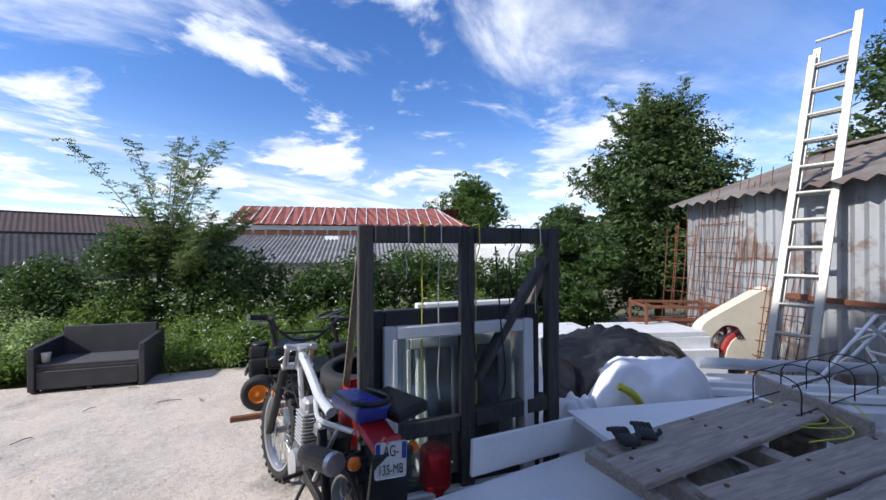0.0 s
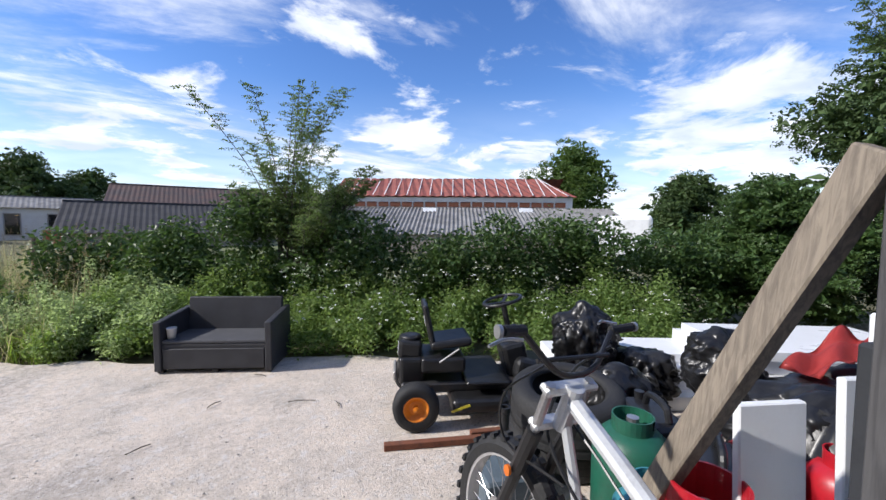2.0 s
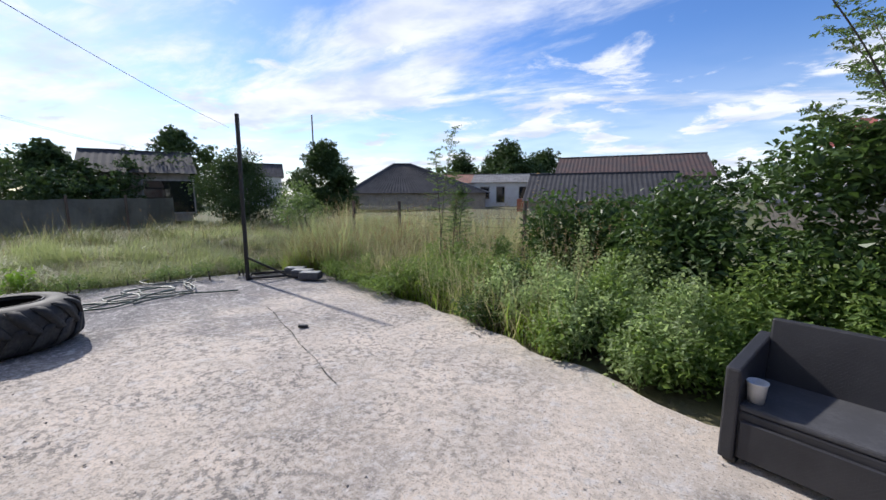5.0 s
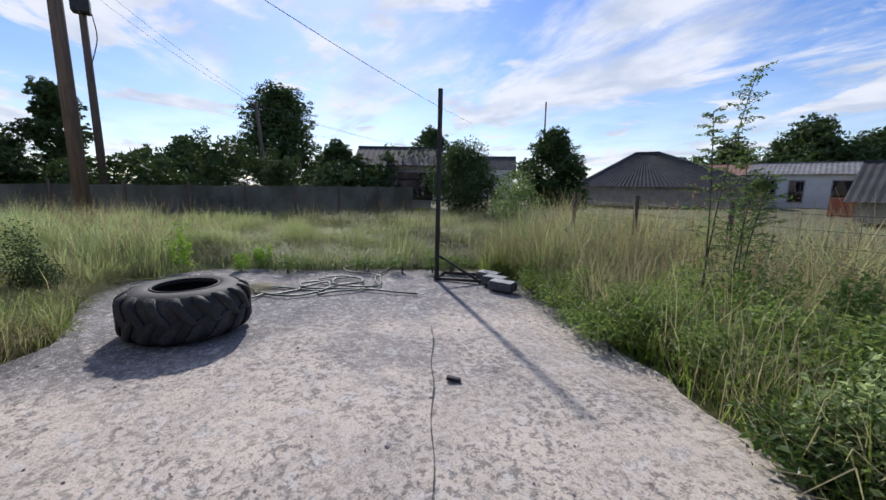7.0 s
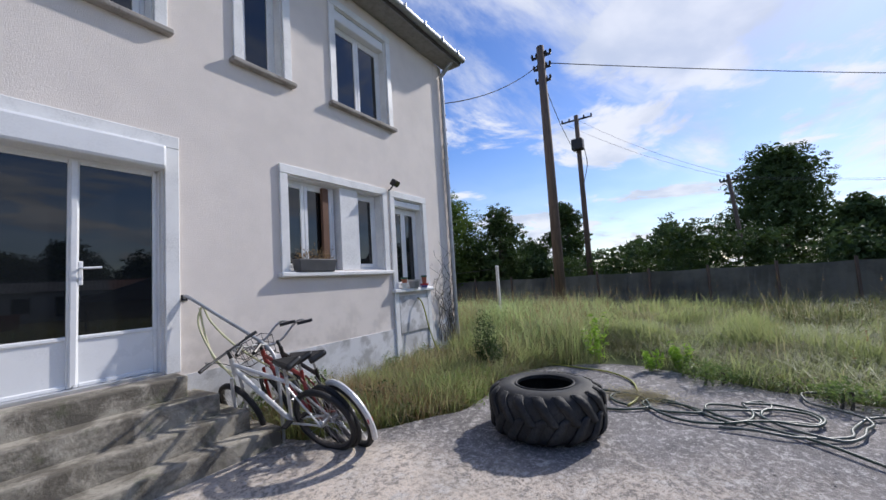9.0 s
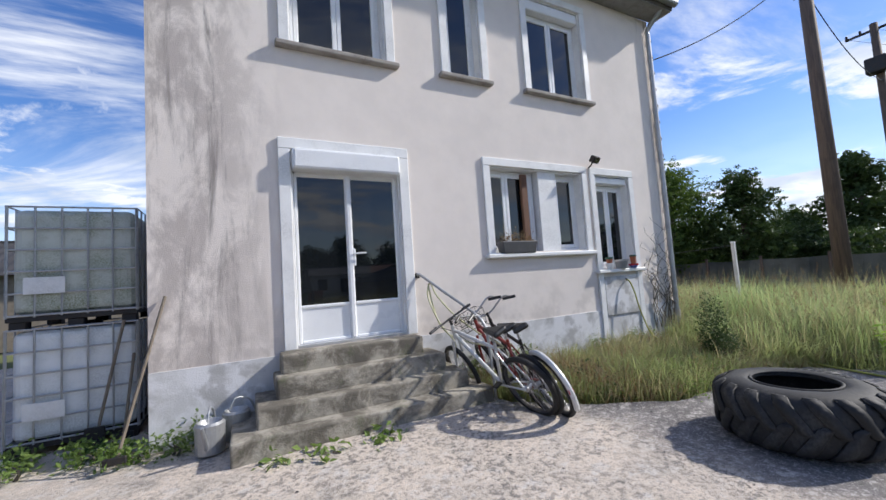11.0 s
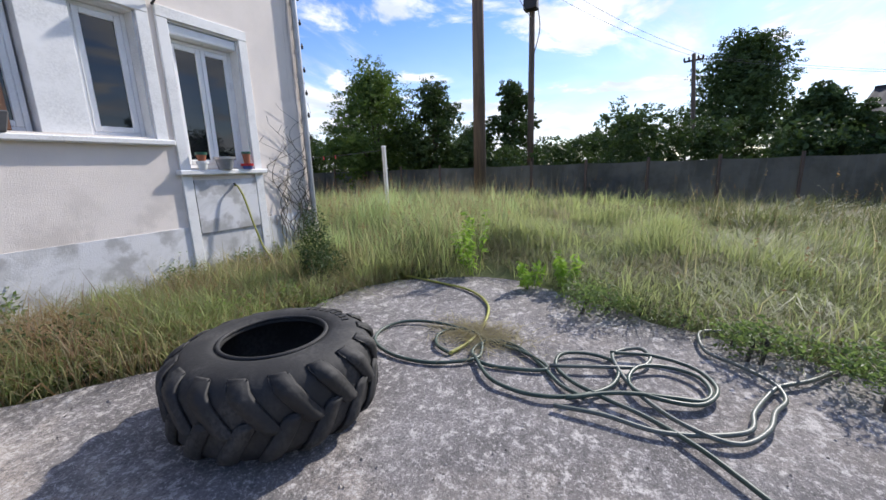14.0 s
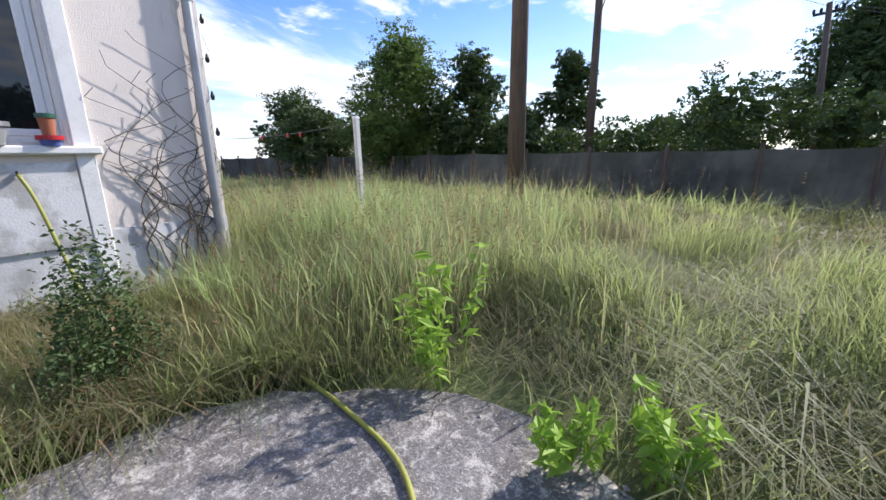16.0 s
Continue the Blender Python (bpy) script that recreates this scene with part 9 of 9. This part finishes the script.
def clothes_line():
    root = empty("clothes_post", -11.0, 3.06, 0.0)
    part("post", beam((0, 0, 0), (0.02, 0, 1.72), 0.06, 0.06), plain("white_concrete_post", (0.62, 0.62, 0.60), None, 0.8), root)
    part("cap", box(0.07, 0.07, 0.03, (0.02, 0, 1.735), bevel=0.006), M_WHITE, root)
    tagged(root, "white concrete clothes-line post in the grass", "post")
    wire((-11.0, 3.06, 1.68), (-11.4, -1.5, 1.66), 0.06, 0.005, "thin clothes line over the grass")
    for y in (1.4, 1.75, 0.6):
        ob = part("clothes_peg", box(0.014, 0.022, 0.07, (-11.0 - 0.4 * (3.06 - y) / 4.56, y, 1.60), bevel=0.003), M_RED)
        tagged(ob, "small red clothes peg on the line", "peg", group="clothes pegs")


clothes_line()


def field_fence():
    """Grey-green windbreak net on posts along the field's end."""
    root = empty("windbreak_fence", -18.6, 0, 0)
    k = Mat("windbreak_net", 0.8)
    k.color(k.mix(k.band(k.noise(0.9, 6, 0.65), 0.38, 0.62), (0.15, 0.16, 0.155), (0.10, 0.108, 0.10)))
    k.bump(k.noise(50, 2), 0.3, 0.01)
    n = 17
    for i in range(n):
        y0, y1 = -16 + i * 1.8, -14.2 + i * 1.8
        bm = bmesh.new()
        m = 10
        lo = [bm.verts.new((0.04 * math.sin(j * 0.9 + i), y0 + (y1 - y0) * j / m, 0.1)) for j in range(m + 1)]
        hi = [bm.verts.new((0.02 * math.sin(j * 1.3 + i), y0 + (y1 - y0) * j / m, 1.33 - 0.03 * math.sin(j / m * math.pi))) for j in range(m + 1)]
        for j in range(m):
            bm.faces.new((lo[j], lo[j + 1], hi[j + 1], hi[j]))
        bmesh.ops.solidify(bm, geom=bm.faces[:], thickness=0.012)
        part("net_panel", bm, k.m, root)
        part("post", tube([(0.05, y0, 0), (0.05, y0, 1.45)], 0.045, 8), M_POLEWOOD, root)
    tagged(root, "grey-green windbreak net on posts at the field's end", "fence")


field_fence()


def wire_fence():
    root = empty("wire_fence", -7.6, 13.4, 0)
    pts = [Vector((-0.5 + 1.75 * i, -0.35 * i, 0)) for i in range(5)]
    for p in pts:
        part("post", tube([p, p + Vector((0.02, 0, 1.25))], 0.045, 8), M_POLEWOOD, root)
    for a, b in zip(pts, pts[1:]):
        for k in range(5):
            z = 0.3 + 0.2 * k
            part("wire", tube([a + Vector((0, 0, z)), (a + b) / 2 + Vector((0, 0, z - 0.015)), b + Vector((0, 0, z))], 0.003, 4), M_DARKIRON, root)
        for k in range(5):
            q = a.lerp(b, (k + 1) / 6)
            part("wire", tube([q + Vector((0, 0, 0.2)), q + Vector((0, 0, 1.1))], 0.0025, 4), M_DARKIRON, root)
    tagged(root, "dark wire-mesh stock fence on wooden posts", "fence")


wire_fence()
